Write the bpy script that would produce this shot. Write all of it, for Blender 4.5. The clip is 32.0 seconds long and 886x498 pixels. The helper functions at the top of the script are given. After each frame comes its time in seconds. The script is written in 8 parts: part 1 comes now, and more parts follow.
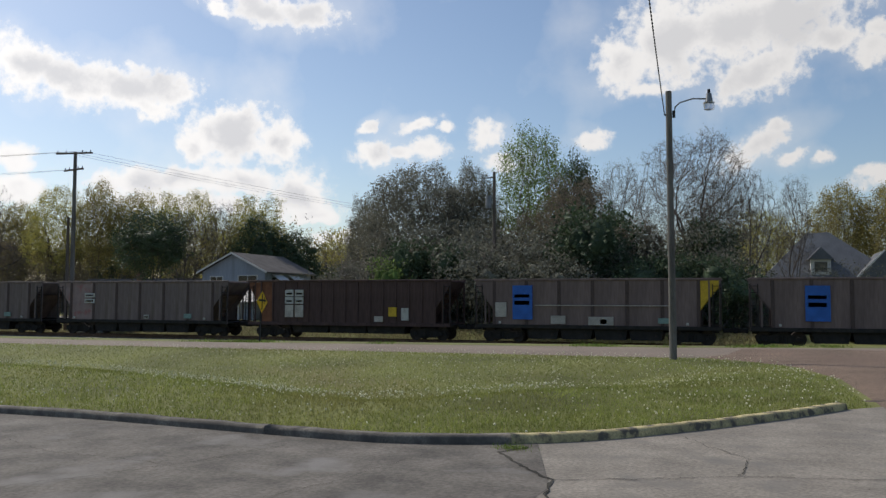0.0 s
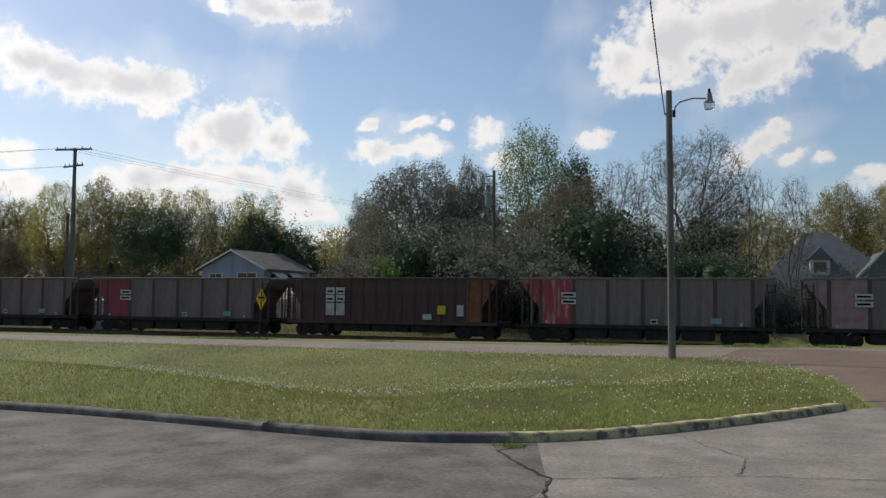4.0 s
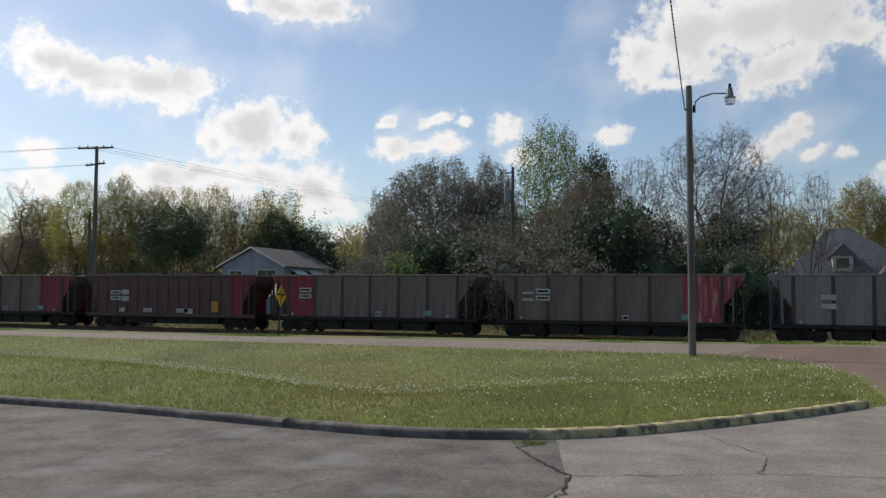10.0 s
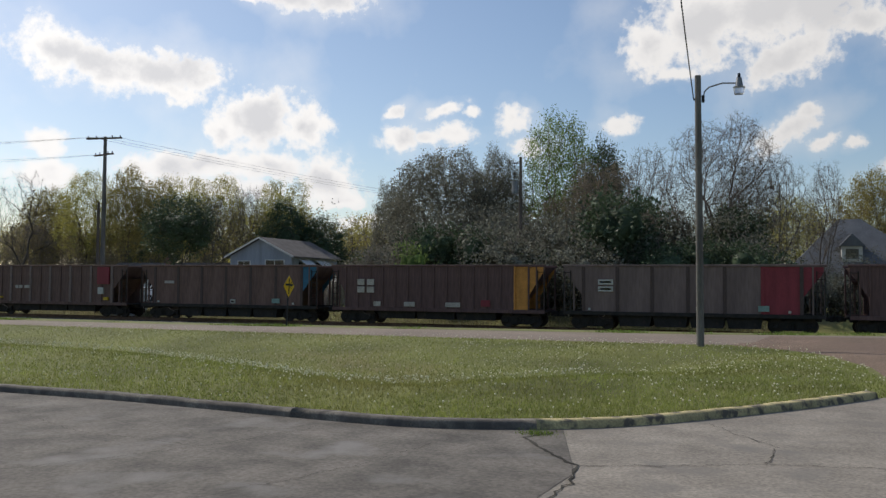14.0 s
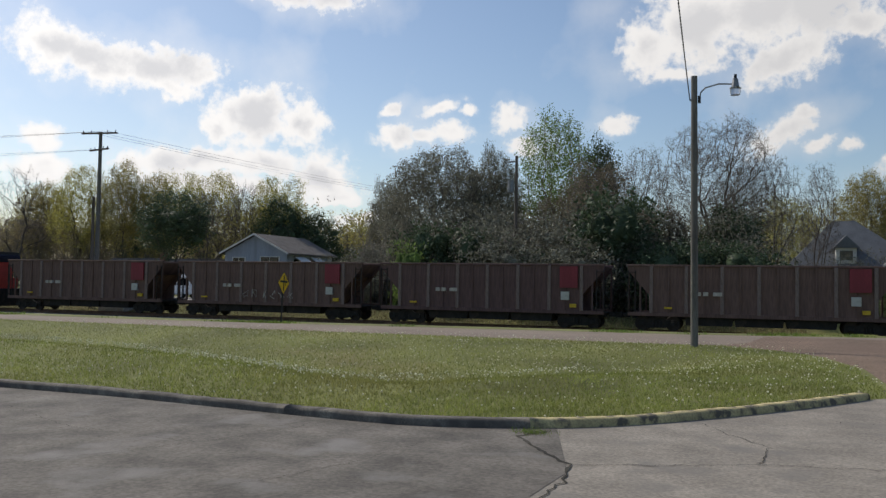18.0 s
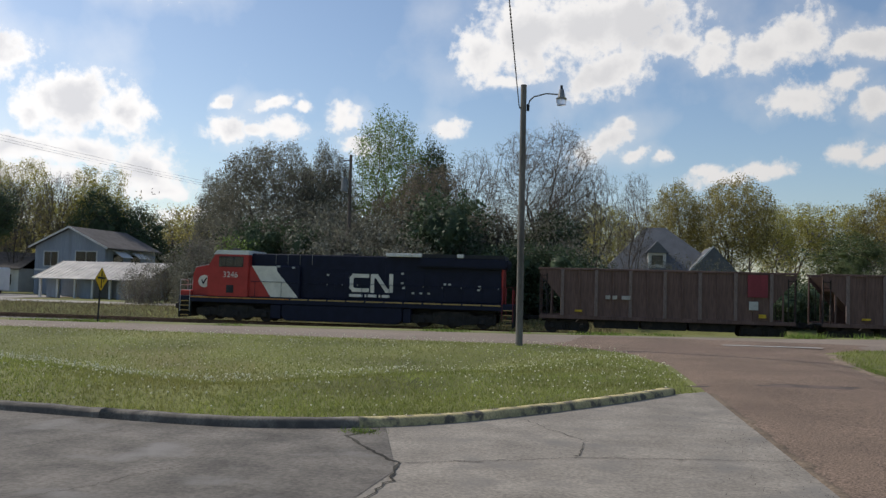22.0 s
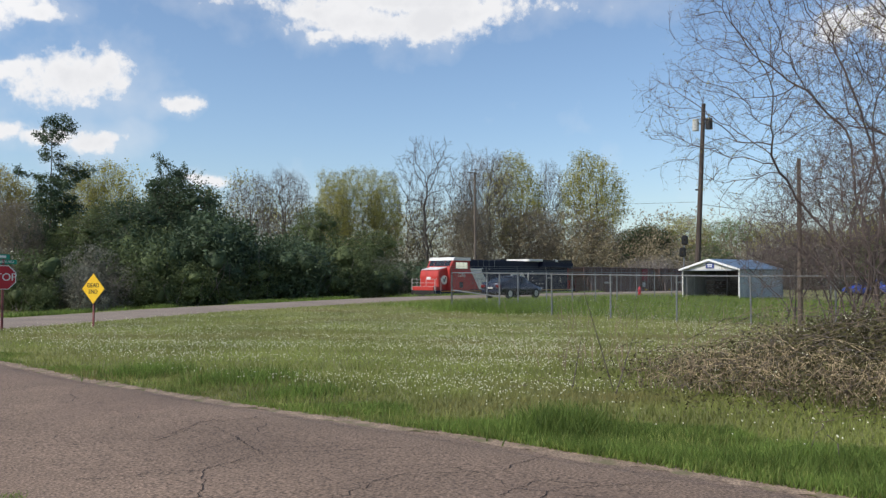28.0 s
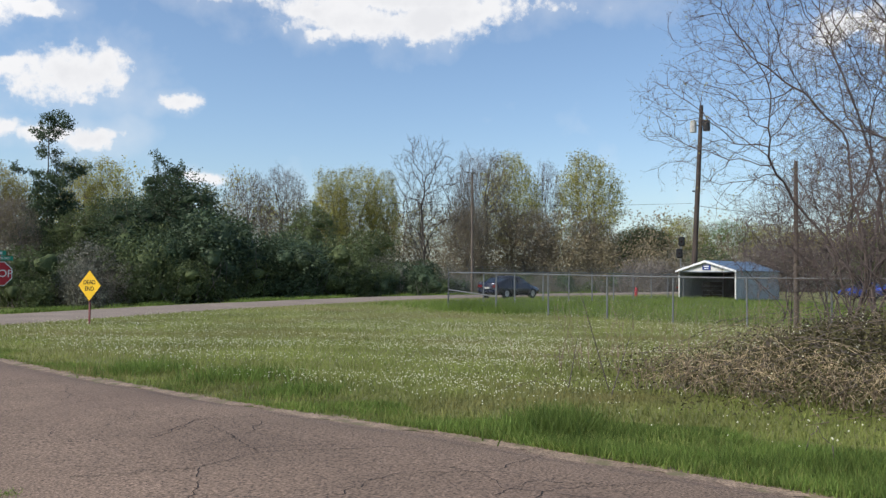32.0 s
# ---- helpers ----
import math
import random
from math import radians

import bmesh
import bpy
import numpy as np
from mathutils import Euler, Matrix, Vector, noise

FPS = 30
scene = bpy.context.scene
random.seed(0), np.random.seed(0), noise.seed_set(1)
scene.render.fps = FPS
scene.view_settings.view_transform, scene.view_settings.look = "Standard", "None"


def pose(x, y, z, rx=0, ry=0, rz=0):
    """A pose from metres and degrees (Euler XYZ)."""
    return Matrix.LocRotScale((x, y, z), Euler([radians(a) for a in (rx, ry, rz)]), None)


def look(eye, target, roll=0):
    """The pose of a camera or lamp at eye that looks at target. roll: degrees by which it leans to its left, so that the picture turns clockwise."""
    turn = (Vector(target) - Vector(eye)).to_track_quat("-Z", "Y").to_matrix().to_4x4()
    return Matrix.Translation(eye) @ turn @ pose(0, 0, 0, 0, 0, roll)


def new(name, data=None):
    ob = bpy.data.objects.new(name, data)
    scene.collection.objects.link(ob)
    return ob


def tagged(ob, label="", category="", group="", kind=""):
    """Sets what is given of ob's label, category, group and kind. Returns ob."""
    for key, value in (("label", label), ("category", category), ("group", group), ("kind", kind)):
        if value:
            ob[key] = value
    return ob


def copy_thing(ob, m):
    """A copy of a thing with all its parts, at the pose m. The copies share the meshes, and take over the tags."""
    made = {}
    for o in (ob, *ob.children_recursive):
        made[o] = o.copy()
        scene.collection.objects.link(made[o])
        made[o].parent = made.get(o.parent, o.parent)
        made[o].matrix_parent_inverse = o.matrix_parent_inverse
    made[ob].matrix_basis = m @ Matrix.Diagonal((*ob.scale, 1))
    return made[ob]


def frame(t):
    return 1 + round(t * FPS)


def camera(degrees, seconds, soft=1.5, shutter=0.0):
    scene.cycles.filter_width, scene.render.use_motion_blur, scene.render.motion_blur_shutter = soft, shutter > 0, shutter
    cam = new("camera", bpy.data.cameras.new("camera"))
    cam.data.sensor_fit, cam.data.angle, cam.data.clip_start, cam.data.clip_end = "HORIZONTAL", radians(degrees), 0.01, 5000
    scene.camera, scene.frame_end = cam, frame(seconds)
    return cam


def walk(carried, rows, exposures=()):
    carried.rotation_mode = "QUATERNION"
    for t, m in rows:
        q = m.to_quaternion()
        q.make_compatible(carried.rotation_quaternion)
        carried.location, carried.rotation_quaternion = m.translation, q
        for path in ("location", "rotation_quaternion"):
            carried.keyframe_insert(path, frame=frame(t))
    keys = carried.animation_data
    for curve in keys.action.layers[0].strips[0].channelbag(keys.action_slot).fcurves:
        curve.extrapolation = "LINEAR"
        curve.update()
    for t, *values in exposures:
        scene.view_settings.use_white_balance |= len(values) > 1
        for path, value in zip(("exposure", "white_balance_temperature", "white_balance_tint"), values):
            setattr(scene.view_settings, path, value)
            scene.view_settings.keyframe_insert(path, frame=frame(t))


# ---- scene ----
cam = camera(54.73, 32.0, soft=1.4)
EYE = 1.65
PATH = (  # seconds, yaw, pitch, roll in degrees
    (0, 18.67, 3.34, 0.15), (0.5, 18.70, 3.35, 0.18), (1, 18.63, 3.29, 0.18), (1.5, 18.68, 3.30, 0.19),
    (2, 18.68, 3.35, 0.19), (2.5, 18.59, 3.30, 0.31), (3, 18.61, 3.22, 0.38), (3.5, 18.63, 3.22, 0.45),
    (5.5, 18.64, 3.23, 0.43), (6, 18.69, 3.26, 0.36), (6.5, 18.73, 3.26, 0.28), (7, 18.87, 3.27, 0.34),
    (7.5, 18.95, 3.30, 0.29), (8, 18.88, 3.23, 0.26), (8.5, 18.90, 3.15, 0.23), (9, 19.05, 3.08, 0.28),
    (9.5, 19.31, 3.04, 0.33), (10, 19.89, 3.00, 0.39), (10.5, 20.03, 2.99, 0.45), (11, 20.18, 2.88, 0.49),
    (11.5, 20.18, 2.76, 0.57), (12, 20.29, 2.72, 0.60), (12.5, 20.35, 2.71, 0.52), (13, 20.36, 2.65, 0.43),
    (13.5, 20.40, 2.48, 0.47), (14, 20.40, 2.35, 0.45), (14.5, 20.42, 2.35, 0.49), (16.5, 20.24, 2.30, 0.88),
    (17, 20.20, 2.23, 0.98), (17.5, 20.11, 2.27, 0.92), (18, 20.08, 2.23, 0.94), (18.5, 20.10, 2.21, 1.08),
    (19, 20.11, 2.19, 1.07), (19.5, 20.03, 2.18, 1.14), (20, 20.01, 2.16, 1.23), (20.5, 19.96, 2.11, 1.33),
    (21, 19.86, 2.19, 1.27), (21.5, 17.07, 2.20, 1.52), (22, 8.90, 2.43, 1.58), (22.5, 3.97, 2.50, 2.10),
    (23, -3.37, 1.63, 1.79), (23.5, -9.70, 1.92, 1.74), (24, -16.55, 2.19, 1.24), (24.5, -21.99, 2.41, 0.86),
    (25, -27.07, 2.40, 1.61), (25.5, -32.22, 2.43, 1.39), (26, -35.83, 1.82, 0.74), (26.5, -38.99, 1.83, 0.43),
    (28.5, -47.82, 2.03, 0.10), (29, -47.98, 2.10, 0.07), (29.5, -47.88, 2.10, 0.15), (30, -47.70, 2.05, 0.33),
    (30.5, -47.47, 2.00, 0.50), (31, -47.26, 1.97, 0.53), (31.5, -47.13, 1.97, 0.53), (32, -46.97, 1.92, 0.57),
)


def view(yaw, pitch, roll):
    ahead = Matrix.Rotation(radians(yaw), 4, "Z") @ Matrix.Rotation(radians(90 + pitch), 4, "X")
    return Matrix.Translation((0, 0, EYE)) @ ahead @ Matrix.Rotation(radians(roll), 4, "Z")


EXPOSURES = ((0.0, -0.32, 6700, 10), (20.8, -0.3, 6750, 10), (22.6, -0.14, 6600, 10), (25.5, 0.06, 6480, 10), (32.0, 0.18, 6450, 10))
walk(cam, [(t, view(*turn)) for t, *turn in PATH], EXPOSURES)

# ---- sky, clouds and sun ----
SUN_EL, SUN_AZ = 41.0, 68.0  # azimuth to the left of the line across the tracks
CLOUDS_A = (  # azimuth, elevation, half width, half height, tilt in degrees
    (45.2, 13.9, 2.20, 1.40, -12), (42.5, 13.2, 2.77, 1.36, -8), (38.6, 13.0, 3.09, 1.26, 0), (37.9, 12.0, 1.98, 0.71, -5),
    (32.5, 10.5, 2.74, 2.00, 0), (34.9, 9.9, 1.55, 0.94, 0), (30.0, 10.2, 1.79, 1.33, 0),
    (32.4, 11.7, 1.40, 0.73, 0), (38.6, 7.3, 2.33, 0.85, 0), (35.5, 7.6, 2.41, 0.72, 0),
    (32.0, 7.6, 2.85, 0.88, 0), (28.3, 6.9, 1.83, 1.41, 0), (27.2, 5.6, 1.85, 0.60, 0), (25.6, 4.0, 1.49, 0.53, 0),
    (35.5, 6.3, 4.15, 0.72, 0), (45.4, 8.4, 1.08, 0.67, 0), (45.3, 6.5, 1.66, 0.88, 0),
)
CLOUDS_B = (  # azimuth, elevation, half width, half height, tilt in degrees
    (33.8, 18.5, 0.99, 0.42, -15), (30.7, 18.4, 2.02, 0.79, -10), (27.7, 18.4, 2.13, 0.94, 0), 
    (23.3, 9.7, 1.26, 0.75, 0), (21.4, 9.7, 1.04, 0.53, 0), (19.8, 10.0, 1.27, 0.68, 0), (20.4, 11.6, 1.26, 0.37, 15),
    (23.7, 11.4, 0.66, 0.30, 30), (15.8, 11.0, 1.04, 0.82, 0), (18.5, 11.4, 0.52, 0.30, 0),
    (14.7, 9.0, 1.04, 0.53, 0), 
    (8.7, 10.4, 1.01, 0.63, 0), (6.8, 15.2, 1.67, 1.52, 0),
)
CLOUDS_C = (  # azimuth, elevation, half width, half height, tilt in degrees
    (3.5, 16.6, 3.01, 2.56, 0), (-0.3, 16.9, 3.52, 2.30, 0), (-3.7, 17.1, 3.06, 2.04, 0), (-1.8, 14.1, 2.57, 1.46, 20),
    (5.0, 13.5, 1.25, 0.51, 0), (-5.9, 15.7, 1.49, 0.87, 0), (-8.3, 14.9, 1.16, 0.79, 15), (-8.7, 16.0, 0.57, 0.59, 0),
    (-1.9, 9.7, 1.90, 0.77, 30), (-2.8, 10.7, 0.84, 0.42, 30), (-3.6, 8.8, 0.84, 0.42, 15), (-5.3, 8.7, 0.47, 0.34, 0),
    (-8.3, 7.7, 1.20, 0.47, 5), (-9.8, 7.2, 1.17, 0.40, 0), (-11.5, 15.0, 2.11, 1.09, 20), (-13.9, 15.8, 1.38, 1.51, 0),
    (-17.7, 15.2, 2.35, 0.86, 10), (-19.8, 16.1, 1.80, 0.91, 25), 
)
CLOUDS_D = (  # azimuth, elevation, half width, half height, tilt in degrees
    (-13.6, 12.0, 2.06, 0.88, 0), (-16.3, 12.9, 1.17, 0.65, 25), (-18.0, 11.7, 1.03, 0.79, 30), (-19.6, 12.2, 1.35, 0.50, 5),
    (-23.0, 12.2, 2.86, 1.40, 12), (-25.3, 13.1, 1.06, 0.83, 0), (-21.7, 8.5, 1.34, 0.50, 0), (-18.8, 8.5, 2.43, 0.54, 6),
    (-16.6, 8.7, 0.92, 0.51, 0), (-24.7, 8.4, 1.62, 0.63, 14), (-9.5, 7.5, 2.22, 0.52, 10),
    (-11.7, 7.7, 1.46, 0.52, 0), (-29.5, 10.9, 1.19, 0.47, 6), (-30.3, 6.3, 0.90, 0.27, 0), 
    (-41.3, 16.8, 4.19, 1.09, 0), (-45.4, 16.8, 3.89, 1.24, 5), (-38.6, 17.4, 3.09, 0.79, 0),
)
CLOUDS_E = (  # azimuth, elevation, half width, half height, tilt in degrees
    (-49.3, 17.3, 3.16, 0.80, 12), (-43.9, 18.0, 8.01, 0.73, 0), (-38.6, 15.7, 0.91, 0.44, 10), 
    (-72.7, 15.5, 1.75, 0.86, 12), (-74.3, 14.6, 0.86, 0.53, 0), (-20.8, 15.7, 1.72, 0.40, 5), 
    (-31.2, 6.2, 1.39, 0.44, 0), 
)


def direction(az, el):
    a, e = radians(az), radians(el)
    return Vector((-math.sin(a) * math.cos(e), math.cos(a) * math.cos(e), math.sin(e)))


def make_world():
    w = bpy.data.worlds.new("sky")
    scene.world = w
    w.use_nodes = True
    nt = w.node_tree
    nt.nodes.clear()
    n, l = nt.nodes.new, nt.links.new

    def mth(op, a, b=None, clamp=False):
        m = n("ShaderNodeMath")
        m.operation, m.use_clamp = op, clamp
        for s, v in zip(m.inputs, (a, b)):
            if v is None:
                continue
            if isinstance(v, (int, float)):
                s.default_value = v
            else:
                l(v, s)
        return m.outputs[0]

    out, bg = n("ShaderNodeOutputWorld"), n("ShaderNodeBackground")
    sky = n("ShaderNodeTexSky")
    sky.sky_type, sky.sun_disc = "NISHITA", False
    sky.sun_elevation, sky.sun_rotation = radians(SUN_EL), radians(-SUN_AZ)
    sky.air_density, sky.dust_density, sky.ozone_density = 1.0, 0.9, 3.0
    tc = n("ShaderNodeTexCoord")
    d = tc.outputs["Generated"]
    nz = n("ShaderNodeTexNoise")
    nz.inputs["Scale"].default_value, nz.inputs["Detail"].default_value, nz.inputs["Roughness"].default_value = 28.0, 12.0, 0.7
    l(d, nz.inputs["Vector"])
    nb = n("ShaderNodeTexNoise")
    nb.inputs["Scale"].default_value, nb.inputs["Detail"].default_value = 14.0, 8.0
    l(d, nb.inputs["Vector"])
    # wisps bend the outlines
    warp = n("ShaderNodeTexNoise")
    warp.inputs["Scale"].default_value, warp.inputs["Detail"].default_value = 34.0, 6.0
    l(d, warp.inputs["Vector"])
    shift = n("ShaderNodeVectorMath")
    shift.operation = "MULTIPLY_ADD"
    l(warp.outputs["Color"], shift.inputs[0])
    shift.inputs[1].default_value, shift.inputs[2].default_value = (0.022, 0.022, 0.022), (-0.011, -0.011, -0.011)
    bent = n("ShaderNodeVectorMath")
    l(d, bent.inputs[0])
    l(shift.outputs[0], bent.inputs[1])
    near, depth, place, count = None, None, bent.outputs[0], 0
    for az, el, wd, ht, tilt in CLOUDS_A + CLOUDS_B + CLOUDS_C + CLOUDS_D + CLOUDS_E:
        mp = n("ShaderNodeMapping")
        mp.vector_type = "TEXTURE"
        mp.inputs["Location"].default_value = direction(az, el)
        turn = Matrix.Rotation(radians(az), 3, "Z") @ Matrix.Rotation(radians(90 + el), 3, "X") @ Matrix.Rotation(radians(tilt), 3, "Z")
        mp.inputs["Rotation"].default_value = turn.to_euler()
        mp.inputs["Scale"].default_value = (radians(wd), radians(ht), 0.5)
        l(place, mp.inputs["Vector"])
        ln = n("ShaderNodeVectorMath")
        ln.operation = "LENGTH"
        l(mp.outputs[0], ln.inputs[0])
        inside = n("ShaderNodeMath")
        inside.operation = "MULTIPLY_ADD"
        l(ln.outputs["Value"], inside.inputs[0])
        inside.inputs[1].default_value, inside.inputs[2].default_value = -min(ht, 2.0), min(ht, 2.0)
        depth = inside.outputs[0] if depth is None else mth("MAXIMUM", depth, inside.outputs[0])
        if near is None:
            near = ln.outputs["Value"]
        else:
            sm = n("ShaderNodeMath")
            sm.operation = "SMOOTH_MIN"
            l(near, sm.inputs[0])
            l(ln.outputs["Value"], sm.inputs[1])
            sm.inputs[2].default_value = 0.3
            near = sm.outputs[0]
        count += 1
        if count % 16 == 0:
            # the next clouds wait for these, which keeps the shader small
            link = n("ShaderNodeVectorMath")
            link.operation = "MULTIPLY_ADD"
            l(near, link.inputs[0])
            link.inputs[1].default_value = (1e-7, 1e-7, 1e-7)
            l(bent.outputs[0], link.inputs[2])
            place = link.outputs[0]
    body = mth("SUBTRACT", 1.42, near)
    curl = n("ShaderNodeTexNoise")
    curl.inputs["Scale"].default_value, curl.inputs["Detail"].default_value = 85.0, 8.0
    l(d, curl.inputs["Vector"])
    ragged = mth("ADD", mth("MULTIPLY", mth("SUBTRACT", nz.outputs[0], 0.5), 2.4), mth("MULTIPLY", mth("SUBTRACT", curl.outputs[0], 0.5), 1.3))
    dens = mth("ADD", body, ragged)
    ramp = n("ShaderNodeMapRange")
    ramp.interpolation_type = "SMOOTHSTEP"
    l(dens, ramp.inputs[0])
    ramp.inputs[1].default_value, ramp.inputs[2].default_value = -0.1, 0.8
    # faint veils between the clouds
    veil = n("ShaderNodeMapRange")
    l(mth("ADD", mth("MULTIPLY", mth("MAXIMUM", body, -1.5), 0.16), nb.outputs[0]), veil.inputs[0])
    veil.inputs[1].default_value, veil.inputs[2].default_value = 0.36, 0.85
    veil.inputs[3].default_value, veil.inputs[4].default_value = 0.0, 0.45
    cover = mth("MAXIMUM", ramp.outputs[0], veil.outputs[0])
    # bodies are grey where the light comes through them, on the side of the sun
    toward = n("ShaderNodeVectorMath")
    toward.operation = "DOT_PRODUCT"
    l(d, toward.inputs[0])
    toward.inputs[1].default_value = direction(SUN_AZ, SUN_EL)
    back = n("ShaderNodeMapRange")
    l(toward.outputs["Value"], back.inputs[0])
    back.inputs[1].default_value, back.inputs[2].default_value = 0.1, 0.7
    back.inputs[3].default_value, back.inputs[4].default_value = 0.35, 1.0
    thick = n("ShaderNodeMapRange")
    thick.interpolation_type = "SMOOTHSTEP"
    l(mth("ADD", depth, mth("ADD", mth("MULTIPLY", mth("SUBTRACT", nb.outputs[0], 0.5), 3.0), mth("MULTIPLY", ragged, 0.4))), thick.inputs[0])
    thick.inputs[1].default_value, thick.inputs[2].default_value = 0.2, 1.3
    tone = n("ShaderNodeMixRGB")
    l(mth("MULTIPLY", thick.outputs[0], back.outputs[0]), tone.inputs[0])
    tone.inputs[1].default_value, tone.inputs[2].default_value = (6.4, 6.4, 6.5, 1), (4.6, 4.7, 5.0, 1)
    # clouds scatter most light towards the side of the sun
    glow = n("ShaderNodeMapRange")
    l(toward.outputs["Value"], glow.inputs[0])
    glow.inputs[1].default_value, glow.inputs[2].default_value = 0.15, 0.9
    glow.inputs[3].default_value, glow.inputs[4].default_value = 0.92, 1.5
    lit = n("ShaderNodeMixRGB")
    lit.blend_type = "MULTIPLY"
    lit.inputs[0].default_value = 1.0
    l(tone.outputs[0], lit.inputs[1])
    l(glow.outputs[0], lit.inputs[2])
    mix = n("ShaderNodeMixRGB")
    l(cover, mix.inputs[0])
    l(sky.outputs[0], mix.inputs[1])
    l(lit.outputs[0], mix.inputs[2])
    l(mix.outputs[0], bg.inputs[0])
    bg.inputs[1].default_value = 0.136
    l(bg.outputs[0], out.inputs[0])


make_world()
sun_data = bpy.data.lights.new("sun", "SUN")
sun_data.energy, sun_data.angle, sun_data.color = 3.6, radians(0.55), (1.0, 0.95, 0.87)
sun = new("sun", sun_data)
sun.matrix_world = look(direction(SUN_AZ, SUN_EL) * 50, (0, 0, 0))

# ---- materials ----
MATS = {}


def surface(name, color, rough=0.8, metal=0.0, vary=0.25, grain=0.3, scale=2.0, fine=40.0, bump=0.15, spots=None, island=0.0, rand=0.0, spec=0.35, trans=0.0, streak=False):
    """A procedural surface: base colour varied at two scales, with fine relief."""
    if name in MATS:
        return MATS[name]
    m = bpy.data.materials.new(name)
    m.use_nodes = True
    nt = m.node_tree
    n, l = nt.nodes.new, nt.links.new
    bs = nt.nodes["Principled BSDF"]
    bs.inputs["Roughness"].default_value, bs.inputs["Metallic"].default_value = rough, metal
    bs.inputs["Specular IOR Level"].default_value = spec
    tc = n("ShaderNodeTexCoord")
    src = tc.outputs["Object"]
    if streak:
        mp = n("ShaderNodeMapping")
        mp.inputs["Scale"].default_value = (1, 1, 0.12)
        l(src, mp.inputs[0])
        src = mp.outputs[0]
    big, small = n("ShaderNodeTexNoise"), n("ShaderNodeTexNoise")
    for t, s, det in ((big, scale, 5), (small, fine, 4)):
        t.inputs["Scale"].default_value, t.inputs["Detail"].default_value = s, det
        l(src, t.inputs["Vector"])
    dark = n("ShaderNodeMixRGB")
    dark.inputs[1].default_value = (*[c * (1 - vary) for c in color], 1)
    dark.inputs[2].default_value = (*[min(1, c * (1 + vary)) for c in color], 1)
    br = n("ShaderNodeMapRange")
    br.inputs[1].default_value, br.inputs[2].default_value = 0.32, 0.68
    l(big.outputs[0], br.inputs[0])
    l(br.outputs[0], dark.inputs[0])
    col = dark.outputs[0]
    gm = n("ShaderNodeMixRGB")
    gm.blend_type = "MULTIPLY"
    gm.inputs[0].default_value = 1.0
    gr = n("ShaderNodeMapRange")
    gr.inputs[1].default_value, gr.inputs[2].default_value = 0.3, 0.7
    gr.inputs[3].default_value, gr.inputs[4].default_value = 1 - grain, 1 + grain
    l(small.outputs[0], gr.inputs[0])
    l(col, gm.inputs[1])
    l(gr.outputs[0], gm.inputs[2])
    col = gm.outputs[0]
    if spots:
        sc, lo, hi, c2 = spots
        sp = n("ShaderNodeTexNoise")
        sp.inputs["Scale"].default_value, sp.inputs["Detail"].default_value = sc, 6
        l(src, sp.inputs["Vector"])
        r = n("ShaderNodeMapRange")
        r.inputs[1].default_value, r.inputs[2].default_value = lo, hi
        l(sp.outputs[0], r.inputs[0])
        x = n("ShaderNodeMixRGB")
        l(r.outputs[0], x.inputs[0])
        l(col, x.inputs[1])
        x.inputs[2].default_value = (*c2, 1)
        col = x.outputs[0]
    if island or rand:
        src2 = n("ShaderNodeNewGeometry").outputs["Random Per Island"] if island else n("ShaderNodeObjectInfo").outputs["Random"]
        v = n("ShaderNodeMapRange")
        a = island or rand
        v.inputs[3].default_value, v.inputs[4].default_value = 1 - a, 1 + a
        l(src2, v.inputs[0])
        x = n("ShaderNodeMixRGB")
        x.blend_type = "MULTIPLY"
        x.inputs[0].default_value = 1
        l(col, x.inputs[1])
        l(v.outputs[0], x.inputs[2])
        col = x.outputs[0]
    l(col, bs.inputs["Base Color"])
    if bump:
        b = n("ShaderNodeBump")
        b.inputs["Strength"].default_value, b.inputs["Distance"].default_value = bump, 0.02
        l(small.outputs[0], b.inputs["Height"])
        l(b.outputs[0], bs.inputs["Normal"])
    if trans:
        t = n("ShaderNodeBsdfTranslucent")
        l(col, t.inputs[0])
        mx = n("ShaderNodeMixShader")
        mx.inputs[0].default_value = trans
        l(bs.outputs[0], mx.inputs[1])
        l(t.outputs[0], mx.inputs[2])
        l(mx.outputs[0], nt.nodes["Material Output"].inputs[0])
    MATS[name] = m
    return m


def glass(name, tint=(0.5, 0.55, 0.6), rough=0.03):
    if name in MATS:
        return MATS[name]
    m = bpy.data.materials.new(name)
    m.use_nodes = True
    bs = m.node_tree.nodes["Principled BSDF"]
    bs.inputs["Base Color"].default_value = (*tint, 1)
    bs.inputs["Transmission Weight"].default_value = 0.85
    bs.inputs["Roughness"].default_value = rough
    MATS[name] = m
    return m


CONCRETE = surface("concrete", (0.262, 0.231, 0.19), 0.9, vary=0.2, grain=0.28, scale=1.3, fine=32, bump=0.25, spots=(1.7, 0.52, 0.72, (0.2, 0.182, 0.158)))
ASPHALT = surface("asphalt", (0.192, 0.134, 0.095), 0.92, vary=0.18, grain=0.75, scale=0.5, fine=42, bump=0.5, spots=(0.22, 0.5, 0.8, (0.165, 0.11, 0.083)))
ROADTOP = surface("road_surface", (0.24, 0.19, 0.15), 0.92, vary=0.14, grain=0.3, scale=0.4, fine=45, bump=0.3)
GRASS = surface("grass_ground", (0.16, 0.165, 0.05), 0.95, vary=0.3, grain=0.4, scale=0.35, fine=25, bump=0.5, spots=(0.13, 0.55, 0.75, (0.22, 0.175, 0.075)))
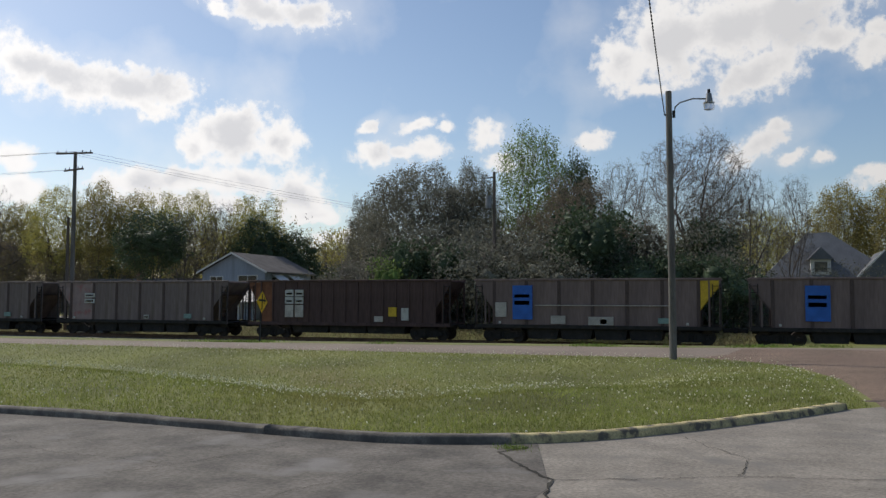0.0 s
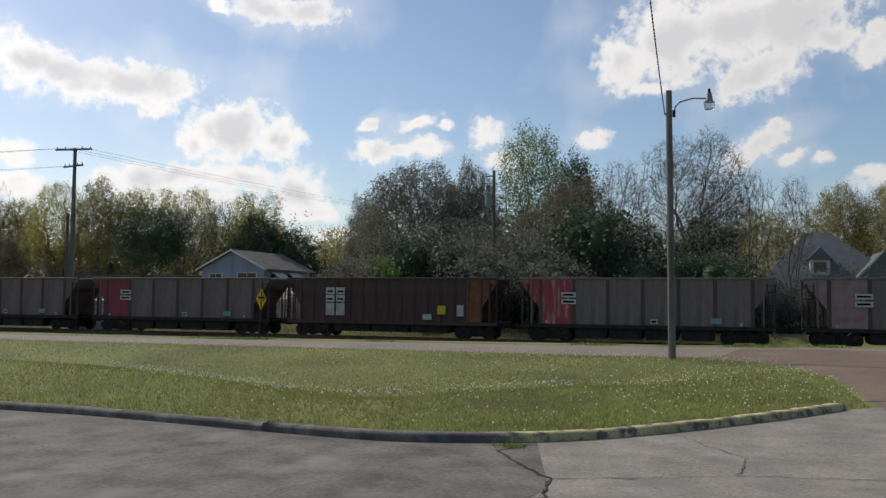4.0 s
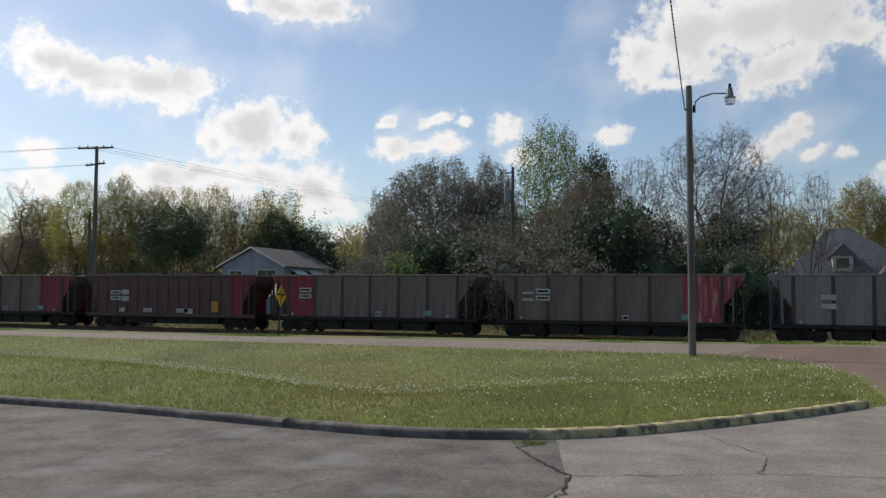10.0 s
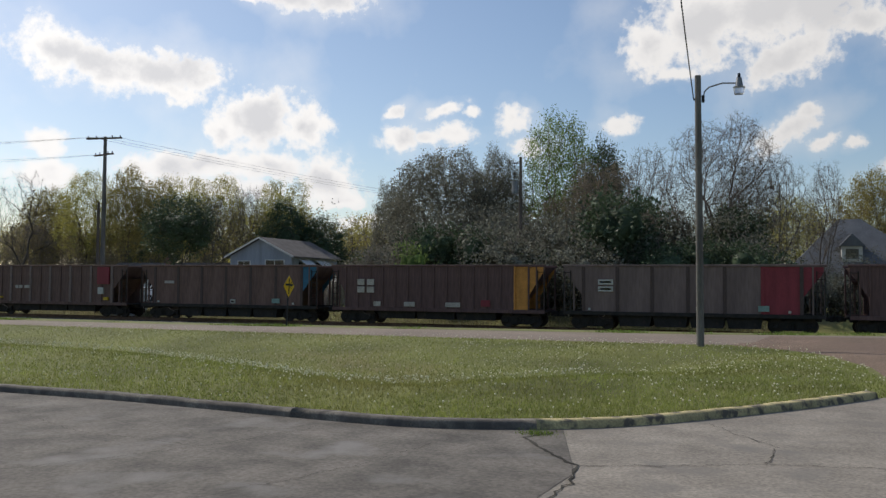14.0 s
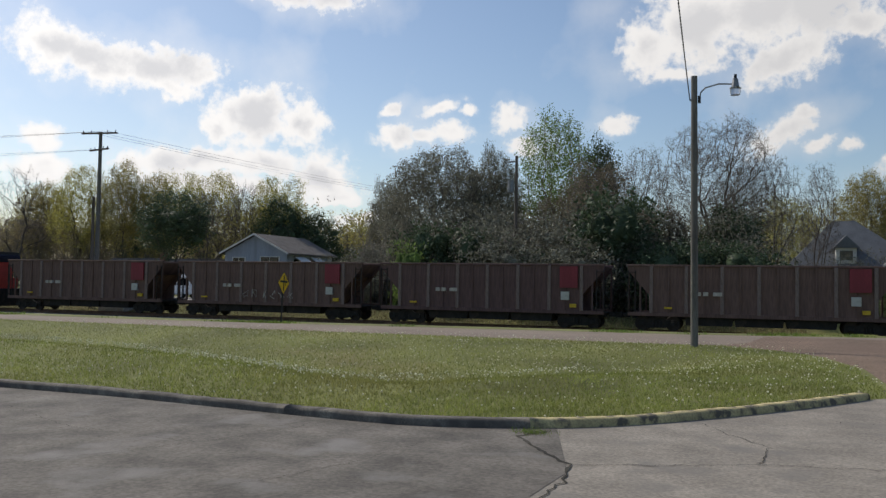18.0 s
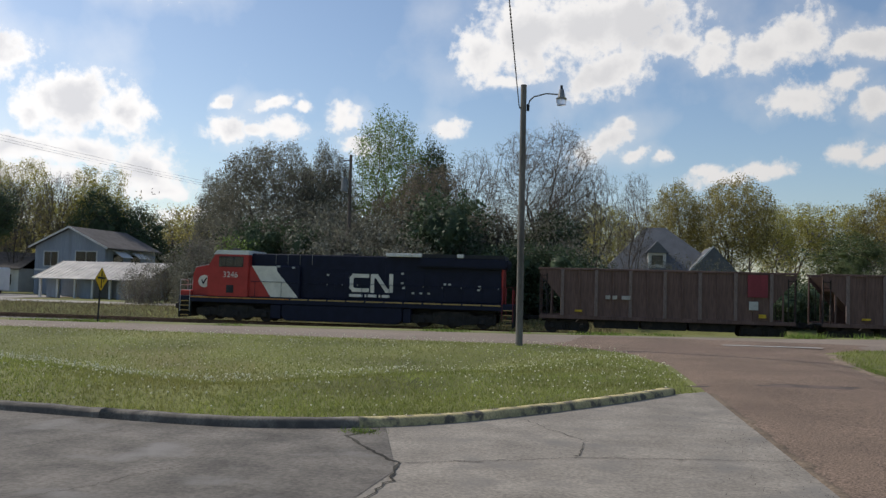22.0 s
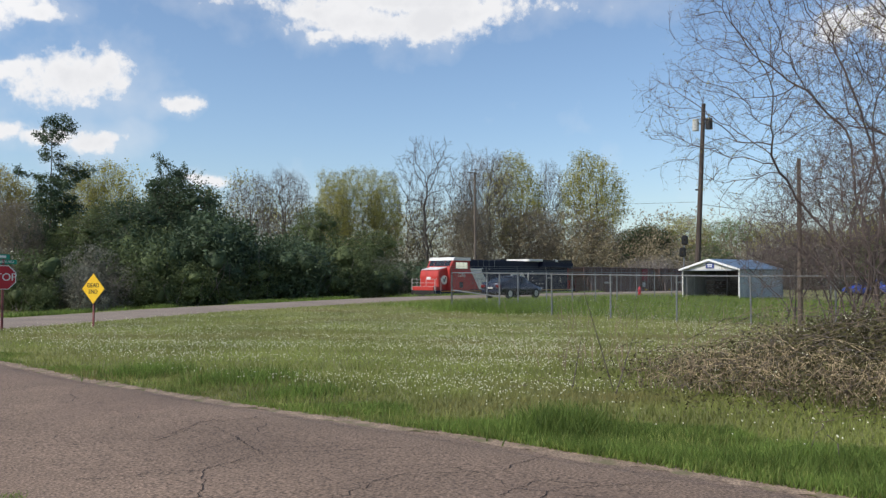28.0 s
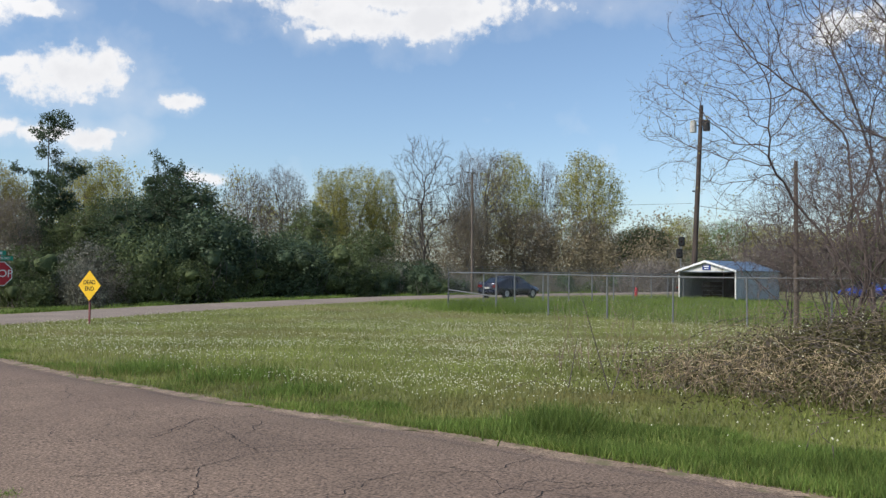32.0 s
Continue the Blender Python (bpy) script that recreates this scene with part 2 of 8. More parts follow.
BLADES = surface("grass_blades", (0.255, 0.285, 0.08), 0.8, vary=0.3, grain=0.2, scale=0.3, fine=3, bump=0, island=0.22, trans=0.45, spots=(0.22, 0.5, 0.68, (0.25, 0.225, 0.085)))
BLADES_LUSH = surface("lush_blades", (0.165, 0.235, 0.05), 0.75, vary=0.25, grain=0.2, scale=0.5, fine=3, bump=0, island=0.35, trans=0.45)
FLOWER = surface("clover_white", (0.74, 0.72, 0.52), 0.8, vary=0.05, grain=0.05, bump=0, island=0.12)
KERB = surface("kerb_concrete", (0.165, 0.148, 0.122), 0.9, vary=0.35, grain=0.35, scale=2.2, fine=40, spots=(5, 0.42, 0.62, (0.09, 0.08, 0.07)))
KERB_YELLOW = surface("kerb_yellow_paint", (0.44, 0.37, 0.19), 0.85, vary=0.25, grain=0.25, scale=3, fine=40, spots=(7, 0.5, 0.62, (0.12, 0.105, 0.08)))
SOIL = surface("bare_soil", (0.17, 0.125, 0.085), 0.95, vary=0.3, grain=0.4, scale=2, fine=30, bump=0.5)
BALLAST = surface("ballast", (0.22, 0.2, 0.18), 0.95, vary=0.25, grain=0.5, scale=1, fine=18, bump=0.8)
RUST = surface("rail_steel", (0.15, 0.09, 0.06), 0.6, metal=0.5, vary=0.3)
RAILTOP = surface("rail_bright", (0.45, 0.43, 0.42), 0.3, metal=1.0, vary=0.1)
TIE = surface("tie_wood", (0.1, 0.08, 0.065), 0.9, vary=0.3)
WOODPOLE = surface("pole_wood", (0.13, 0.105, 0.085), 0.9, vary=0.3, grain=0.3, scale=4, fine=50, streak=True)
POLE_GREY = surface("pole_weathered", (0.15, 0.14, 0.125), 0.85, vary=0.3, grain=0.25, scale=4, fine=50, streak=True)
GALV = surface("galvanised", (0.22, 0.225, 0.23), 0.5, metal=0.6, vary=0.15)
DARKMETAL = surface("dark_metal", (0.03, 0.03, 0.032), 0.6, metal=0.3, vary=0.3)
BLACKIRON = surface("underframe_black", (0.022, 0.02, 0.019), 0.8, vary=0.4, grain=0.3, spots=(3, 0.55, 0.8, (0.06, 0.045, 0.035)))
WHITE = surface("white_paint", (0.72, 0.72, 0.7), 0.6, vary=0.08, grain=0.06)
BARK = surface("bark", (0.13, 0.108, 0.09), 0.95, vary=0.35, grain=0.3, scale=2, fine=20)
BARK_GREY = surface("bark_grey", (0.115, 0.097, 0.082), 0.95, vary=0.3, grain=0.3, scale=2, fine=20)
TWIG = surface("bramble_stem", (0.22, 0.165, 0.115), 0.9, vary=0.3, island=0.4)

# ---- small builders ----
def mesh_from(name, bm, mat=None, smooth=False):
    me = bpy.data.meshes.new(name)
    bm.to_mesh(me)
    bm.free()
    if mat:
        me.materials.append(mat)
    if smooth:
        me.shade_smooth()
    return me


def part(name, bm, mat=None, parent=None, label="", smooth=False):
    me = bm if isinstance(bm, bpy.types.Mesh) else mesh_from(name, bm, mat, smooth)
    ob = new(name, me)
    if parent:
        ob.parent = parent
    if label:
        tagged(ob, label)
    return ob


def thing(name, label, category, group="", kind="", m=None):
    ob = new(name)
    ob.empty_display_size = 0.2
    if m is not None:
        ob.matrix_basis = m
    return tagged(ob, label, category, group, kind)


def box(x0, x1, y0, y1, z0, z1, bm=None, bevel=0.0):
    bm = bm or bmesh.new()
    r = bmesh.ops.create_cube(bm, size=1.0)
    bmesh.ops.scale(bm, vec=(x1 - x0, y1 - y0, z1 - z0), verts=r["verts"])
    bmesh.ops.translate(bm, vec=((x0 + x1) / 2, (y0 + y1) / 2, (z0 + z1) / 2), verts=r["verts"])
    if bevel:
        es = list({e for v in r["verts"] for e in v.link_edges})
        bmesh.ops.bevel(bm, geom=es, offset=bevel, segments=1, affect="EDGES")
    return bm


def rod(a, b, r0, r1=None, n=8, bm=None):
    """A round bar from a to b."""
    bm = bm or bmesh.new()
    a, b = Vector(a), Vector(b)
    r1 = r0 if r1 is None else r1
    q = (b - a).to_track_quat("Z", "Y")
    m = Matrix.Translation((a + b) / 2) @ q.to_matrix().to_4x4()
    bmesh.ops.create_cone(bm, cap_ends=True, segments=n, radius1=r0, radius2=r1, depth=(b - a).length, matrix=m)
    return bm


def tube(points, r, n=6, bm=None):
    """One unbroken round bar along a line of points."""
    bm = bm or bmesh.new()
    pts = [Vector(p) for p in points]
    rings = []
    for i, p in enumerate(pts):
        d = (pts[min(i + 1, len(pts) - 1)] - pts[max(i - 1, 0)]).normalized()
        u = d.cross(Vector((0.31, 0.17, 0.93))).normalized()
        w = d.cross(u)
        rings.append([bm.verts.new(p + u * (math.cos(6.28318 * k / n) * r) + w * (math.sin(6.28318 * k / n) * r)) for k in range(n)])
    for a, b in zip(rings, rings[1:]):
        for k in range(n):
            bm.faces.new((a[k], a[(k + 1) % n], b[(k + 1) % n], b[k]))
    bm.faces.new(rings[0][::-1]), bm.faces.new(rings[-1])
    return bm


def prism(outline, y0, y1, bm=None):
    """An outline in x and z, drawn out from y0 to y1."""
    bm = bm or bmesh.new()
    f = [bm.verts.new((x, y0, z)) for x, z in outline]
    g = [bm.verts.new((x, y1, z)) for x, z in outline]
    n = len(outline)
    bm.faces.new(f), bm.faces.new(g[::-1])
    for i in range(n):
        bm.faces.new((f[i], g[i], g[(i + 1) % n], f[(i + 1) % n]))
    bmesh.ops.recalc_face_normals(bm, faces=bm.faces)
    return bm


def arrays_mesh(name, verts, faces, mat):
    """A mesh from numpy arrays; all faces have the same number of corners."""
    me = bpy.data.meshes.new(name)
    k = faces.shape[1]
    me.vertices.add(len(verts))
    me.vertices.foreach_set("co", verts.astype(np.float32).ravel())
    me.loops.add(faces.size)
    me.loops.foreach_set("vertex_index", faces.astype(np.int32).ravel())
    me.polygons.add(len(faces))
    me.polygons.foreach_set("loop_start", np.arange(0, faces.size, k, dtype=np.int32))
    me.update(calc_edges=True)
    me.materials.append(mat)
    return me


def lettering(text, size, mat, parent, m, depth=0.004, align="CENTER"):
    """Raised letters in the built-in font, as a mesh part."""
    cu = bpy.data.curves.new("lettering", "FONT")
    cu.body, cu.size, cu.extrude, cu.align_x, cu.align_y = text, size, depth, align, "CENTER"
    tmp = bpy.data.objects.new("lettering", cu)
    me = bpy.data.meshes.new_from_object(tmp)
    bpy.data.objects.remove(tmp)
    me.materials.clear()
    me.materials.append(mat)
    ob = part("lettering", me, mat, parent)
    ob.matrix_local = m
    return ob


def smooth01(a, b, x):
    t = np.clip((np.asarray(x, float) - a) / (b - a), 0, 1)
    return t * t * (3 - 2 * t)

# ---- the ground ----
RAIL_Z, TRACK_Y = -1.05, 53.55
# plan of the street along the tracks: its near and far edge
ROAD_X = np.array([-140, -60, -23, -2, 8, 22, 40, 60, 100, 180.0])
ROAD_NEAR = np.array([25.0, 25.0, 25.0, 25.6, 28.0, 34.6, 38.6, 40.6, 42.0, 43.0])
ROAD_FAR = np.array([29.3, 29.3, 29.3, 31.2, 34.4, 40.4, 44.2, 45.8, 47.0, 48.0])


# the line of the kerb
KX = np.array([-60, -16, -10.2, -8.2, -5.3, -3.7, -2.4, -1.4, -0.2, 0.8, 1.6])
KY = np.array([9.9, 9.7, 9.54, 9.5, 9.14, 9.0, 9.4, 10.1, 11.5, 12.85, 14.1])


# the crest of the lawn's near bank, over the swale
CREST_X = np.array([-40, -22, -15.4, -12.7, -9.9, -8.0, -6.4, -5.3, -4.5, -3.8, -2.7, -1.6])
CREST_Y = np.array([16.5, 15.6, 14.8, 14.4, 13.35, 12.4, 11.5, 11.2, 11.5, 12.6, 13.8, 15.5])


def road_near(x):
    return np.interp(x, ROAD_X, ROAD_NEAR)


def road_far(x):
    return np.interp(x, ROAD_X, ROAD_FAR)


def height(x, y):
    """The height of the ground: a level lot, a shallow dip in the lawn, the railway lower, a bank behind it."""
    x, y = np.asarray(x, float), np.asarray(y, float)
    near, far = road_near(x), road_far(x)
    rise = 0.32 * smooth01(6, 48, x) * smooth01(12, 34, y)
    crest = np.interp(x, CREST_X, CREST_Y)
    u = (y - crest) / np.maximum(near - 0.8 - crest, 1)
    dip = -0.42 * smooth01(0, 0.34, u) * (1 - smooth01(0.42, 1, u)) * (1 - smooth01(-3.5, 0.5, x))
    swell = 0.14 * np.exp(-((y - crest + 0.5) / 1.3) ** 2) * (1 - smooth01(-3.2, -0.5, x)) * smooth01(0.3, 1.5, y - np.interp(x, KX, KY))
    behind = y - np.interp(x, KX, KY)
    lawn = 0.1 * smooth01(0.15, 0.5, behind) * (1 - smooth01(14, 22, y)) * (1 - smooth01(1.2, 1.6, x))
    z = rise + dip + lawn + swell
    down = smooth01(0, 1, (y - far - 0.4) / np.maximum(50.2 - far - 0.4, 1))
    left = -0.1 * (1 - smooth01(-30, 5, x)) * smooth01(24, 30, y)
    z = (z + left) * (1 - down) + (RAIL_Z - 0.28) * down
    bank = smooth01(56.5, 61, y)
    z = z * (1 - bank) + (-0.45 - 0.3 * smooth01(3, 10, x) + (0.6 * smooth01(0, 40, x) + 0.3 * smooth01(3, 10, x)) * smooth01(64, 74, y)) * bank
    return z


def sheet(name, xs, ys, zfun, mat, lift=0.0):
    xs, ys = np.asarray(xs, float), np.asarray(ys, float)
    X, Y = np.meshgrid(xs, ys)
    Z = zfun(X, Y) + lift
    v = np.stack([X.ravel(), Y.ravel(), Z.ravel()], 1)
    n, m = len(xs), len(ys)
    i = (np.arange(m - 1)[:, None] * n + np.arange(n - 1)).ravel()
    return arrays_mesh(name, v, np.stack([i, i + 1, i + n + 1, i + n], 1), mat)


gx = np.r_[np.array([-2500, -1200, -600, -300, -200]), np.arange(-150, -40, 5), np.arange(-40, -14, 1.0), np.arange(-14, 3, 0.25), np.arange(3, 60, 1.0), np.arange(60, 200, 5), np.array([220, 300, 600, 1200, 2500])]
gy = np.r_[np.array([-1500, -600, -200, -80, -40]), np.arange(-20, 8.5, 0.75), np.arange(8.5, 25, 0.25), np.arange(25, 66, 0.75), np.arange(66, 130, 4), np.array([150, 250, 600, 1200, 2600])]
ground = part("ground", sheet("ground", gx, gy, lambda x, y: height(x, y) - 0.03, GRASS), None)
ground.data.shade_smooth()
tagged(ground, "green and tan grass ground reaching the horizon", "ground", kind="structure")

# street along the tracks
sx = np.arange(-140, 181, 2.0)
sv, sf = [], []
for x in sx:
    a, b = float(road_near(x)), float(road_far(x))
    for k in range(7):
        y = a + (b - a) * k / 6
        sv.append((x, y, float(height(x, y)) + (0.02 if 0 < k < 6 else -0.036)))
for i in range(len(sx) - 1):
    for k in range(6):
        sf.append((i * 7 + k, (i + 1) * 7 + k, (i + 1) * 7 + k + 1, i * 7 + k + 1))
road = part("road", arrays_mesh("road", np.array(sv), np.array(sf), ROADTOP), None)
tagged(road, "worn pale tan asphalt street along the railway", "road", kind="structure")

# side street from the camera to the street along the tracks
LOT_EDGE, STREET_R = 2.15, 6.55


def street_left(y):
    return np.interp(y, [-30, 14.5, 16, 20, 23, 24.5, 26.2], [2.15, 2.15, 2.15, 2.1, 1.5, 0.6, -1.2])


def street_right(y):
    return np.interp(y, [-30, 2, 6, 9, 14, 20, 24, 26.5, 28, 30], [6.9, 6.9, 6.8, 6.45, 6.2, 6.4, 6.8, 7.4, 8.4, 11.0])


def street_z(x, y):
    """The surface of the side street."""
    a, b = float(street_left(y)), float(street_right(y))
    u = min(max((x - a) / (b - a), 0), 1) * 8
    node = lambda k: -0.036 if k == 8 or (k == 0 and y > 14.6) else 0.012 + 0.03 * math.sin(math.pi * k / 8)
    k = min(int(u), 7)
    return float(height(x, y)) + node(k) + (node(k + 1) - node(k)) * (u - k)


ty = np.r_[np.arange(-30, 2, 2.0), np.arange(2, 30.6, 0.5)]
tv, tf = [], []
for j, y in enumerate(ty):
    a, b = float(street_left(y)), float(street_right(y))
    wob = 0.05 * math.sin(y * 2.3) + 0.04 * math.sin(y * 5.1 + 1)
    for k in range(9):
        x = a + (b + wob - a) * k / 8
        tv.append((x, y, float(height(x, y)) + (-0.036 if k == 8 or (k == 0 and y > 14.6) else 0.012 + 0.03 * math.sin(math.pi * k / 8))))
for j in range(len(ty) - 1):
    for k in range(8):
        tf.append((j * 9 + k, j * 9 + k + 1, (j + 1) * 9 + k + 1, (j + 1) * 9 + k))
street = part("street", arrays_mesh("street", np.array(tv), np.array(tf), ASPHALT), None)
tagged(street, "reddish-brown coarse asphalt side street with cracks", "road", kind="structure")

def kerb_line(n=90):
    d = np.r_[0, np.cumsum(np.hypot(np.diff(KX), np.diff(KY)))]
    t = np.linspace(0, d[-1], n * 3)
    x, y = np.interp(t, d, KX), np.interp(t, d, KY)
    for _ in range(6):
        x[1:-1], y[1:-1] = (x[:-2] + x[1:-1] * 2 + x[2:]) / 4, (y[:-2] + y[1:-1] * 2 + y[2:]) / 4
    return t, x, y


kt, kx, ky = kerb_line()


def lot_far(x):
    return np.interp(x, np.r_[kx, 2.15], np.r_[ky, 14.6])


lx = np.r_[np.arange(-60, -14, 4.0), np.arange(-14, 2.2, 0.25), 2.15]
lv, lf = [], []
for x in lx:
    for k in range(12):
        y = -14 + (float(lot_far(x)) + 0.05 + 14) * k / 11
        lv.append((x, y, 0.02))
for i in range(len(lx) - 1):
    for k in range(11):
        lf.append((i * 12 + k, (i + 1) * 12 + k, (i + 1) * 12 + k + 1, i * 12 + k + 1))
OLD_SLAB = surface("old_concrete", (0.142, 0.126, 0.106), 0.9, vary=0.35, grain=0.28, scale=1.5, fine=26, bump=0.35, spots=(1.1, 0.55, 0.7, (0.22, 0.205, 0.185)))
lot = part("pavement", arrays_mesh("pavement", np.array(lv), np.array(lf), CONCRETE), None)
ov, of = [], []
oy = [(-14.0, -2.2), (4.5, -1.82), (6.2, -1.57), (6.91, -1.47), (7.71, -1.56), (8.35, -2.03), (8.91, -2.38), (9.35, -2.24)]
ex = np.r_[np.arange(-60, -12, 4.0), np.arange(-12, -1.5, 0.35)]
for x in ex:
    for k in range(10):
        y = -14 + (float(lot_far(x)) + 0.04 + 14) * k / 9
        lim = float(np.interp(y, [a for a, _ in oy], [b for _, b in oy]))
        ov.append((min(x, lim), y, 0.0235))
for i in range(len(ex) - 1):
    for k in range(9):
        of.append((i * 10 + k, (i + 1) * 10 + k, (i + 1) * 10 + k + 1, i * 10 + k + 1))
old = part("old_slab", arrays_mesh("old_slab", np.array(ov), np.array(of), OLD_SLAB))
tagged(old, "dark weathered stained concrete slab of the lot", "pavement", kind="structure")
tagged(lot, "stained grey concrete parking lot with cracks", "pavement", kind="structure")


def kerb_piece(i0, i1, mat, label):
    """A stretch of kerb: a rounded stone section swept along the line."""
    sec = [(0.0, 0.0), (0.012, 0.085), (0.035, 0.115), (0.15, 0.122), (0.17, 0.05), (0.17, 0.0)]
    v, f = [], []
    rng = random.Random(i0)
    for i in range(i0, i1 + 1):
        a, b = max(i - 1, 0), min(i + 1, len(kx) - 1)
        tx, tyy = kx[b] - kx[a], ky[b] - ky[a]
        ln = math.hypot(tx, tyy)
        nx, ny = -tyy / ln, tx / ln
        w = rng.uniform(-0.006, 0.006)
        for s, h in sec:
            v.append((kx[i] + nx * s, ky[i] + ny * s, h + (w if h > 0.08 else 0)))
    k = len(sec)
    for i in range(i1 - i0):
        for j in range(k - 1):
            f.append((i * k + j, (i + 1) * k + j, (i + 1) * k + j + 1, i * k + j + 1))
    me = arrays_mesh("kerb", np.array(v), np.array(f), mat)
    bm = bmesh.new()
    bm.from_mesh(me)
    bm.verts.ensure_lookup_table()
    n = i1 - i0
    bm.faces.new([bm.verts[j] for j in range(k)][::-1])
    bm.faces.new([bm.verts[n * k + j] for j in range(k)])
    bm.to_mesh(me)
    bm.free()
    ob = part("kerb", me, mat)
    return tagged(ob, label, "kerb", kind="structure")


def kerb_index(x):
    return int(np.argmin(np.abs(kx - x)))


cuts = [0, kerb_index(-25), kerb_index(-12), kerb_index(-5.3), kerb_index(-2.38)]
for a, b in zip(cuts, cuts[1:]):
    kerb_piece(a, b, KERB, "grey weathered concrete kerb, dirty and bare")
kerb_piece(cuts[-1], len(kx) - 1, KERB_YELLOW, "concrete kerb with worn flaking yellow paint")


def crack(points, width, z, mat, name, label):
    """A jagged crack laid on the surface, as a thin strip."""
    rng = random.Random(len(points) + int(width * 1e4))
    pts = []
    for (x0, y0), (x1, y1) in zip(points, points[1:]):
        n = max(2, int(math.hypot(x1 - x0, y1 - y0) / 0.09))
        for i in range(n):
            t = i / n
            pts.append((x0 + (x1 - x0) * t + rng.gauss(0, 0.022), y0 + (y1 - y0) * t + rng.gauss(0, 0.022)))
    pts.append(points[-1])
    v, f = [], []
    for i, (x, y) in enumerate(pts):
        a, b = pts[max(i - 1, 0)], pts[min(i + 1, len(pts) - 1)]
        ln = math.hypot(b[0] - a[0], b[1] - a[1]) + 1e-6
        w = width * rng.uniform(0.3, 1.3)
        nx, ny = -(b[1] - a[1]) / ln * w, (b[0] - a[0]) / ln * w
        zz = z if not callable(z) else z(x, y)
        v += [(x + nx, y + ny, zz), (x - nx, y - ny, zz)]
    for i in range(len(pts) - 1):
        f.append((2 * i, 2 * i + 1, 2 * i + 3, 2 * i + 2))
    ob = part(name, arrays_mesh(name, np.array(v), np.array(f), mat))
    return tagged(ob, label, "crack", kind="structure")


CRACKDARK = surface("crack_dirt", (0.05, 0.045, 0.035), 1.0, vary=0.4)
LZ = 0.028
crack([(-2.14, 9.35), (-2.38, 8.91), (-2.03, 8.35), (-1.56, 7.71), (-1.47, 6.91), (-1.57, 6.2), (-1.82, 4.5)], 0.02, LZ, CRACKDARK, "crack", "wide dark crack across the concrete lot")
crack([(-1.56, 7.71), (0.03, 8.43), (2.15, 8.89)], 0.007, LZ, CRACKDARK, "crack", "thin joint crack across the concrete lot")
crack([(0.03, 8.49), (0.12, 9.38), (-0.6, 10.67)], 0.006, LZ, CRACKDARK, "crack", "thin forked crack in the concrete")
crack([(-6.4, 5.2), (-5.2, 7.2), (-4.6, 9.0)], 0.004, LZ, CRACKDARK, "crack", "thin crack in the concrete lot")
crack([(-9.5, 8.6), (-7.0, 7.4), (-5.2, 7.2)], 0.0035, LZ, CRACKDARK, "crack", "thin crack in the concrete lot")
crack([(-4.2, 5.0), (-3.4, 7.0), (-3.0, 8.9)], 0.003, LZ, CRACKDARK, "crack", "thin crack in the concrete lot")

# ---- the railway ----
track = thing("railway_track", "single railway track on weedy ballast beside the street", "track", kind="structure")
bal = bmesh.new()
for s0, s1 in ((-170, 190),):
    sec = [(-2.6, -0.36), (-1.5, -0.2), (1.5, -0.2), (2.6, -0.36)]
    a = [bal.verts.new((s0, TRACK_Y + y, RAIL_Z + z)) for y, z in sec]
    b = [bal.verts.new((s1, TRACK_Y + y, RAIL_Z + z)) for y, z in sec]
    for i in range(3):
        bal.faces.new((a[i], b[i], b[i + 1], a[i + 1]))
part("ballast", bal, BALLAST, track)
for sgn in (-1, 1):
    y = TRACK_Y + sgn * 0.755
    rl = box(-170, 190, y - 0.07, y + 0.07, RAIL_Z - 0.18, RAIL_Z - 0.16)
    box(-170, 190, y - 0.01, y + 0.01, RAIL_Z - 0.16, RAIL_Z - 0.04, rl)
    box(-170, 190, y - 0.036, y + 0.036, RAIL_Z - 0.04, RAIL_Z, rl)
    part("rail", rl, RUST, track)
tie_me = mesh_from("tie", box(-0.11, 0.11, -1.3, 1.3, -0.09, 0.09, bevel=0.01), TIE)
for i in range(230):
    t = new("tie", tie_me)
    t.parent = track
    t.location = (-70 + i * 0.55, TRACK_Y, RAIL_Z - 0.265)

# ---- train: colours ----
CAR_GREY = surface("car_grey", (0.165, 0.128, 0.122), 0.75, vary=0.22, grain=0.15, scale=1.2, fine=12, streak=True, spots=(1.4, 0.55, 0.8, (0.11, 0.085, 0.07)))
CAR_LIGHT = surface("car_light_grey", (0.21, 0.185, 0.185), 0.7, vary=0.2, grain=0.12, scale=1.2, fine=12, streak=True)
CAR_TAUPE = surface("car_taupe", (0.155, 0.112, 0.106), 0.75, vary=0.22, grain=0.15, scale=1.2, fine=12, streak=True)
CAR_BROWN = surface("car_brown", (0.115, 0.068, 0.065), 0.8, vary=0.22, grain=0.2, scale=1.5, fine=14, streak=True)
CAR_OXIDE = surface("car_oxide", (0.135, 0.083, 0.072), 0.8, vary=0.22, grain=0.2, scale=1.5, fine=14, streak=True)
CAR_DARK = surface("car_dark_brown", (0.075, 0.045, 0.042), 0.8, vary=0.22, grain=0.2, scale=1.5, fine=14, streak=True)
P_RED = surface("panel_red", (0.21, 0.032, 0.045), 0.6, vary=0.2, grain=0.15, streak=True)
P_REDWORN = surface("panel_red_worn", (0.29, 0.05, 0.065), 0.65, vary=0.2, grain=0.15, spots=(4, 0.5, 0.66, (0.36, 0.26, 0.25)), streak=True)
P_PINK = surface("panel_faded_pink", (0.26, 0.19, 0.185), 0.7, vary=0.15, grain=0.12, spots=(1.6, 0.55, 0.7, (0.3, 0.1, 0.1)))
P_YELLOW = surface("panel_yellow", (0.55, 0.36, 0.03), 0.6, vary=0.15)
P_ORANGE = surface("panel_orange", (0.5, 0.22, 0.05), 0.6, vary=0.2)
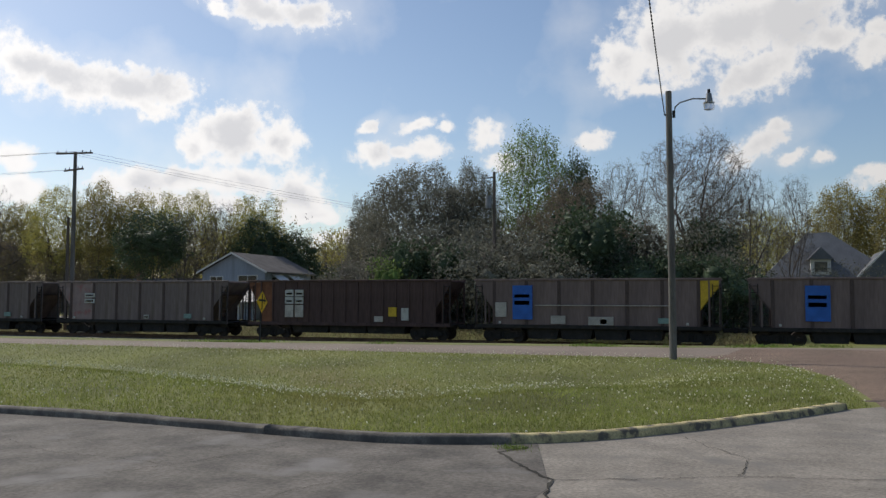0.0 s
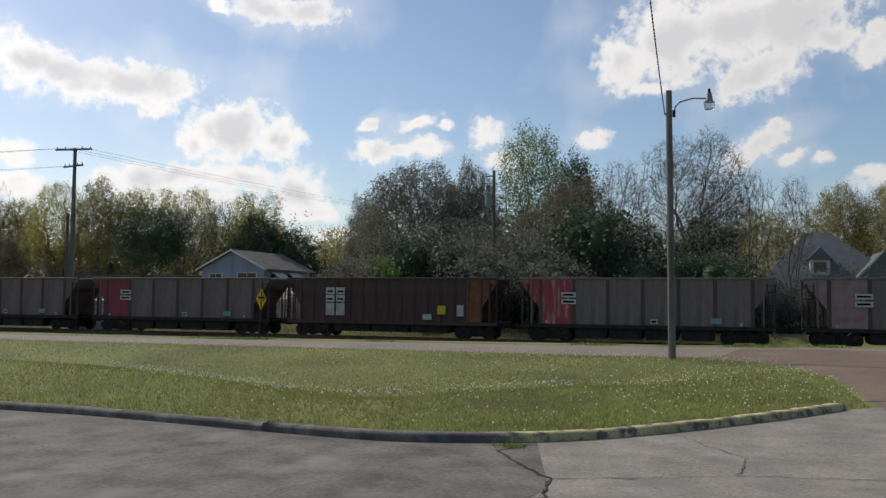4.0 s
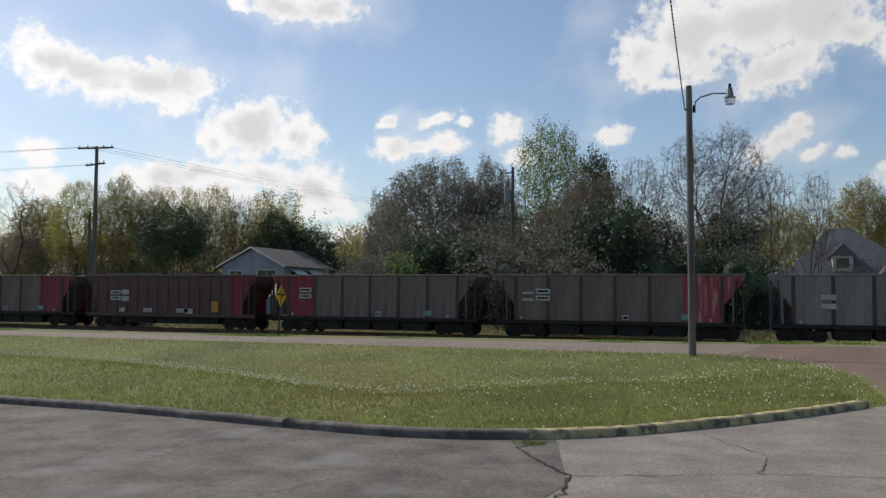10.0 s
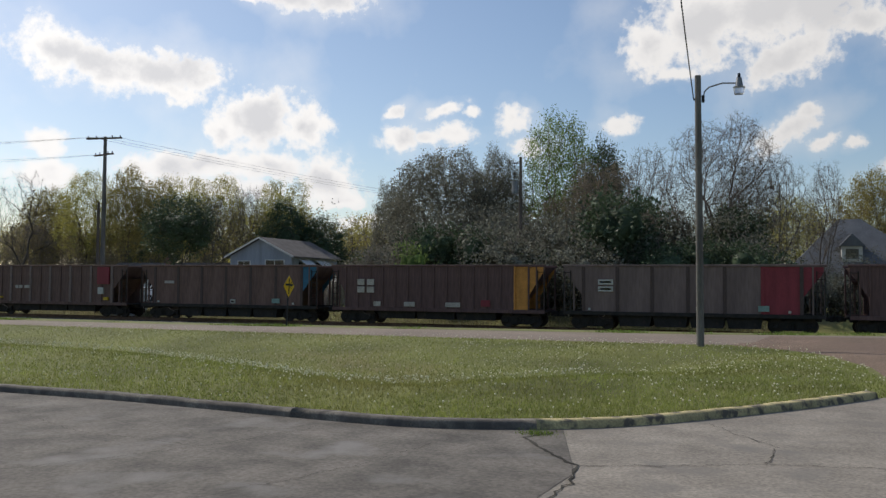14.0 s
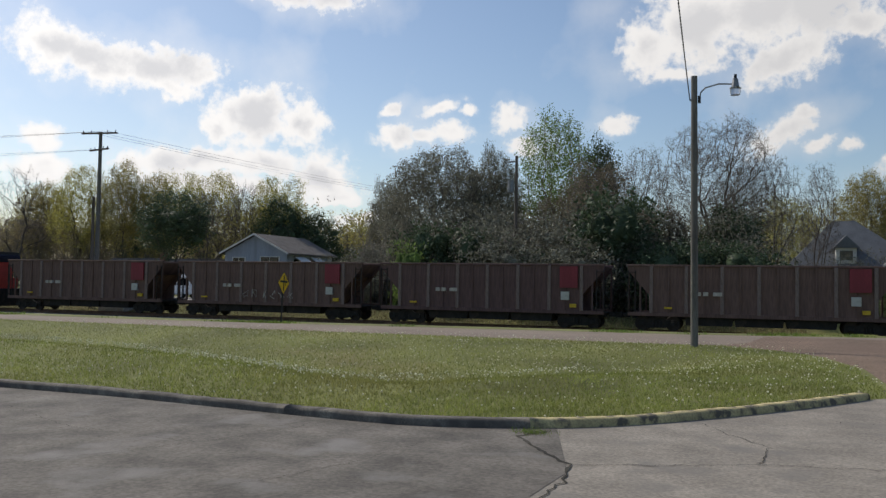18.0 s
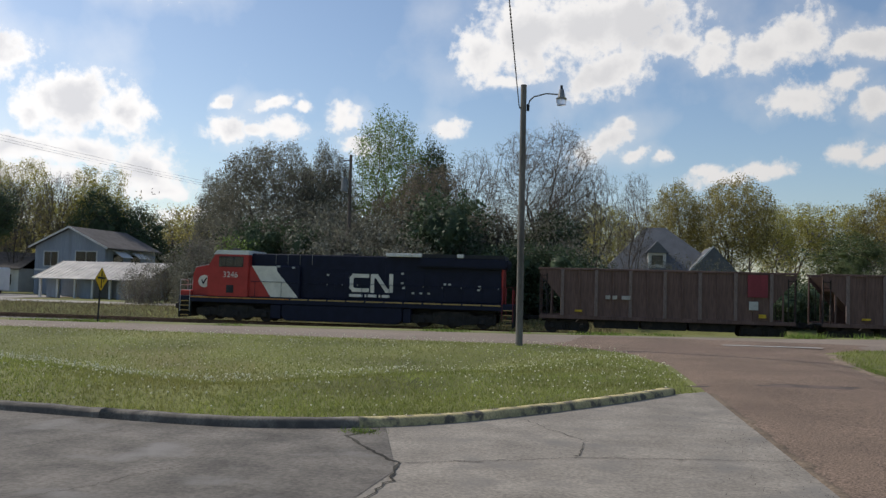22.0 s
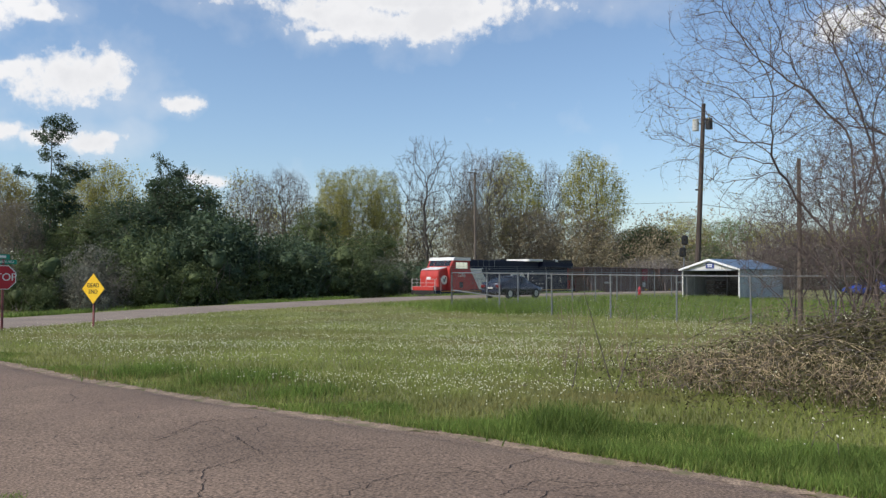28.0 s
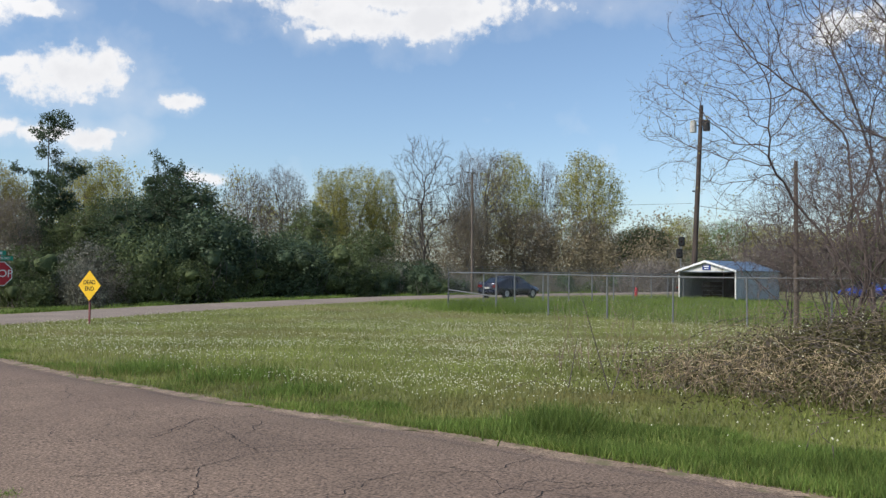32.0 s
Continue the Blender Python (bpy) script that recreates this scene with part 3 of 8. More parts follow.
P_RUSTY = surface("panel_rust_orange", (0.17, 0.068, 0.035), 0.7, vary=0.3)
P_BLUE = surface("panel_blue", (0.02, 0.11, 0.42), 0.55, vary=0.15)
P_TEAL = surface("panel_teal_blue", (0.03, 0.12, 0.2), 0.6, vary=0.2)
P_WHITE = surface("panel_white", (0.44, 0.44, 0.42), 0.7, vary=0.1, grain=0.1, spots=(5, 0.55, 0.75, (0.3, 0.28, 0.26)))
P_TEALBOX = surface("stencil_teal", (0.2, 0.3, 0.28), 0.7)
P_PATCH = surface("repaint_patch", (0.4, 0.37, 0.34), 0.8, vary=0.2)
# hopper car posts, a darker brown than the panels between them
CAR_POST = surface("post_dark_brown", (0.085, 0.06, 0.056), 0.85, vary=0.25, streak=True)
POST_DUST = surface("post_dust", (0.2, 0.15, 0.138), 0.85, vary=0.25, streak=True)
WHEEL_STEEL = surface("wheel_steel", (0.045, 0.036, 0.032), 0.7, metal=0.3, vary=0.3)
HALF = 1.55  # half of a car's width
SILL, TOP = 1.1, 3.96
_shared = {}


def shared(key, make, mat, smooth=False):
    k = (key, mat.name)
    if k not in _shared:
        _shared[k] = mesh_from(key[0], make(), mat, smooth)
    return _shared[k]


def add(name, key, make, mat, parent, label="", loc=None, smooth=False):
    ob = part(name, shared((name, *key), make, mat, smooth), mat, parent, label)
    if loc:
        ob.location = loc
    return ob


def wheelset():
    bm = bmesh.new()
    for s in (-1, 1):
        rod((0, s * 0.72, 0.46), (0, s * 0.85, 0.46), 0.46, 0.44, 20, bm)
        rod((0, s * 0.85, 0.46), (0, s * 1.05, 0.46), 0.1, 0.09, 10, bm)
    rod((0, -0.72, 0.46), (0, 0.72, 0.46), 0.09, 0.09, 10, bm)
    return bm


def side_frame():
    bm = bmesh.new()
    out = [(-1.25, 0.3), (-1.25, 0.66), (-0.6, 0.66), (-0.35, 0.82), (0.35, 0.82), (0.6, 0.66), (1.25, 0.66), (1.25, 0.3), (0.95, 0.36), (0.5, 0.2), (-0.5, 0.2), (-0.95, 0.36)]
    prism(out, -0.07, 0.07, bm)
    for x in (-0.9, 0.9):
        rod((x, -0.09, 0.46), (x, -0.16, 0.46), 0.14, 0.12, 12, bm)
    for x in (-0.2, 0, 0.2):
        rod((x, -0.08, 0.28), (x, -0.08, 0.6), 0.07, 0.07, 8, bm)
    return bm


def truck(parent, x):
    """A two-axle truck under a car, at x along it."""
    tr = new("truck")
    tr.parent = parent
    tr.location = (x, 0, 0)
    tr.empty_display_size = 0.2
    for s in (-1, 1):
        add("side_frame", (), side_frame, BLACKIRON, tr, loc=(0, s * 1.0, 0))
    for dx in (-0.9, 0.9):
        add("wheelset", (), wheelset, WHEEL_STEEL, tr, loc=(dx, 0, 0))
    return tr


def ladder():
    bm = bmesh.new()
    for x in (0, 0.42):
        box(x - 0.025, x + 0.025, -0.02, 0.02, 0, 2.5, bm)
    for i in range(7):
        box(0, 0.42, -0.015, 0.015, 0.15 + i * 0.37, 0.18 + i * 0.37, bm)
    return bm


def coupler():
    bm = box(0, 0.75, -0.13, 0.13, 0.75, 1.0, bevel=0.03)
    box(0.55, 0.86, -0.2, 0.2, 0.72, 1.06, bm, bevel=0.05)
    return bm


def car_things(name, label, sort, length, paint, marks, n_panel, ribs):
    """A coal car: side panels between posts, sloping end sheets in open ends, sill, top chord, hopper doors, trucks."""
    car = thing(name, label, sort, "train of coal cars")
    L = length
    end = {"hopper_car": 1.3, "gondola_car": 1.45}.get(name, 1.1)
    a, b = end, L - end
    step = (b - a) / n_panel
    special = {m[1]: m[2] for m in marks if m[0] == "panel"}
    for i in range(n_panel):
        mat = special.get(i, paint)
        for s in (-1, 1):
            add("side_panel", (round(step, 3), ribs), lambda: box(0.01, step - 0.01, -0.02, 0.02, SILL, TOP - 0.12), mat, car, loc=(a + i * step, s * (HALF - 0.05), 0))
    for i in range(n_panel + 1):
        wide = name == "gondola_car" and i % 2 == 0
        r = 0.1 if wide else 0.05 if ribs else 0.1
        d = 0.12 if wide else 0.09 if ribs else 0.06
        for s in (-1, 1):
            mat = special.get(min(i, n_panel - 1), paint) if 0 < i < n_panel else paint
            if name == "hopper_car":
                mat = CAR_POST if mat is paint else mat
            elif wide:
                mat = POST_DUST
            add("side_post", (ribs, wide), lambda: box(-r, r, -d / 2, d / 2, SILL, TOP - 0.1, bevel=0.012), mat, car, loc=(a + i * step, s * (HALF - 0.03 + d / 2 - 0.02), 0))
    for s in (-1, 1):
        add("top_chord", (L,), lambda: box(0, L, -0.07, 0.07, TOP - 0.13, TOP, bevel=0.02), paint, car, loc=(0, s * (HALF - 0.03), 0))
        add("side_sill", (L,), lambda: box(0.1, L - 0.1, -0.08, 0.08, SILL - 0.2, SILL + 0.03, bevel=0.015), BLACKIRON if name == "hopper_car" else paint, car, loc=(0, s * (HALF - 0.05), 0))
    for e in (0, 1):
        # sloping end sheet, its side gusset and the open end frame
        x = (lambda u: u) if e == 0 else (lambda u: L - u)
        col = special.get("end%d" % e, paint)
        slope = prism([(x(0.12), TOP - 0.15), (x(0.2), TOP - 0.15), (x(end + 1.3), SILL), (x(end + 1.22), SILL)], -HALF + 0.08, HALF - 0.08)
        part("end_sheet", slope, paint, car)
        for s in (-1, 1):
            gus = prism([(x(0.15), TOP - 0.15), (x(end), TOP - 0.15), (x(end), SILL + 0.9), (x(0.15), TOP - 0.45)], s * (HALF - 0.07), s * (HALF - 0.03))
            part("end_gusset", gus, col, car)
            for u in (0.12, end * 0.55):
                add("end_post", (), lambda: box(-0.045, 0.045, -0.045, 0.045, SILL - 0.2, TOP - 0.12), paint, car, loc=(x(u), s * (HALF - 0.06), 0))
            add("ladder", (), ladder, BLACKIRON, car, loc=(x(0.1) - (0.42 if e else 0), s * (HALF + 0.02), SILL))
        add("end_platform", (), lambda: box(0, 1.2, -HALF + 0.1, HALF - 0.1, SILL - 0.16, SILL - 0.06), BLACKIRON, car, loc=(0.1 if e == 0 else L - 1.3, 0, 0))
        ob = add("coupler", (), coupler, BLACKIRON, car)
        ob.matrix_basis = pose(L, 0, 0) if e else pose(0, 0, 0, 0, 0, 180)
        truck(car, x(1.75))
    part("center_sill", box(0.2, L - 0.2, -0.35, 0.35, 0.72, SILL - 0.1), BLACKIRON, car)
    n_bay = 4 if name == "hopper_car" else 3
    span = (L - 6.6) / n_bay
    for i in range(n_bay):
        x0 = 3.3 + i * span
        if name == "hopper_car":
            def bay():
                bm = bmesh.new()
                for x, w, z in ((0, span * 0.48, SILL - 0.05),):
                    prism([(-span * 0.5, z), (span * 0.5, z), (span * 0.42, 0.26), (-span * 0.42, 0.26)], -1.3, 1.3, bm)
                return bm
        else:
            def bay():
                return prism([(-span * 0.5, SILL - 0.02), (span * 0.5, SILL - 0.02), (span * 0.46, 0.4), (-span * 0.46, 0.4)], -1.15, 1.15)
        add("hopper_door", (name, n_bay), bay, BLACKIRON, car, loc=(x0 + span / 2, 0, 0))
    load = bmesh.new()
    bmesh.ops.create_grid(load, x_segments=18, y_segments=4, size=1)
    for v in load.verts:
        v.co = (L / 2 + v.co.x * (L / 2 - 0.5), v.co.y * (HALF - 0.1), TOP - 1.5 + 0.5 * abs(v.co.x) ** 2)
    part("floor_sheet", load, CAR_DARK, car)
    # marks on the near side
    for k, x, z, w, h, mat in [m[1:] if m[0] == "mark" else (None,) * 6 for m in marks]:
        if k is None:
            continue
        bm = box(x, x + w, -HALF - (0.112 if name == "gondola_car" else 0.082 if ribs else 0.064) - 0.012, -HALF + 0.0, z, z + h)
        ob = part(k, bm, mat, car)
    return car


def plates(x, z, mat=None):
    """Two reporting-mark panels with dark unreadable bars."""
    mat = mat or P_WHITE
    return [("mark", "marking_panel", x, z, 0.9, 0.31, mat), ("mark", "marking_panel", x, z - 0.42, 0.9, 0.31, mat),
            ("mark", "marking_bar", x + 0.1, z + 0.1, 0.7, 0.11, CAR_DARK), ("mark", "marking_bar", x + 0.1, z - 0.32, 0.7, 0.11, CAR_DARK)]


def foot_marks(L, *xs):
    out = [("mark", "stencil_box", L - 3.2, SILL + 0.18, 0.6, 0.32, P_TEALBOX), ("mark", "stencil_box", 7.9, SILL + 0.12, 0.4, 0.28, P_WHITE), ("mark", "stencil_bar", 7.96, SILL + 0.18, 0.28, 0.14, CAR_DARK)]
    for x in xs:
        out.append(("mark", "stencil_spot", x, SILL + 0.1, 0.14, 0.14, P_WHITE))
    return out


def hopper(paint, left=None, right=None, extra=(), mark_x=2.6, white=True):
    """A smooth-sided hopper car with six wide panels; left and right: colours of its end panels."""
    marks = list(extra)
    if left:
        marks += [("panel", "end0", left), ("panel", 0, left)]
    if right:
        marks += [("panel", "end1", right), ("panel", 5, right)]
    if white:
        marks += plates(mark_x, 2.75)
    marks += foot_marks(14.5, 1.6, 12.9)
    return marks


def ribbed(left=None, right=None, extra=(), n=14):
    marks = list(extra)
    if left:
        marks += [("panel", "end0", left), ("panel", 0, left)]
    if right:
        marks += [("panel", "end1", right), ("panel", n - 1, right)]
    return marks


SQUARES = [("mark", "marking_panel", x, 2.0 + z, 0.62, 0.45, P_WHITE) for x in (3.0, 3.75) for z in (0.35, 0.85)] + [("mark", "marking_panel", x, 1.45, 0.62, 0.82, P_PATCH) for x in (3.0, 3.75)] + [("mark", "marking_bar", x + 0.1, 2.05 + z, 0.42, 0.12, CAR_DARK) for x in (3.0, 3.75) for z in (0.42, 0.92)]
LOW_DIRT = [("mark", "wear_patch", x, SILL + 0.12, 0.5 + 0.25 * (i % 3), 0.3, P_PATCH) for i, x in enumerate((3.2, 5.4, 8.3))]
TAG_RED = [("mark", "red_panel", 12.12, 2.5, 1.1, 1.3, P_RED), ("mark", "marking_panel", 12.2, 1.75, 0.5, 0.5, P_WHITE), ("mark", "yellow_tag", 2.2, 1.35, 0.45, 0.12, P_YELLOW), ("mark", "yellow_tag", 12.75, 1.3, 0.4, 0.22, P_YELLOW), ("mark", "number_bar", 4.0, 2.15, 0.28, 0.22, P_PATCH), ("mark", "number_bar", 4.4, 2.15, 0.28, 0.22, P_PATCH), ("mark", "number_bar", 4.95, 2.15, 0.5, 0.22, P_PATCH)]
CARS_A = (
    ("hopper_car", "taupe steel coal hopper car with a blue emblem panel", CAR_TAUPE, hopper(CAR_TAUPE, None, None, [("mark", "emblem_panel", 3.0, 1.5, 1.3, 2.0, P_BLUE), ("mark", "emblem_bar", 3.15, 2.3, 0.95, 0.25, P_WHITE), ("mark", "emblem_bar", 3.15, 2.75, 0.95, 0.2, P_WHITE)], white=False)),
    ("hopper_car", "taupe coal hopper car with blue emblem and yellow end", CAR_TAUPE, hopper(CAR_TAUPE, None, None, [("panel", "end1", P_YELLOW), ("mark", "emblem_panel", 2.5, 1.45, 1.25, 2.1, P_BLUE), ("mark", "emblem_bar", 2.62, 2.35, 0.95, 0.25, P_WHITE), ("mark", "emblem_bar", 2.62, 2.8, 0.95, 0.2, P_WHITE), ("mark", "wear_patch", 1.4, 1.6, 0.7, 0.9, P_PATCH), ("mark", "wear_patch", 4.9, 1.2, 0.9, 0.5, P_PATCH), ("mark", "wear_patch", 7.2, 1.15, 1.5, 0.5, P_PATCH), ("mark", "chalk_line", 3.9, 2.3, 8.2, 0.05, P_PATCH)], white=False)),
    ("ribbed_hopper_car", "dark brown ribbed coal car with white squares, rusty end", CAR_DARK, ribbed(P_RUSTY, None, SQUARES + [("mark", "yellow_tag", 10.6, 1.55, 0.55, 0.6, P_YELLOW), ("mark", "marking_panel", 11.5, 1.3, 0.5, 0.8, P_WHITE), ("mark", "marking_panel", 9.6, 1.2, 0.6, 0.35, P_PATCH)])),
    ("hopper_car", "grey steel coal hopper car with a faded pink end", CAR_GREY, hopper(CAR_GREY, P_PINK, None)),
    ("hopper_car", "grey-brown coal hopper car with a worn red end", CAR_GREY, hopper(CAR_GREY, P_REDWORN, None)),
    ("ribbed_hopper_car", "dark brown ribbed coal car with white squares and an orange end", CAR_DARK, ribbed(None, P_RUSTY, SQUARES + [("mark", "yellow_tag", 10.9, 1.6, 0.55, 0.55, P_YELLOW), ("mark", "marking_panel", 9.9, 1.25, 0.6, 0.35, P_WHITE), ("mark", "marking_panel", 12.2, 1.5, 0.45, 0.7, P_PATCH)])),
    ("hopper_car", "taupe coal hopper car with a red end panel", CAR_TAUPE, hopper(CAR_TAUPE, P_RED, None)),
    ("hopper_car", "taupe coal hopper car with a worn red end panel", CAR_TAUPE, hopper(CAR_TAUPE, P_REDWORN, None)),
    ("hopper_car", "light grey coal hopper car with a faded pink end", CAR_LIGHT, hopper(CAR_LIGHT, None, P_PINK, white=False, extra=[("mark", "marking_panel", 2.7, 2.5, 0.8, 0.3, P_PATCH), ("mark", "marking_panel", 2.7, 2.0, 0.8, 0.3, P_PATCH)])),
    ("hopper_car", "taupe coal hopper car with a white-and-red end", CAR_TAUPE, hopper(CAR_TAUPE, None, P_REDWORN, [("mark", "marking_panel", 1.75, 2.72, 0.7, 0.16, P_PATCH), ("mark", "marking_panel", 1.75, 2.3, 0.7, 0.16, P_PATCH)])),
)
CARS_B = (
    ("hopper_car", "grey-brown coal hopper car with a red end", CAR_GREY, hopper(CAR_GREY, P_RED, None, mark_x=2.2)),
    ("ribbed_hopper_car", "oxide brown ribbed coal car with a dark red end", CAR_BROWN, ribbed(None, P_RED, plates(2.4, 2.5) + [("mark", "marking_panel", 3.45, 2.5, 0.6, 0.36, P_WHITE), ("mark", "marking_panel", 3.45, 2.02, 0.6, 0.36, P_WHITE), ("mark", "orange_panel", 11.3, 1.3, 0.55, 0.75, P_ORANGE), ("mark", "marking_panel", 9.0, 1.15, 0.7, 0.35, P_PATCH)] + LOW_DIRT)),
    ("hopper_car", "taupe coal hopper car with a red far end", CAR_TAUPE, hopper(CAR_TAUPE, None, P_RED, mark_x=2.2)),
    ("ribbed_hopper_car", "brown ribbed coal car with a bright orange end", CAR_BROWN, ribbed(None, P_ORANGE, [("mark", "marking_panel", x, z, 0.5, 0.4, P_PATCH) for x in (2.0, 2.7) for z in (2.1, 2.6)] + LOW_DIRT + [("mark", "red_tag", 10.7, 1.3, 0.6, 0.4, P_RED)])),
    ("hopper_car", "dusty brown coal hopper car with a teal blue end", CAR_OXIDE, hopper(CAR_OXIDE, None, None, [("panel", "end1", P_TEAL), ("mark", "number_bar", 2.2, 2.6, 0.8, 0.2, P_PATCH)], white=False)),
    ("gondola_car", "red-brown ribbed coal gondola with a red square panel", CAR_OXIDE, TAG_RED),
    ("gondola_car", "dark red-brown ribbed coal gondola with a red square panel", CAR_BROWN, TAG_RED),
    ("gondola_car", "red-brown ribbed coal gondola with chalky graffiti and a red square", CAR_OXIDE, TAG_RED),
    ("gondola_car", "red-brown ribbed coal gondola coupled to the locomotive", CAR_OXIDE, TAG_RED),
)
CAR_LEN, PITCH = 14.9, 16.17
TRAIN = []  # thing and its place along the track at 15 seconds
for i, (nm, lab, paint, marks) in enumerate(CARS_A + CARS_B):
    n_panel = 6 if nm == "hopper_car" else (12 if nm == "gondola_car" else 14)
    if nm == "ribbed_hopper_car":
        n_panel = 14
    c = car_things(nm, lab, "coal car", CAR_LEN, paint, marks, n_panel, nm != "hopper_car")
    x15 = 180.2 - 0.2 + (1 - i) * PITCH
    # slack in the couplings, longest in the middle of the train
    x15 -= float(np.interp(15 - (x15 + 7.5) / 13.03, [-2, 0, 3, 6, 8, 11, 13, 15, 17], [-0.2, -0.1, 0.5, 0.8, 0.85, 0.7, 0.75, 0.4, 0.0]))
    TRAIN.append((c, x15))
GRAFFITI = TRAIN[-2][0]
rng = random.Random(4)
gx0 = 5.6
for i in range(6):
    bm = bmesh.new()
    pts = [(gx0 + i * 0.72 + rng.uniform(0, 0.55), rng.uniform(1.35, 2.05)) for _ in range(6)]
    tube([(x, -HALF - 0.1, z) for x, z in pts], 0.028, 4, bm)
    part("graffiti_stroke", bm, P_PATCH, GRAFFITI)

# ---- the locomotive ----
L_RED = surface("loco_red", (0.42, 0.045, 0.038), 0.45, vary=0.12, grain=0.08, spec=0.3)
L_BLACK = surface("loco_blue_black", (0.009, 0.012, 0.03), 0.5, vary=0.2, grain=0.1, spec=0.2)
L_WHITE = surface("loco_white", (0.72, 0.68, 0.6), 0.5, vary=0.12, grain=0.08)
L_ROOF = surface("loco_roof_white", (0.68, 0.67, 0.64), 0.5, vary=0.15)
L_STRIPE = surface("loco_stripe", (0.42, 0.28, 0.1), 0.6, vary=0.15)
L_GRILLE = surface("loco_grille", (0.02, 0.021, 0.026), 0.6, vary=0.3)
CABGLASS = glass("cab_glass", (0.12, 0.14, 0.15))


def ribbon(points, w, y0, y1):
    """A flat band of width w along a line in x and z, raised from the side sheet."""
    bm = bmesh.new()
    for i, ((x0, z0), (x1, z1)) in enumerate(zip(points, points[1:])):
        y1 -= 0.0015 * (1 if y1 < y0 else -1)
        ln = math.hypot(x1 - x0, z1 - z0)
        ux, uz = (x1 - x0) / ln, (z1 - z0) / ln
        nx, nz = -uz * w / 2, ux * w / 2
        ex, ez = ux * w * 0.42, uz * w * 0.42
        prism([(x0 - ex + nx, z0 - ez + nz), (x0 - ex - nx, z0 - ez - nz), (x1 + ex - nx, z1 + ez - nz), (x1 + ex + nx, z1 + ez + nz)], y0, y1, bm)
    return bm


def locomotive():
    lo = thing("locomotive", "red, white and black diesel locomotive at the train's tail", "locomotive", "train of coal cars")
    HW, CW = 1.0, 1.5  # half widths of hood and cab
    part("frame", box(0.1, 21.7, -1.5, 1.5, 1.22, 1.62, bevel=0.03), L_BLACK, lo)
    # short nose and cab: one shaped body
    nose = bmesh.new()
    prism([(0.85, 1.62), (0.85, 2.95), (1.0, 3.42), (2.45, 3.72), (2.45, 1.62)], -1.15, 1.15, nose)
    bmesh.ops.bevel(nose, geom=nose.edges[:], offset=0.06, segments=2, affect="EDGES")
    part("nose", nose, L_RED, lo)
    part("nose_top", prism([(0.98, 3.44), (2.44, 3.75), (2.44, 3.78), (0.98, 3.47)], -1.05, 1.05), L_ROOF, lo)
    cab = bmesh.new()
    prism([(2.0, 1.62), (2.0, 3.5), (2.55, 4.42), (4.75, 4.42), (4.75, 1.62)], -CW, CW, cab)
    bmesh.ops.bevel(cab, geom=cab.edges[:], offset=0.04, segments=2, affect="EDGES")
    part("cab", cab, L_RED, lo)
    roof = prism([(2.4, 4.3), (2.62, 4.58), (4.78, 4.58), (4.78, 4.3)], -1.53, 1.53)
    part("cab_roof", roof, L_ROOF, lo)
    part("horn", rod((3.2, -0.4, 4.68), (3.7, -0.4, 4.68), 0.05, 0.1, 8), DARKMETAL, lo)
    for s in (-1, 1):
        w = part("cab_window", box(2.75, 4.4, s * CW - 0.012, s * CW + 0.012, 3.5, 4.18), DARKMETAL, lo)
        for x0, x1 in ((2.8, 3.2), (3.24, 3.76), (3.8, 4.35)):
            part("pane", box(x0, x1, s * (CW + 0.014), s * (CW + 0.024), 3.55, 4.13), CABGLASS, w)
        part("cab_vent", box(3.3, 3.78, s * CW - 0.02, s * CW + 0.02, 1.85, 2.35), L_GRILLE, lo)
    for y0, y1 in ((-1.3, -0.7), (-0.62, 0.62), (0.7, 1.3)):
        fw = part("windshield", prism([(2.16, 3.78), (2.46, 4.28), (2.42, 4.3), (2.12, 3.8)], y0, y1), CABGLASS, lo)
    part("headlight", box(0.8, 0.88, -0.25, 0.25, 2.55, 2.8, bevel=0.02), L_ROOF, lo)
    num = part("number_board", prism([(2.5, 4.3), (2.62, 4.55), (2.66, 4.55), (2.56, 4.3)], -0.9, 0.9), L_RED, lo)
    em = part("emblem", rod((1.65, -1.15, 2.55), (1.65, -1.185, 2.55), 0.4, 0.4, 24), L_WHITE, lo, "round pale emblem")
    part("emblem_stroke", ribbon([(1.5, 2.62), (1.6, 2.4), (1.8, 2.75)], 0.07, -1.21, -1.18), L_BLACK, lo)
    # long hood
    part("hood", box(4.75, 13.6, -HW, HW, 1.62, 4.42, bevel=0.05), L_BLACK, lo)
    part("equipment_blower", box(5.0, 8.1, -1.32, 1.32, 1.62, 3.66, bevel=0.06), L_BLACK, lo)
    part("hood_rear", box(13.55, 20.9, -1.05, 1.05, 1.62, 4.41, bevel=0.05), L_BLACK, lo)
    part("hood_end", box(20.9, 21.0, -1.03, 1.03, 1.64, 4.1), L_RED, lo)
    rad = bmesh.new()
    prism([(15.6, 3.8), (15.9, 4.38), (21.2, 4.38), (21.35, 4.2), (21.2, 3.75)], -1.5, 1.5, rad)
    bmesh.ops.bevel(rad, geom=rad.edges[:], offset=0.08, segments=2, affect="EDGES")
    part("radiator_wing", rad, L_BLACK, lo)
    for x0, x1 in ((16.0, 18.1), (18.6, 21.1)):
        part("radiator_grille", box(x0, x1, -1.45, 1.45, 4.385, 4.6), L_GRILLE, lo)
    for x0, x1 in ((13.7, 15.3), (15.35, 15.95), (18.15, 18.55)):
        part("roof_panel", box(x0, x1, -1.46, 1.46, 4.4, 4.62, bevel=0.02), L_ROOF, lo)
    part("exhaust_stack", box(10.6, 11.5, -0.3, 0.3, 4.42, 4.56, bevel=0.03), L_GRILLE, lo)
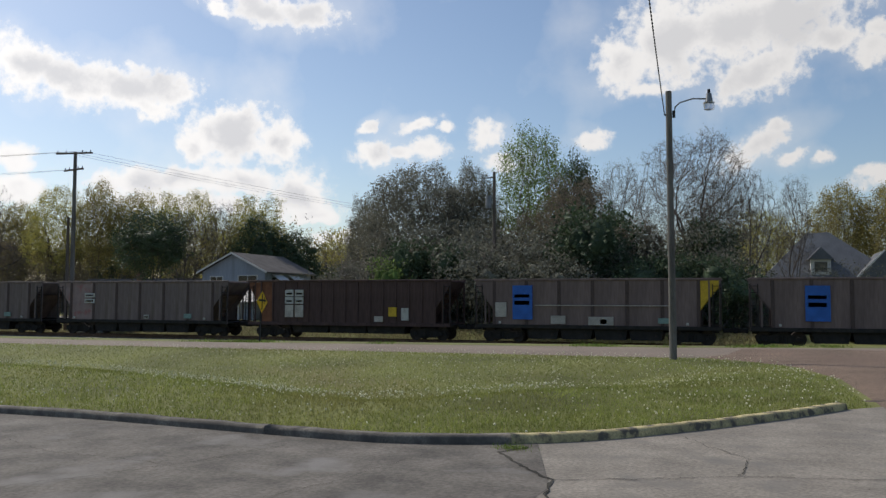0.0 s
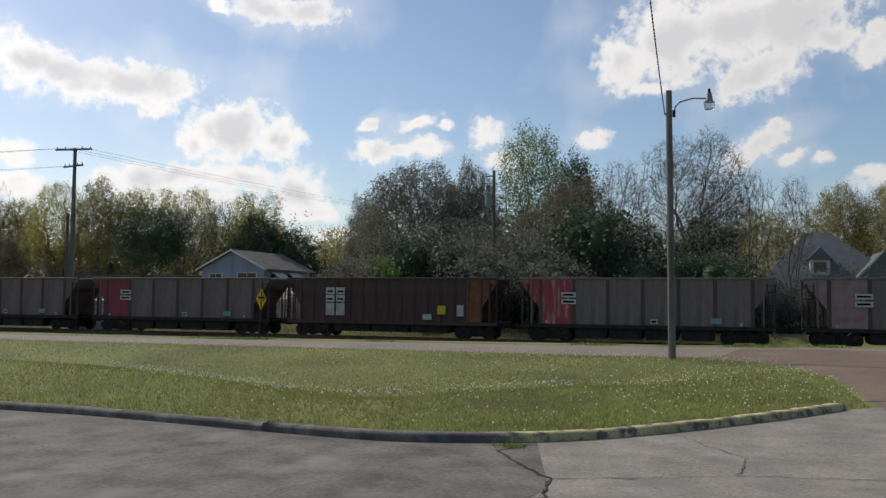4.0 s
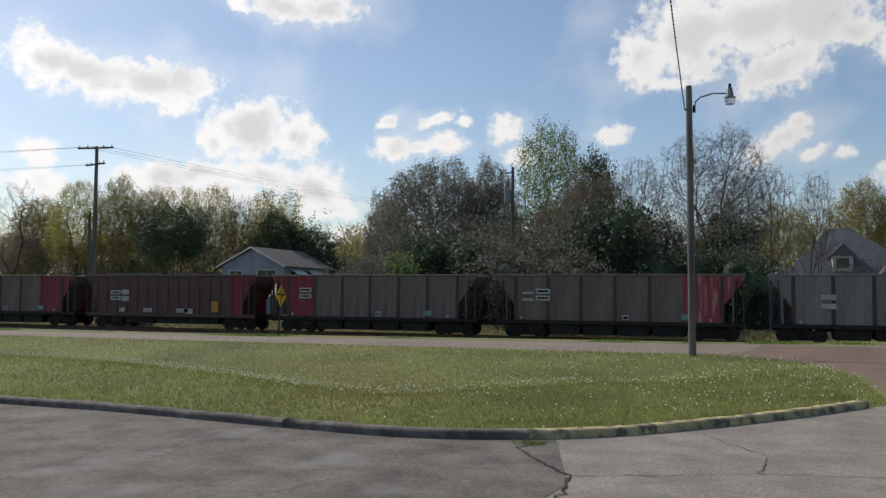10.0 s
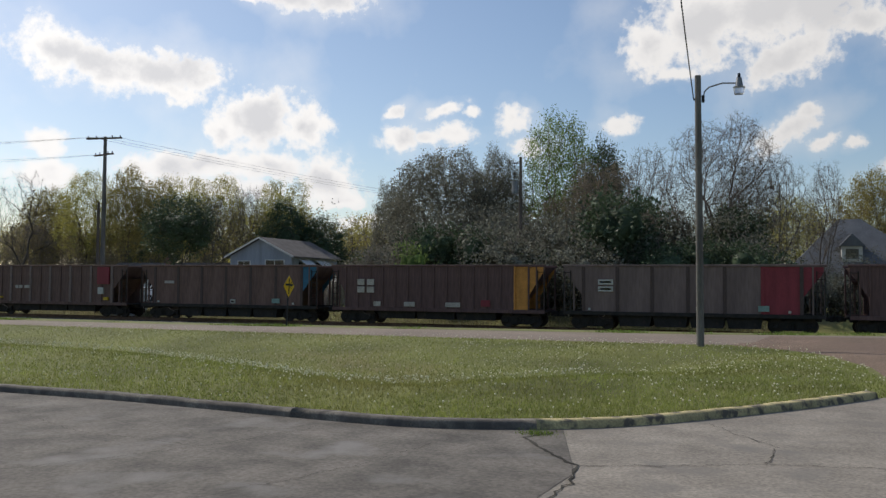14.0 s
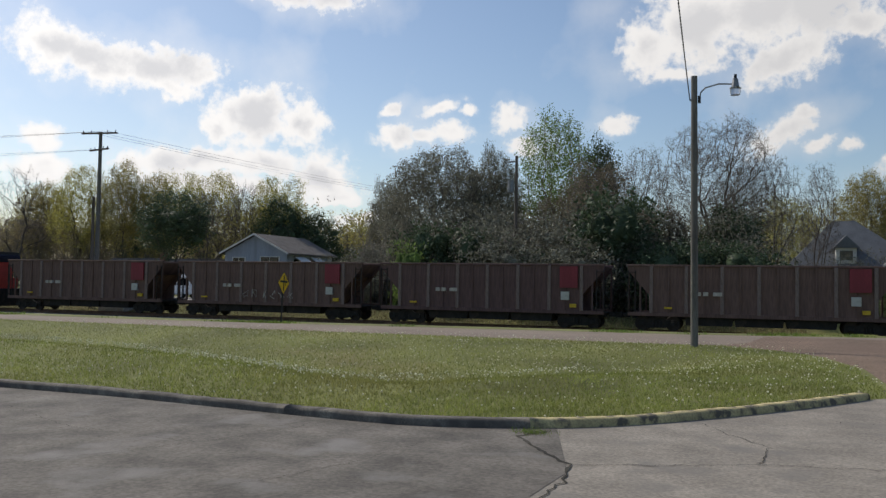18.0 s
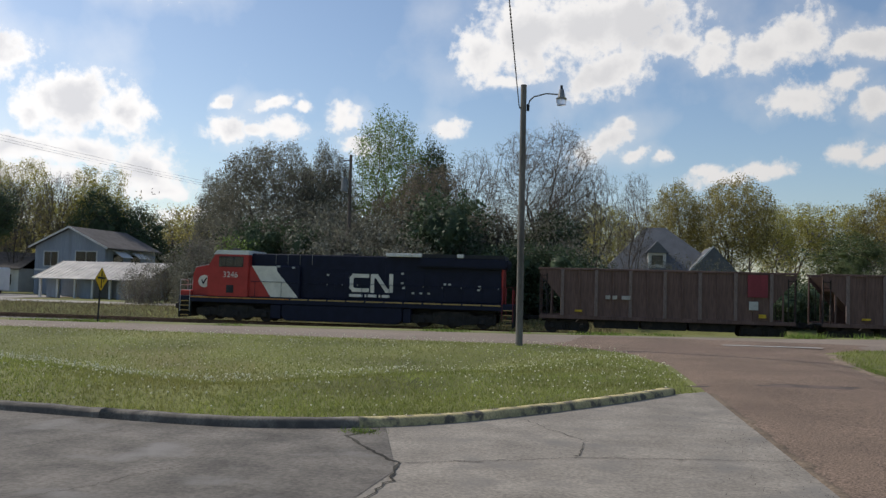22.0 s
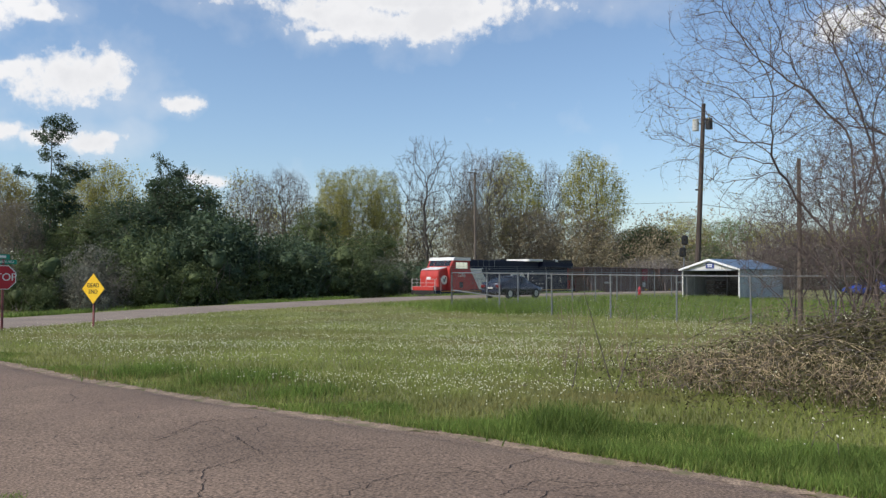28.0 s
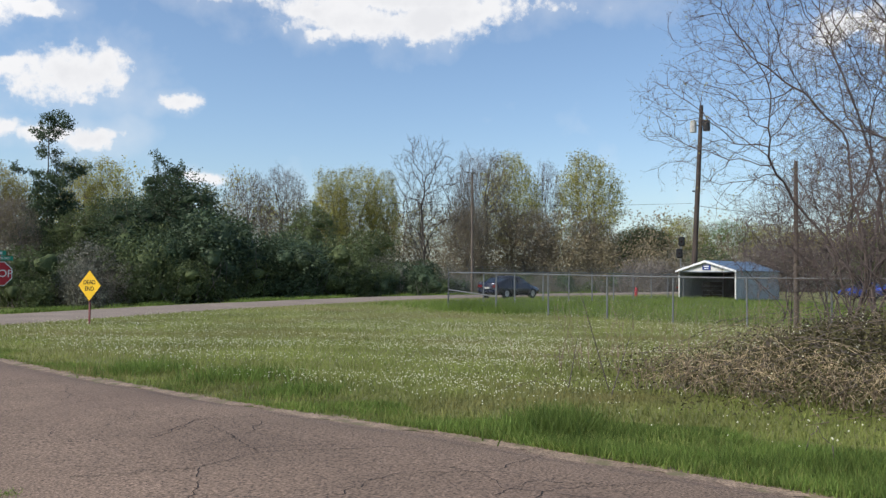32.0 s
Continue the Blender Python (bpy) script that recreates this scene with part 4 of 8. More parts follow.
    for x in (6.4, 7.2, 8.0, 8.8):
        part("roof_rail", tube([(x, -1.03, 3.75), (x, -1.03, 4.4)], 0.018), GALV, lo)
    for x0, x1 in ((9.0, 9.9), (10.0, 10.9), (11.0, 11.9), (12.0, 12.9), (13.8, 14.9), (15.0, 16.1), (16.2, 17.3), (17.4, 18.5), (18.6, 19.7), (19.8, 20.8)):
        for s in (-1, 1):
            y = (1.0 if x0 < 13.5 else 1.05) * s
            d = part("hood_door", box(x0, x1, y - 0.015, y + 0.015, 1.75, 3.5, bevel=0.01), L_BLACK, lo)
            part("latch", box(x1 - 0.12, x1 - 0.06, y - 0.03, y + 0.03, 2.5, 2.62), GALV, d)
    # white flash and red triangle on the side of the hood
    for s in (-1, 1):
        part("red_flash", prism([(4.74, 1.66), (4.74, 3.62), (4.88, 3.62), (6.2, 1.66)], s * 1.33, s * 1.322), L_RED, lo)
        part("white_flash", prism([(6.22, 1.66), (4.9, 3.62), (6.55, 3.62), (6.6, 3.3), (8.05, 1.66)], s * 1.332, s * 1.324), L_WHITE, lo)
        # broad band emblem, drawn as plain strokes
        y0, y1 = s * (1.02 if s < 0 else 1.02), s * 1.05
        if s < 0:
            part("emblem_band", ribbon([(12.45, 3.16), (11.55, 3.16), (11.42, 3.0), (11.42, 2.42), (11.55, 2.26), (12.45, 2.26)], 0.24, y0, y1), L_WHITE, lo)
            part("emblem_band", ribbon([(12.78, 2.2), (12.78, 3.16), (13.05, 3.16), (13.7, 2.26), (13.98, 2.26), (13.98, 3.22)], 0.24, y0 - 0.045, y1 - 0.045), L_WHITE, lo)
            for i, (u, w) in enumerate(((11.3, 0.85), (12.3, 0.1), (12.5, 0.55), (13.2, 0.1), (13.4, 0.5))):
                part("lettering_bar", box(u, u + w, -1.1, -1.02, 1.82, 2.0), L_WHITE, lo)
        for i in range(11):
            part("stripe", box(7.6 + i * 1.22, 8.7 + i * 1.22, s * 1.5, s * 1.512, 1.5, 1.58), L_STRIPE, lo, "yellow reflective stripe")
        part("sill_stripe", box(0.9, 7.5, s * 1.5, s * 1.511, 1.5, 1.57), P_ORANGE, lo)
        for x, z in ((15.3, 2.1), (15.8, 2.1), (16.3, 2.1), (17.3, 2.7), (17.6, 2.7), (19.4, 2.4), (19.45, 2.6), (9.8, 3.1), (14.6, 3.3), (14.6, 2.7), (14.7, 2.4), (6.6, 3.55), (7.6, 3.5)):
            part("stencil_label", box(x, x + 0.17, s * 1.075, s * 1.06 if x > 8.2 else s * 1.335, z, z + 0.12), P_WHITE, lo)
        # handrails, steps
        part("handrail", tube([(x, s * 1.46, 2.62) for x in (4.9, 20.9)], 0.018), L_BLACK, lo)
        for x in np.arange(5.2, 21, 1.75):
            part("stanchion", rod((x, s * 1.46, 1.6), (x, s * 1.46, 2.62), 0.016), L_BLACK, lo)
        for e, x in ((0, 0.25), (1, 21.05)):
            for k in range(4):
                st = part("step", box(x, x + 0.55, s * 1.2, s * 1.5, 0.35 + k * 0.3, 0.4 + k * 0.3), L_BLACK, lo)
                part("step_edge", box(x, x + 0.55, s * 1.5, s * 1.51, 0.34 + k * 0.3, 0.4 + k * 0.3), L_STRIPE, st)
            for dx in (-0.05, 0.6):
                part("grab_rail", tube([(x + dx, s * 1.5, 0.6), (x + dx, s * 1.5, 2.65), (x + dx + (0.15 if dx < 0 else -0.15), s * 1.5, 2.7)], 0.02), P_WHITE if e == 0 else P_RED, lo)
        part("steps_side", prism([(0.1, 0.3), (0.1, 1.6), (0.85, 1.6), (0.85, 0.3)], s * 1.15, s * 1.19), BLACKIRON, lo)
    for x, nm in ((0.05, "pilot"), (21.6, "pilot")):
        part(nm, box(x, x + 0.12, -1.45, 1.45, 0.2, 1.6, bevel=0.03), BLACKIRON, lo)
    for x, d in ((0.1, -1), (21.7, 1)):
        ob = part("coupler", coupler(), BLACKIRON, lo)
        ob.matrix_basis = pose(x, 0, 0, 0, 0, 180 if d < 0 else 0)
    gate = tube([(0.15, -1.4, 1.6), (0.15, -1.4, 2.6), (0.15, -0.35, 2.6), (0.15, -0.35, 1.6)], 0.025)
    tube([(0.15, 1.4, 1.6), (0.15, 1.4, 2.6), (0.15, 0.35, 2.6), (0.15, 0.35, 1.6)], 0.025, 6, gate)
    for z in (1.95, 2.28):
        tube([(0.15, -1.4, z), (0.15, 1.4, z)], 0.018, 6, gate)
    part("front_gate", gate, P_WHITE, lo)
    part("anticlimber", box(0.05, 0.85, -1.3, 1.3, 1.6, 1.95, bevel=0.04), L_RED, lo)
    part("rear_gate", box(21.55, 21.6, -0.9, 0.9, 1.6, 2.5, bevel=0.01), L_RED, lo)
    tank = bmesh.new()
    prism([(7.0, 1.2), (7.0, 0.45), (7.3, 0.2), (14.5, 0.2), (14.8, 0.45), (14.8, 1.2)], -1.45, 1.45, tank)
    bmesh.ops.bevel(tank, geom=tank.edges[:], offset=0.06, segments=2, affect="EDGES")
    part("fuel_tank", tank, L_BLACK, lo)
    for x0, x1 in ((6.25, 6.95), (14.85, 15.35)):
        part("equipment_box", box(x0, x1, -1.4, 1.4, 0.3, 1.2, bevel=0.04), L_BLACK, lo)
    for s in (-1, 1):
        part("air_reservoir", rod((8.0, s * 1.25, 1.1), (13.8, s * 1.25, 1.1), 0.16, 0.16, 12), L_BLACK, lo)
    for x in (3.9, 17.9):
        tr = new("truck")
        tr.parent, tr.location = lo, (x, 0, 0)
        for s in (-1, 1):
            fr = prism([(-2.7, 0.5), (-2.7, 0.85), (-1.3, 0.85), (-1.0, 1.08), (1.0, 1.08), (1.3, 0.85), (2.7, 0.85), (2.7, 0.4), (2.2, 0.28), (1.5, 0.4), (0.5, 0.24), (-0.5, 0.24), (-1.5, 0.4), (-2.2, 0.28)], s * 1.02, s * 1.18)
            part("side_frame", fr, BLACKIRON, tr)
            for dx in (-1.9, 0, 1.9):
                part("journal_box", box(dx - 0.2, dx + 0.2, s * 1.18, s * 1.32, 0.35, 0.72, bevel=0.04), BLACKIRON, tr)
                part("spring", rod((dx + 0.75, s * 1.12, 0.5), (dx + 0.75, s * 1.12, 0.95), 0.1, 0.1, 10), BLACKIRON, tr)
        part("bolster", box(-2.6, 2.6, -0.6, 0.6, 0.3, 1.2), BLACKIRON, tr)
        for dx in (-1.9, 0, 1.9):
            add("wheelset", (), wheelset, WHEEL_STEEL, tr, loc=(dx, 0, 0.04))
    lettering("3246", 0.52, L_WHITE, lo, pose(3.55, -1.515, 3.0, 90, 0, 0))
    return lo


LOCO = locomotive()
TRAIN.append((LOCO, -118.05))
SPEED = 13.03
# the train gains a little, then slows: seconds and metres ahead of even speed
GAIN_T = (0, 8, 16, 18.5, 19.5, 20, 21, 22, 23, 24, 25, 26, 26.5, 28.5, 29, 29.5, 30, 30.5, 31, 32)
GAIN = (0, 0, 0, 0, 0.05, 0.35, 1.0, 1.42, 1.88, 2.25, 2.52, 2.85, 2.92, 2.75, 2.48, 2.2, 1.8, 1.42, 0.95, 0.0)

# ---- trees and shrubs ----
def crown_points(rs, n, h, low, wide, lumps=16, lump=0.34, vase=0.35, fork=2.5, inner=0.3, top=0.52):
    """Places that the twigs of a crown reach for: uneven masses on a domed shell, thinner inside, over a vase of limbs."""
    out = []
    zc, c = low + (h - low) * top, (h - low) * max(top, 1 - top)
    heads = []
    for i in range(lumps):
        u = 1 - 1.5 * (i + 0.5) / lumps
        a = i * 2.39996 + rs.uniform(-0.35, 0.35)
        r = max(0.0, 1 - abs(u) ** 2.8) ** (1 / 2.2)
        k = rs.uniform(0.6, 0.82)
        heads.append((math.cos(a) * r * wide * k, math.sin(a) * r * wide * k, zc + u * c * k, lump * rs.uniform(0.7, 1.2)))
    while len(out) < n:
        d = rs.normal(0, 1, 3)
        d /= np.linalg.norm(d) + 1e-9
        if rs.uniform() < inner:
            k = rs.uniform(0.1, 0.9) ** 0.5
            p = np.array([d[0] * wide * k, d[1] * wide * k, zc + d[2] * c * k])
        else:
            x, y, z, r = heads[rs.randint(lumps)]
            k = rs.uniform(0.2, 1) ** 0.4 * r
            p = np.array([x + d[0] * wide * k, y + d[1] * wide * k, z + d[2] * c * k])
        rim = math.hypot(p[0], p[1]) / wide
        if p[2] > fork * 0.7 + vase * (h - fork) * rim ** 1.3 and p[2] < h:
            out.append(p)
    return np.array(out)


def lobes(seed, n, masses):
    """Places in several crown masses: x, y, z, radius across, radius up."""
    rs = np.random.RandomState(seed)
    w = np.array([a * a * c for *_, a, c in masses])
    out = []
    for i in rs.choice(len(masses), n, p=w / w.sum()):
        x, y, z, a, c = masses[i]
        d = rs.normal(0, 1, 3)
        d *= rs.uniform(0.1, 1) ** 0.45 / np.linalg.norm(d)
        out.append((x + d[0] * a, y + d[1] * a, max(z + d[2] * c, 0.8)))
    return out


def colonise(seed, pts, fork, step=0.45, kill=1.0, lift=0.12, wander=0.25, twigs=3, twig_len=0.6, tip=0.012, pipe=2.25, stems=((0, 0),), twig_lift=0.15, limbs=6, spread=(12, 50), reach=0.6, spray=2):
    """Branches that grow step by step towards free places of the crown, thickened from the tips down.
    Returns rows of start, end, radii and level, and the twig ends."""
    rs = np.random.RandomState(seed)
    P, up = [], []
    for x, y in stems:
        m = max(2, int(fork / step))
        for i in range(m + 1):
            P.append((x * (1 - 0.3 * i / m) + rs.normal(0, 0.03), y * (1 - 0.3 * i / m) + rs.normal(0, 0.03), fork * i / m))
            up.append(len(P) - 2 if i else -1)
    P = [np.array(p, float) for p in P]
    pts = np.asarray(pts, float)
    # main limbs fan out from the fork and bend upwards
    high, wide = pts[:, 2].max() - fork, np.hypot(pts[:, 0], pts[:, 1]).max()
    roots = [i for i in range(len(P)) if i not in up]
    for k in range(limbs):
        lean = radians(spread[0] + (spread[1] - spread[0]) * ((k * 0.618) % 1))
        a = k * 2.39996 + rs.uniform(-0.3, 0.3)
        i = roots[k % len(roots)]
        if k > len(roots):
            i = max(0, i - rs.randint(0, 2))
        ln = reach * min(high / math.cos(lean), wide / max(math.sin(lean), 0.05))
        d = np.array([math.cos(a) * math.sin(lean), math.sin(a) * math.sin(lean), math.cos(lean)])
        for _ in range(int(ln / step)):
            d = d + rs.normal(0, wander * 0.55, 3) + np.array([0, 0, 0.025])
            d /= np.linalg.norm(d)
            P.append(P[i] + d * step)
            up.append(i)
            i = len(P) - 1
    best = np.full(len(pts), 1e9)
    who = np.zeros(len(pts), int)
    fresh = list(range(len(P)))
    kids = {}
    for _ in range(170):
        Q = np.array([P[i] for i in fresh])
        d2 = ((pts[:, None, :] - Q[None]) ** 2).sum(2)
        j = d2.argmin(1)
        m = d2[np.arange(len(pts)), j]
        closer = m < best
        best[closer], who[closer] = m[closer], np.array(fresh)[j[closer]]
        keep = best > kill * kill
        pts, best, who = pts[keep], best[keep], who[keep]
        if not len(pts):
            break
        pos = np.array(P)
        v = pts - pos[who]
        v /= np.linalg.norm(v, axis=1)[:, None] + 1e-9
        total = np.zeros((len(P), 3))
        np.add.at(total, who, v)
        fresh = []
        for i in np.unique(who):
            d = total[i] / (np.linalg.norm(total[i]) + 1e-6) + rs.normal(0, wander, 3)
            if up[i] >= 0:
                e = P[i] - P[up[i]]
                d += 0.45 * e / (np.linalg.norm(e) + 1e-6)
            d[2] += lift
            q = P[i] + step * d / (np.linalg.norm(d) + 1e-6)
            if len(kids.get(i, ())) > 3 or any(((P[k] - q) ** 2).sum() < (0.35 * step) ** 2 for k in kids.get(i, ())):
                continue
            P.append(q)
            up.append(int(i))
            kids.setdefault(i, []).append(len(P) - 1)
            fresh.append(len(P) - 1)
        if not fresh:
            break
    R = np.zeros(len(P))
    for i in range(len(P) - 1, -1, -1):
        R[i] = max(R[i], tip ** pipe)
        if up[i] >= 0:
            R[up[i]] += R[i]
    R = R ** (1 / pipe)
    segs, tips = [], []
    V = [Vector(p) for p in P]
    ends = set(range(len(P))) - set(up)
    for i in range(len(P)):
        if up[i] >= 0:
            r0, r1 = min(R[up[i]], R[i] * 1.35), R[i]
            segs.append((V[up[i]], V[i], float(r0), float(r1), 0 if r0 > 0.1 else 3 if r0 > 0.045 else 4))
        if i in ends or R[i] < tip * 2.6:
            d = (V[i] - V[up[i]]).normalized() if up[i] >= 0 else Vector((0, 0, 1))
            for _ in range(twigs if i in ends else twigs // 2 + 1):
                e = (d * 0.8 + Vector(rs.normal(0, 0.55, 3)) + Vector((0, 0, twig_lift))).normalized()
                q = V[i] + e * twig_len * rs.uniform(0.4, 1.2)
                segs.append((V[i], q, tip * 0.8, 0, 9))
                tips.append((q, 9))
                for _ in range(spray):
                    f = (e + Vector(rs.normal(0, 0.6, 3))).normalized()
                    p = V[i].lerp(q, rs.uniform(0.25, 0.9))
                    g = p + f * twig_len * rs.uniform(0.3, 0.6)
                    segs.append((p, g, tip * 0.6, 0, 9))
                    tips.append((g, 9))
    return segs, tips


def branch_mesh(name, segs, mat):
    V, F = [], []
    for p, q, r0, r1, lev in segs:
        if lev == 9:  # a twig: a three-sided spike
            d = (q - p).normalized()
            u = d.orthogonal().normalized() * r0
            w = d.cross(u)
            b = len(V)
            V += [p + u, p - u * 0.5 + w * 0.87, p - u * 0.5 - w * 0.87, q]
            F += [(b, b + 1, b + 3), (b + 1, b + 2, b + 3), (b + 2, b, b + 3)]
            continue
        n = 7 if lev < 2 else (5 if lev < 4 else 3)
        d = (q - p).normalized()
        u = d.orthogonal().normalized()
        w = d.cross(u)
        b = len(V)
        for c, r in ((p, r0), (q, r1)):
            for k in range(n):
                a = 6.28318 * k / n
                V.append(c + u * (math.cos(a) * r) + w * (math.sin(a) * r))
        for k in range(n):
            F.append((b + k, b + (k + 1) % n, b + n + (k + 1) % n))
            F.append((b + k, b + n + (k + 1) % n, b + n + k))
    return arrays_mesh(name, np.array([tuple(v) for v in V]), np.array(F), mat)


def leaf_mesh(name, centers, size, mat, seed, per=6, jitter=0.35, flat=0.0, long=1.0, cores=()):
    """Small pointed leaves scattered round the given centres."""
    rs = np.random.RandomState(seed)
    c = np.repeat(np.asarray(centers, float), per, 0)
    c = c + rs.normal(0, jitter, c.shape)
    n = len(c)
    a = rs.normal(0, 1, (n, 3))
    a[:, 2] *= 1 - flat
    a /= np.linalg.norm(a, axis=1)[:, None] + 1e-9
    b = np.cross(a, rs.normal(0, 1, (n, 3)))
    b /= np.linalg.norm(b, axis=1)[:, None] + 1e-9
    s = (size * rs.uniform(0.55, 1.3, n))[:, None]
    v = np.stack([c - a * s * long, c + b * s, c + a * s * long], 1).reshape(-1, 3)
    f = np.arange(3 * n).reshape(n, 3)
    for x, y, z, a, c in cores:
        kv, kf = clump(rs, a, c)
        f = np.concatenate([f, kf + len(v)])
        v = np.concatenate([v, kv + np.array([x, y, z])])
    return arrays_mesh(name, v, f, mat)


def clump(rs, a, c, n=5):
    """A rough hull added inside the leaves to stop light passing through, closed all round."""
    u = np.linspace(-1, 1, n + 1)
    A, B = np.meshgrid(u, u)
    o = np.ones_like(A)
    vs, fs = [], []
    i = (np.arange(n)[:, None] * (n + 1) + np.arange(n)).ravel()
    quad = np.stack([i, i + 1, i + n + 2, i + n + 1], 1)
    for side in ((A, B, o), (B, A, -o), (o, A, B), (-o, B, A), (B, o, A), (A, -o, B)):
        fs.append(quad + len(vs) * (n + 1) ** 2)
        vs.append(np.stack([t.ravel() for t in side], 1))
    v = np.concatenate(vs)
    v /= np.linalg.norm(v, axis=1)[:, None]
    w = rs.uniform(-4, 4, (3, 3))
    v = v * (1 + 0.22 * np.sin(v @ w + rs.uniform(0, 6, 3)).sum(1) / 1.6)[:, None]
    f = np.concatenate(fs)
    return v * np.array([a, a, c]), np.concatenate([f[:, :3], f[:, [0, 2, 3]]])


LEAF_OLIVE = surface("leaf_olive", (0.205, 0.2, 0.155), 0.7, spec=0.12, vary=0.3, grain=0.15, scale=0.4, fine=2, bump=0, island=0.28, trans=0.35)
LEAF_BUD = surface("leaf_spring_bud", (0.4, 0.37, 0.105), 0.7, spec=0.12, vary=0.25, grain=0.15, scale=0.4, fine=2, bump=0, island=0.35, trans=0.5)
LEAF_GOLD = surface("leaf_gold_bud", (0.32, 0.275, 0.1), 0.7, spec=0.12, vary=0.25, grain=0.15, scale=0.4, fine=2, bump=0, island=0.35, trans=0.5)
LEAF_GREEN = surface("leaf_fresh_green", (0.18, 0.26, 0.075), 0.7, spec=0.12, vary=0.25, grain=0.15, scale=0.4, fine=2, bump=0, island=0.35, trans=0.5)
LEAF_DARK = surface("leaf_evergreen", (0.078, 0.11, 0.06), 0.5, spec=0.12, vary=0.3, grain=0.15, scale=0.5, fine=2, bump=0, island=0.3, trans=0.2)
LEAF_MID = surface("leaf_mid_green", (0.12, 0.15, 0.065), 0.6, spec=0.12, vary=0.35, grain=0.15, scale=0.4, fine=2, bump=0, island=0.3, trans=0.3)
LEAF_BROWN = surface("leaf_brown_bud", (0.225, 0.19, 0.135), 0.75, spec=0.12, vary=0.3, grain=0.15, scale=0.4, fine=2, bump=0, island=0.35, trans=0.4)
LEAF_GREY = surface("leaf_grey_twig", (0.25, 0.225, 0.19), 0.8, spec=0.12, vary=0.25, grain=0.15, scale=0.4, fine=2, bump=0, island=0.28, trans=0.2)
BARK_MAUVE = surface("bark_mauve", (0.16, 0.14, 0.125), 0.95, vary=0.3, grain=0.3, scale=2, fine=20)
SPECIES = {}


def species(key, name, label, segs, tips, leaf, leaf_n, leaf_size, jitter, bark=None, seed=1, long=1.0, height=None, cores=()):
    """One tree of a kind, its trunk base at the origin, with trunk and crown; copies are made of it."""
    top = max(max(p.z, q.z) for p, q, *_ in segs)
    k = (height or top) / top
    segs = [(p * k, q * k, r0, r1, lv) for p, q, r0, r1, lv in segs]
    tr = part("trunk", branch_mesh("trunk", segs, bark or BARK))
    cr = None
    if leaf:
        cr = part("crown", leaf_mesh("crown", [tuple(p * k) for p, _ in tips], leaf_size, leaf, seed, leaf_n, jitter, long=long, cores=[tuple(k * q for q in c) for c in cores]))
    SPECIES[key] = (name, label, tr.data, cr.data if cr else None, height or top, float(np.percentile([math.hypot(q.x * k, q.y * k) for q, _ in tips], 95)))
    for o in (tr, cr):
        if o:
            bpy.data.objects.remove(o)


def crown(h, low, wide, parts, seed, ragged=0.35):
    """Crown masses of a tree h high whose crown starts at low and is wide to each side."""
    rng = random.Random(seed)
    out = [(0, 0, (h + low) / 2, wide * 0.8, (h - low) * 0.48)]
    for i in range(parts):
        a = rng.uniform(0, 6.28)
        u = rng.uniform(-0.55, 0.85)
        z = (h + low) / 2 + (h - low) * 0.42 * u
        r = wide * math.sqrt(1 - u * u) * rng.uniform(0.55, 0.72)
        k = wide * rng.uniform(0.22, 0.36)
        out.append((math.cos(a) * r, math.sin(a) * r, z, k, k * rng.uniform(0.6, 0.95)))
    return out


def broad(key, seed, label, leaf, leaf_n, size, h, low, wide, fork, n=700, bark=None, jitter=0.3, core=0.0, step=0.45, kill=0.85, lift=0.12, wander=0.25, twigs=3, twig_len=0.6, tip=0.012, limbs=6, spread=(12, 50), spray=2, **shape):
    """A broad-leaved tree: a crown grown over its fork; core: how far its masses are closed inside."""
    rs = np.random.RandomState(seed)
    cores = ()
    if core:
        lumps = crown(h, low, wide, 15, seed)
        w = np.array([a * a * c for *_, a, c in lumps])
        pts = []
        for i in rs.choice(len(lumps), n, p=w / w.sum()):
            x, y, z, a, c = lumps[i]
            d = rs.normal(0, 1, 3)
            d *= rs.uniform(0.5, 1) ** 0.4 / np.linalg.norm(d)
            pts.append((x + d[0] * a, y + d[1] * a, max(z + d[2] * c, fork * 0.6)))
        cores = [(x, y, z, a * core, c * core) for x, y, z, a, c in lumps]
    else:
        pts = crown_points(rs, n, h, low, wide, fork=fork, **shape)
    segs, tips = colonise(seed, pts, fork, step, kill, lift, wander, twigs, twig_len, tip, limbs=limbs, spread=spread, spray=spray)
    species(key, "tree", label, segs, tips, leaf, leaf_n, size, jitter, bark, seed, height=h, cores=cores)


BARK_DARK = surface("bark_dark", (0.09, 0.078, 0.07), 0.95, vary=0.3)
broad("oak", 3, "wide dark oak with sparse new leaves", LEAF_OLIVE, 4, 0.085, 15, 1.8, 6.3, 2.0, n=3000, wander=0.42, lumps=26, lump=0.27, vase=0.2, inner=0.35, twigs=3, twig_len=0.5, jitter=0.2, bark=BARK_DARK, kill=0.5, top=0.48, limbs=8, spread=(20, 72))
broad("bare", 5, "bare grey tree with a fan of fine twigs", LEAF_GREY, 1, 0.04, 16, 3.0, 5.0, 2.4, n=3000, lumps=17, lump=0.36, vase=0.4, twigs=3, twig_len=0.65, jitter=0.1, bark=BARK_GREY, lift=0.22, kill=0.46, wander=0.22, limbs=9, spread=(6, 46), spray=3)
broad("bare_b", 15, "bare brown tree with upright fine branches", LEAF_GREY, 1, 0.04, 15, 2.5, 2.9, 2.0, n=1500, lumps=11, lump=0.42, vase=0.42, twigs=3, twig_len=0.65, jitter=0.1, bark=BARK_GREY, lift=0.45, kill=0.45, wander=0.18, limbs=6, spread=(4, 22), spray=3)
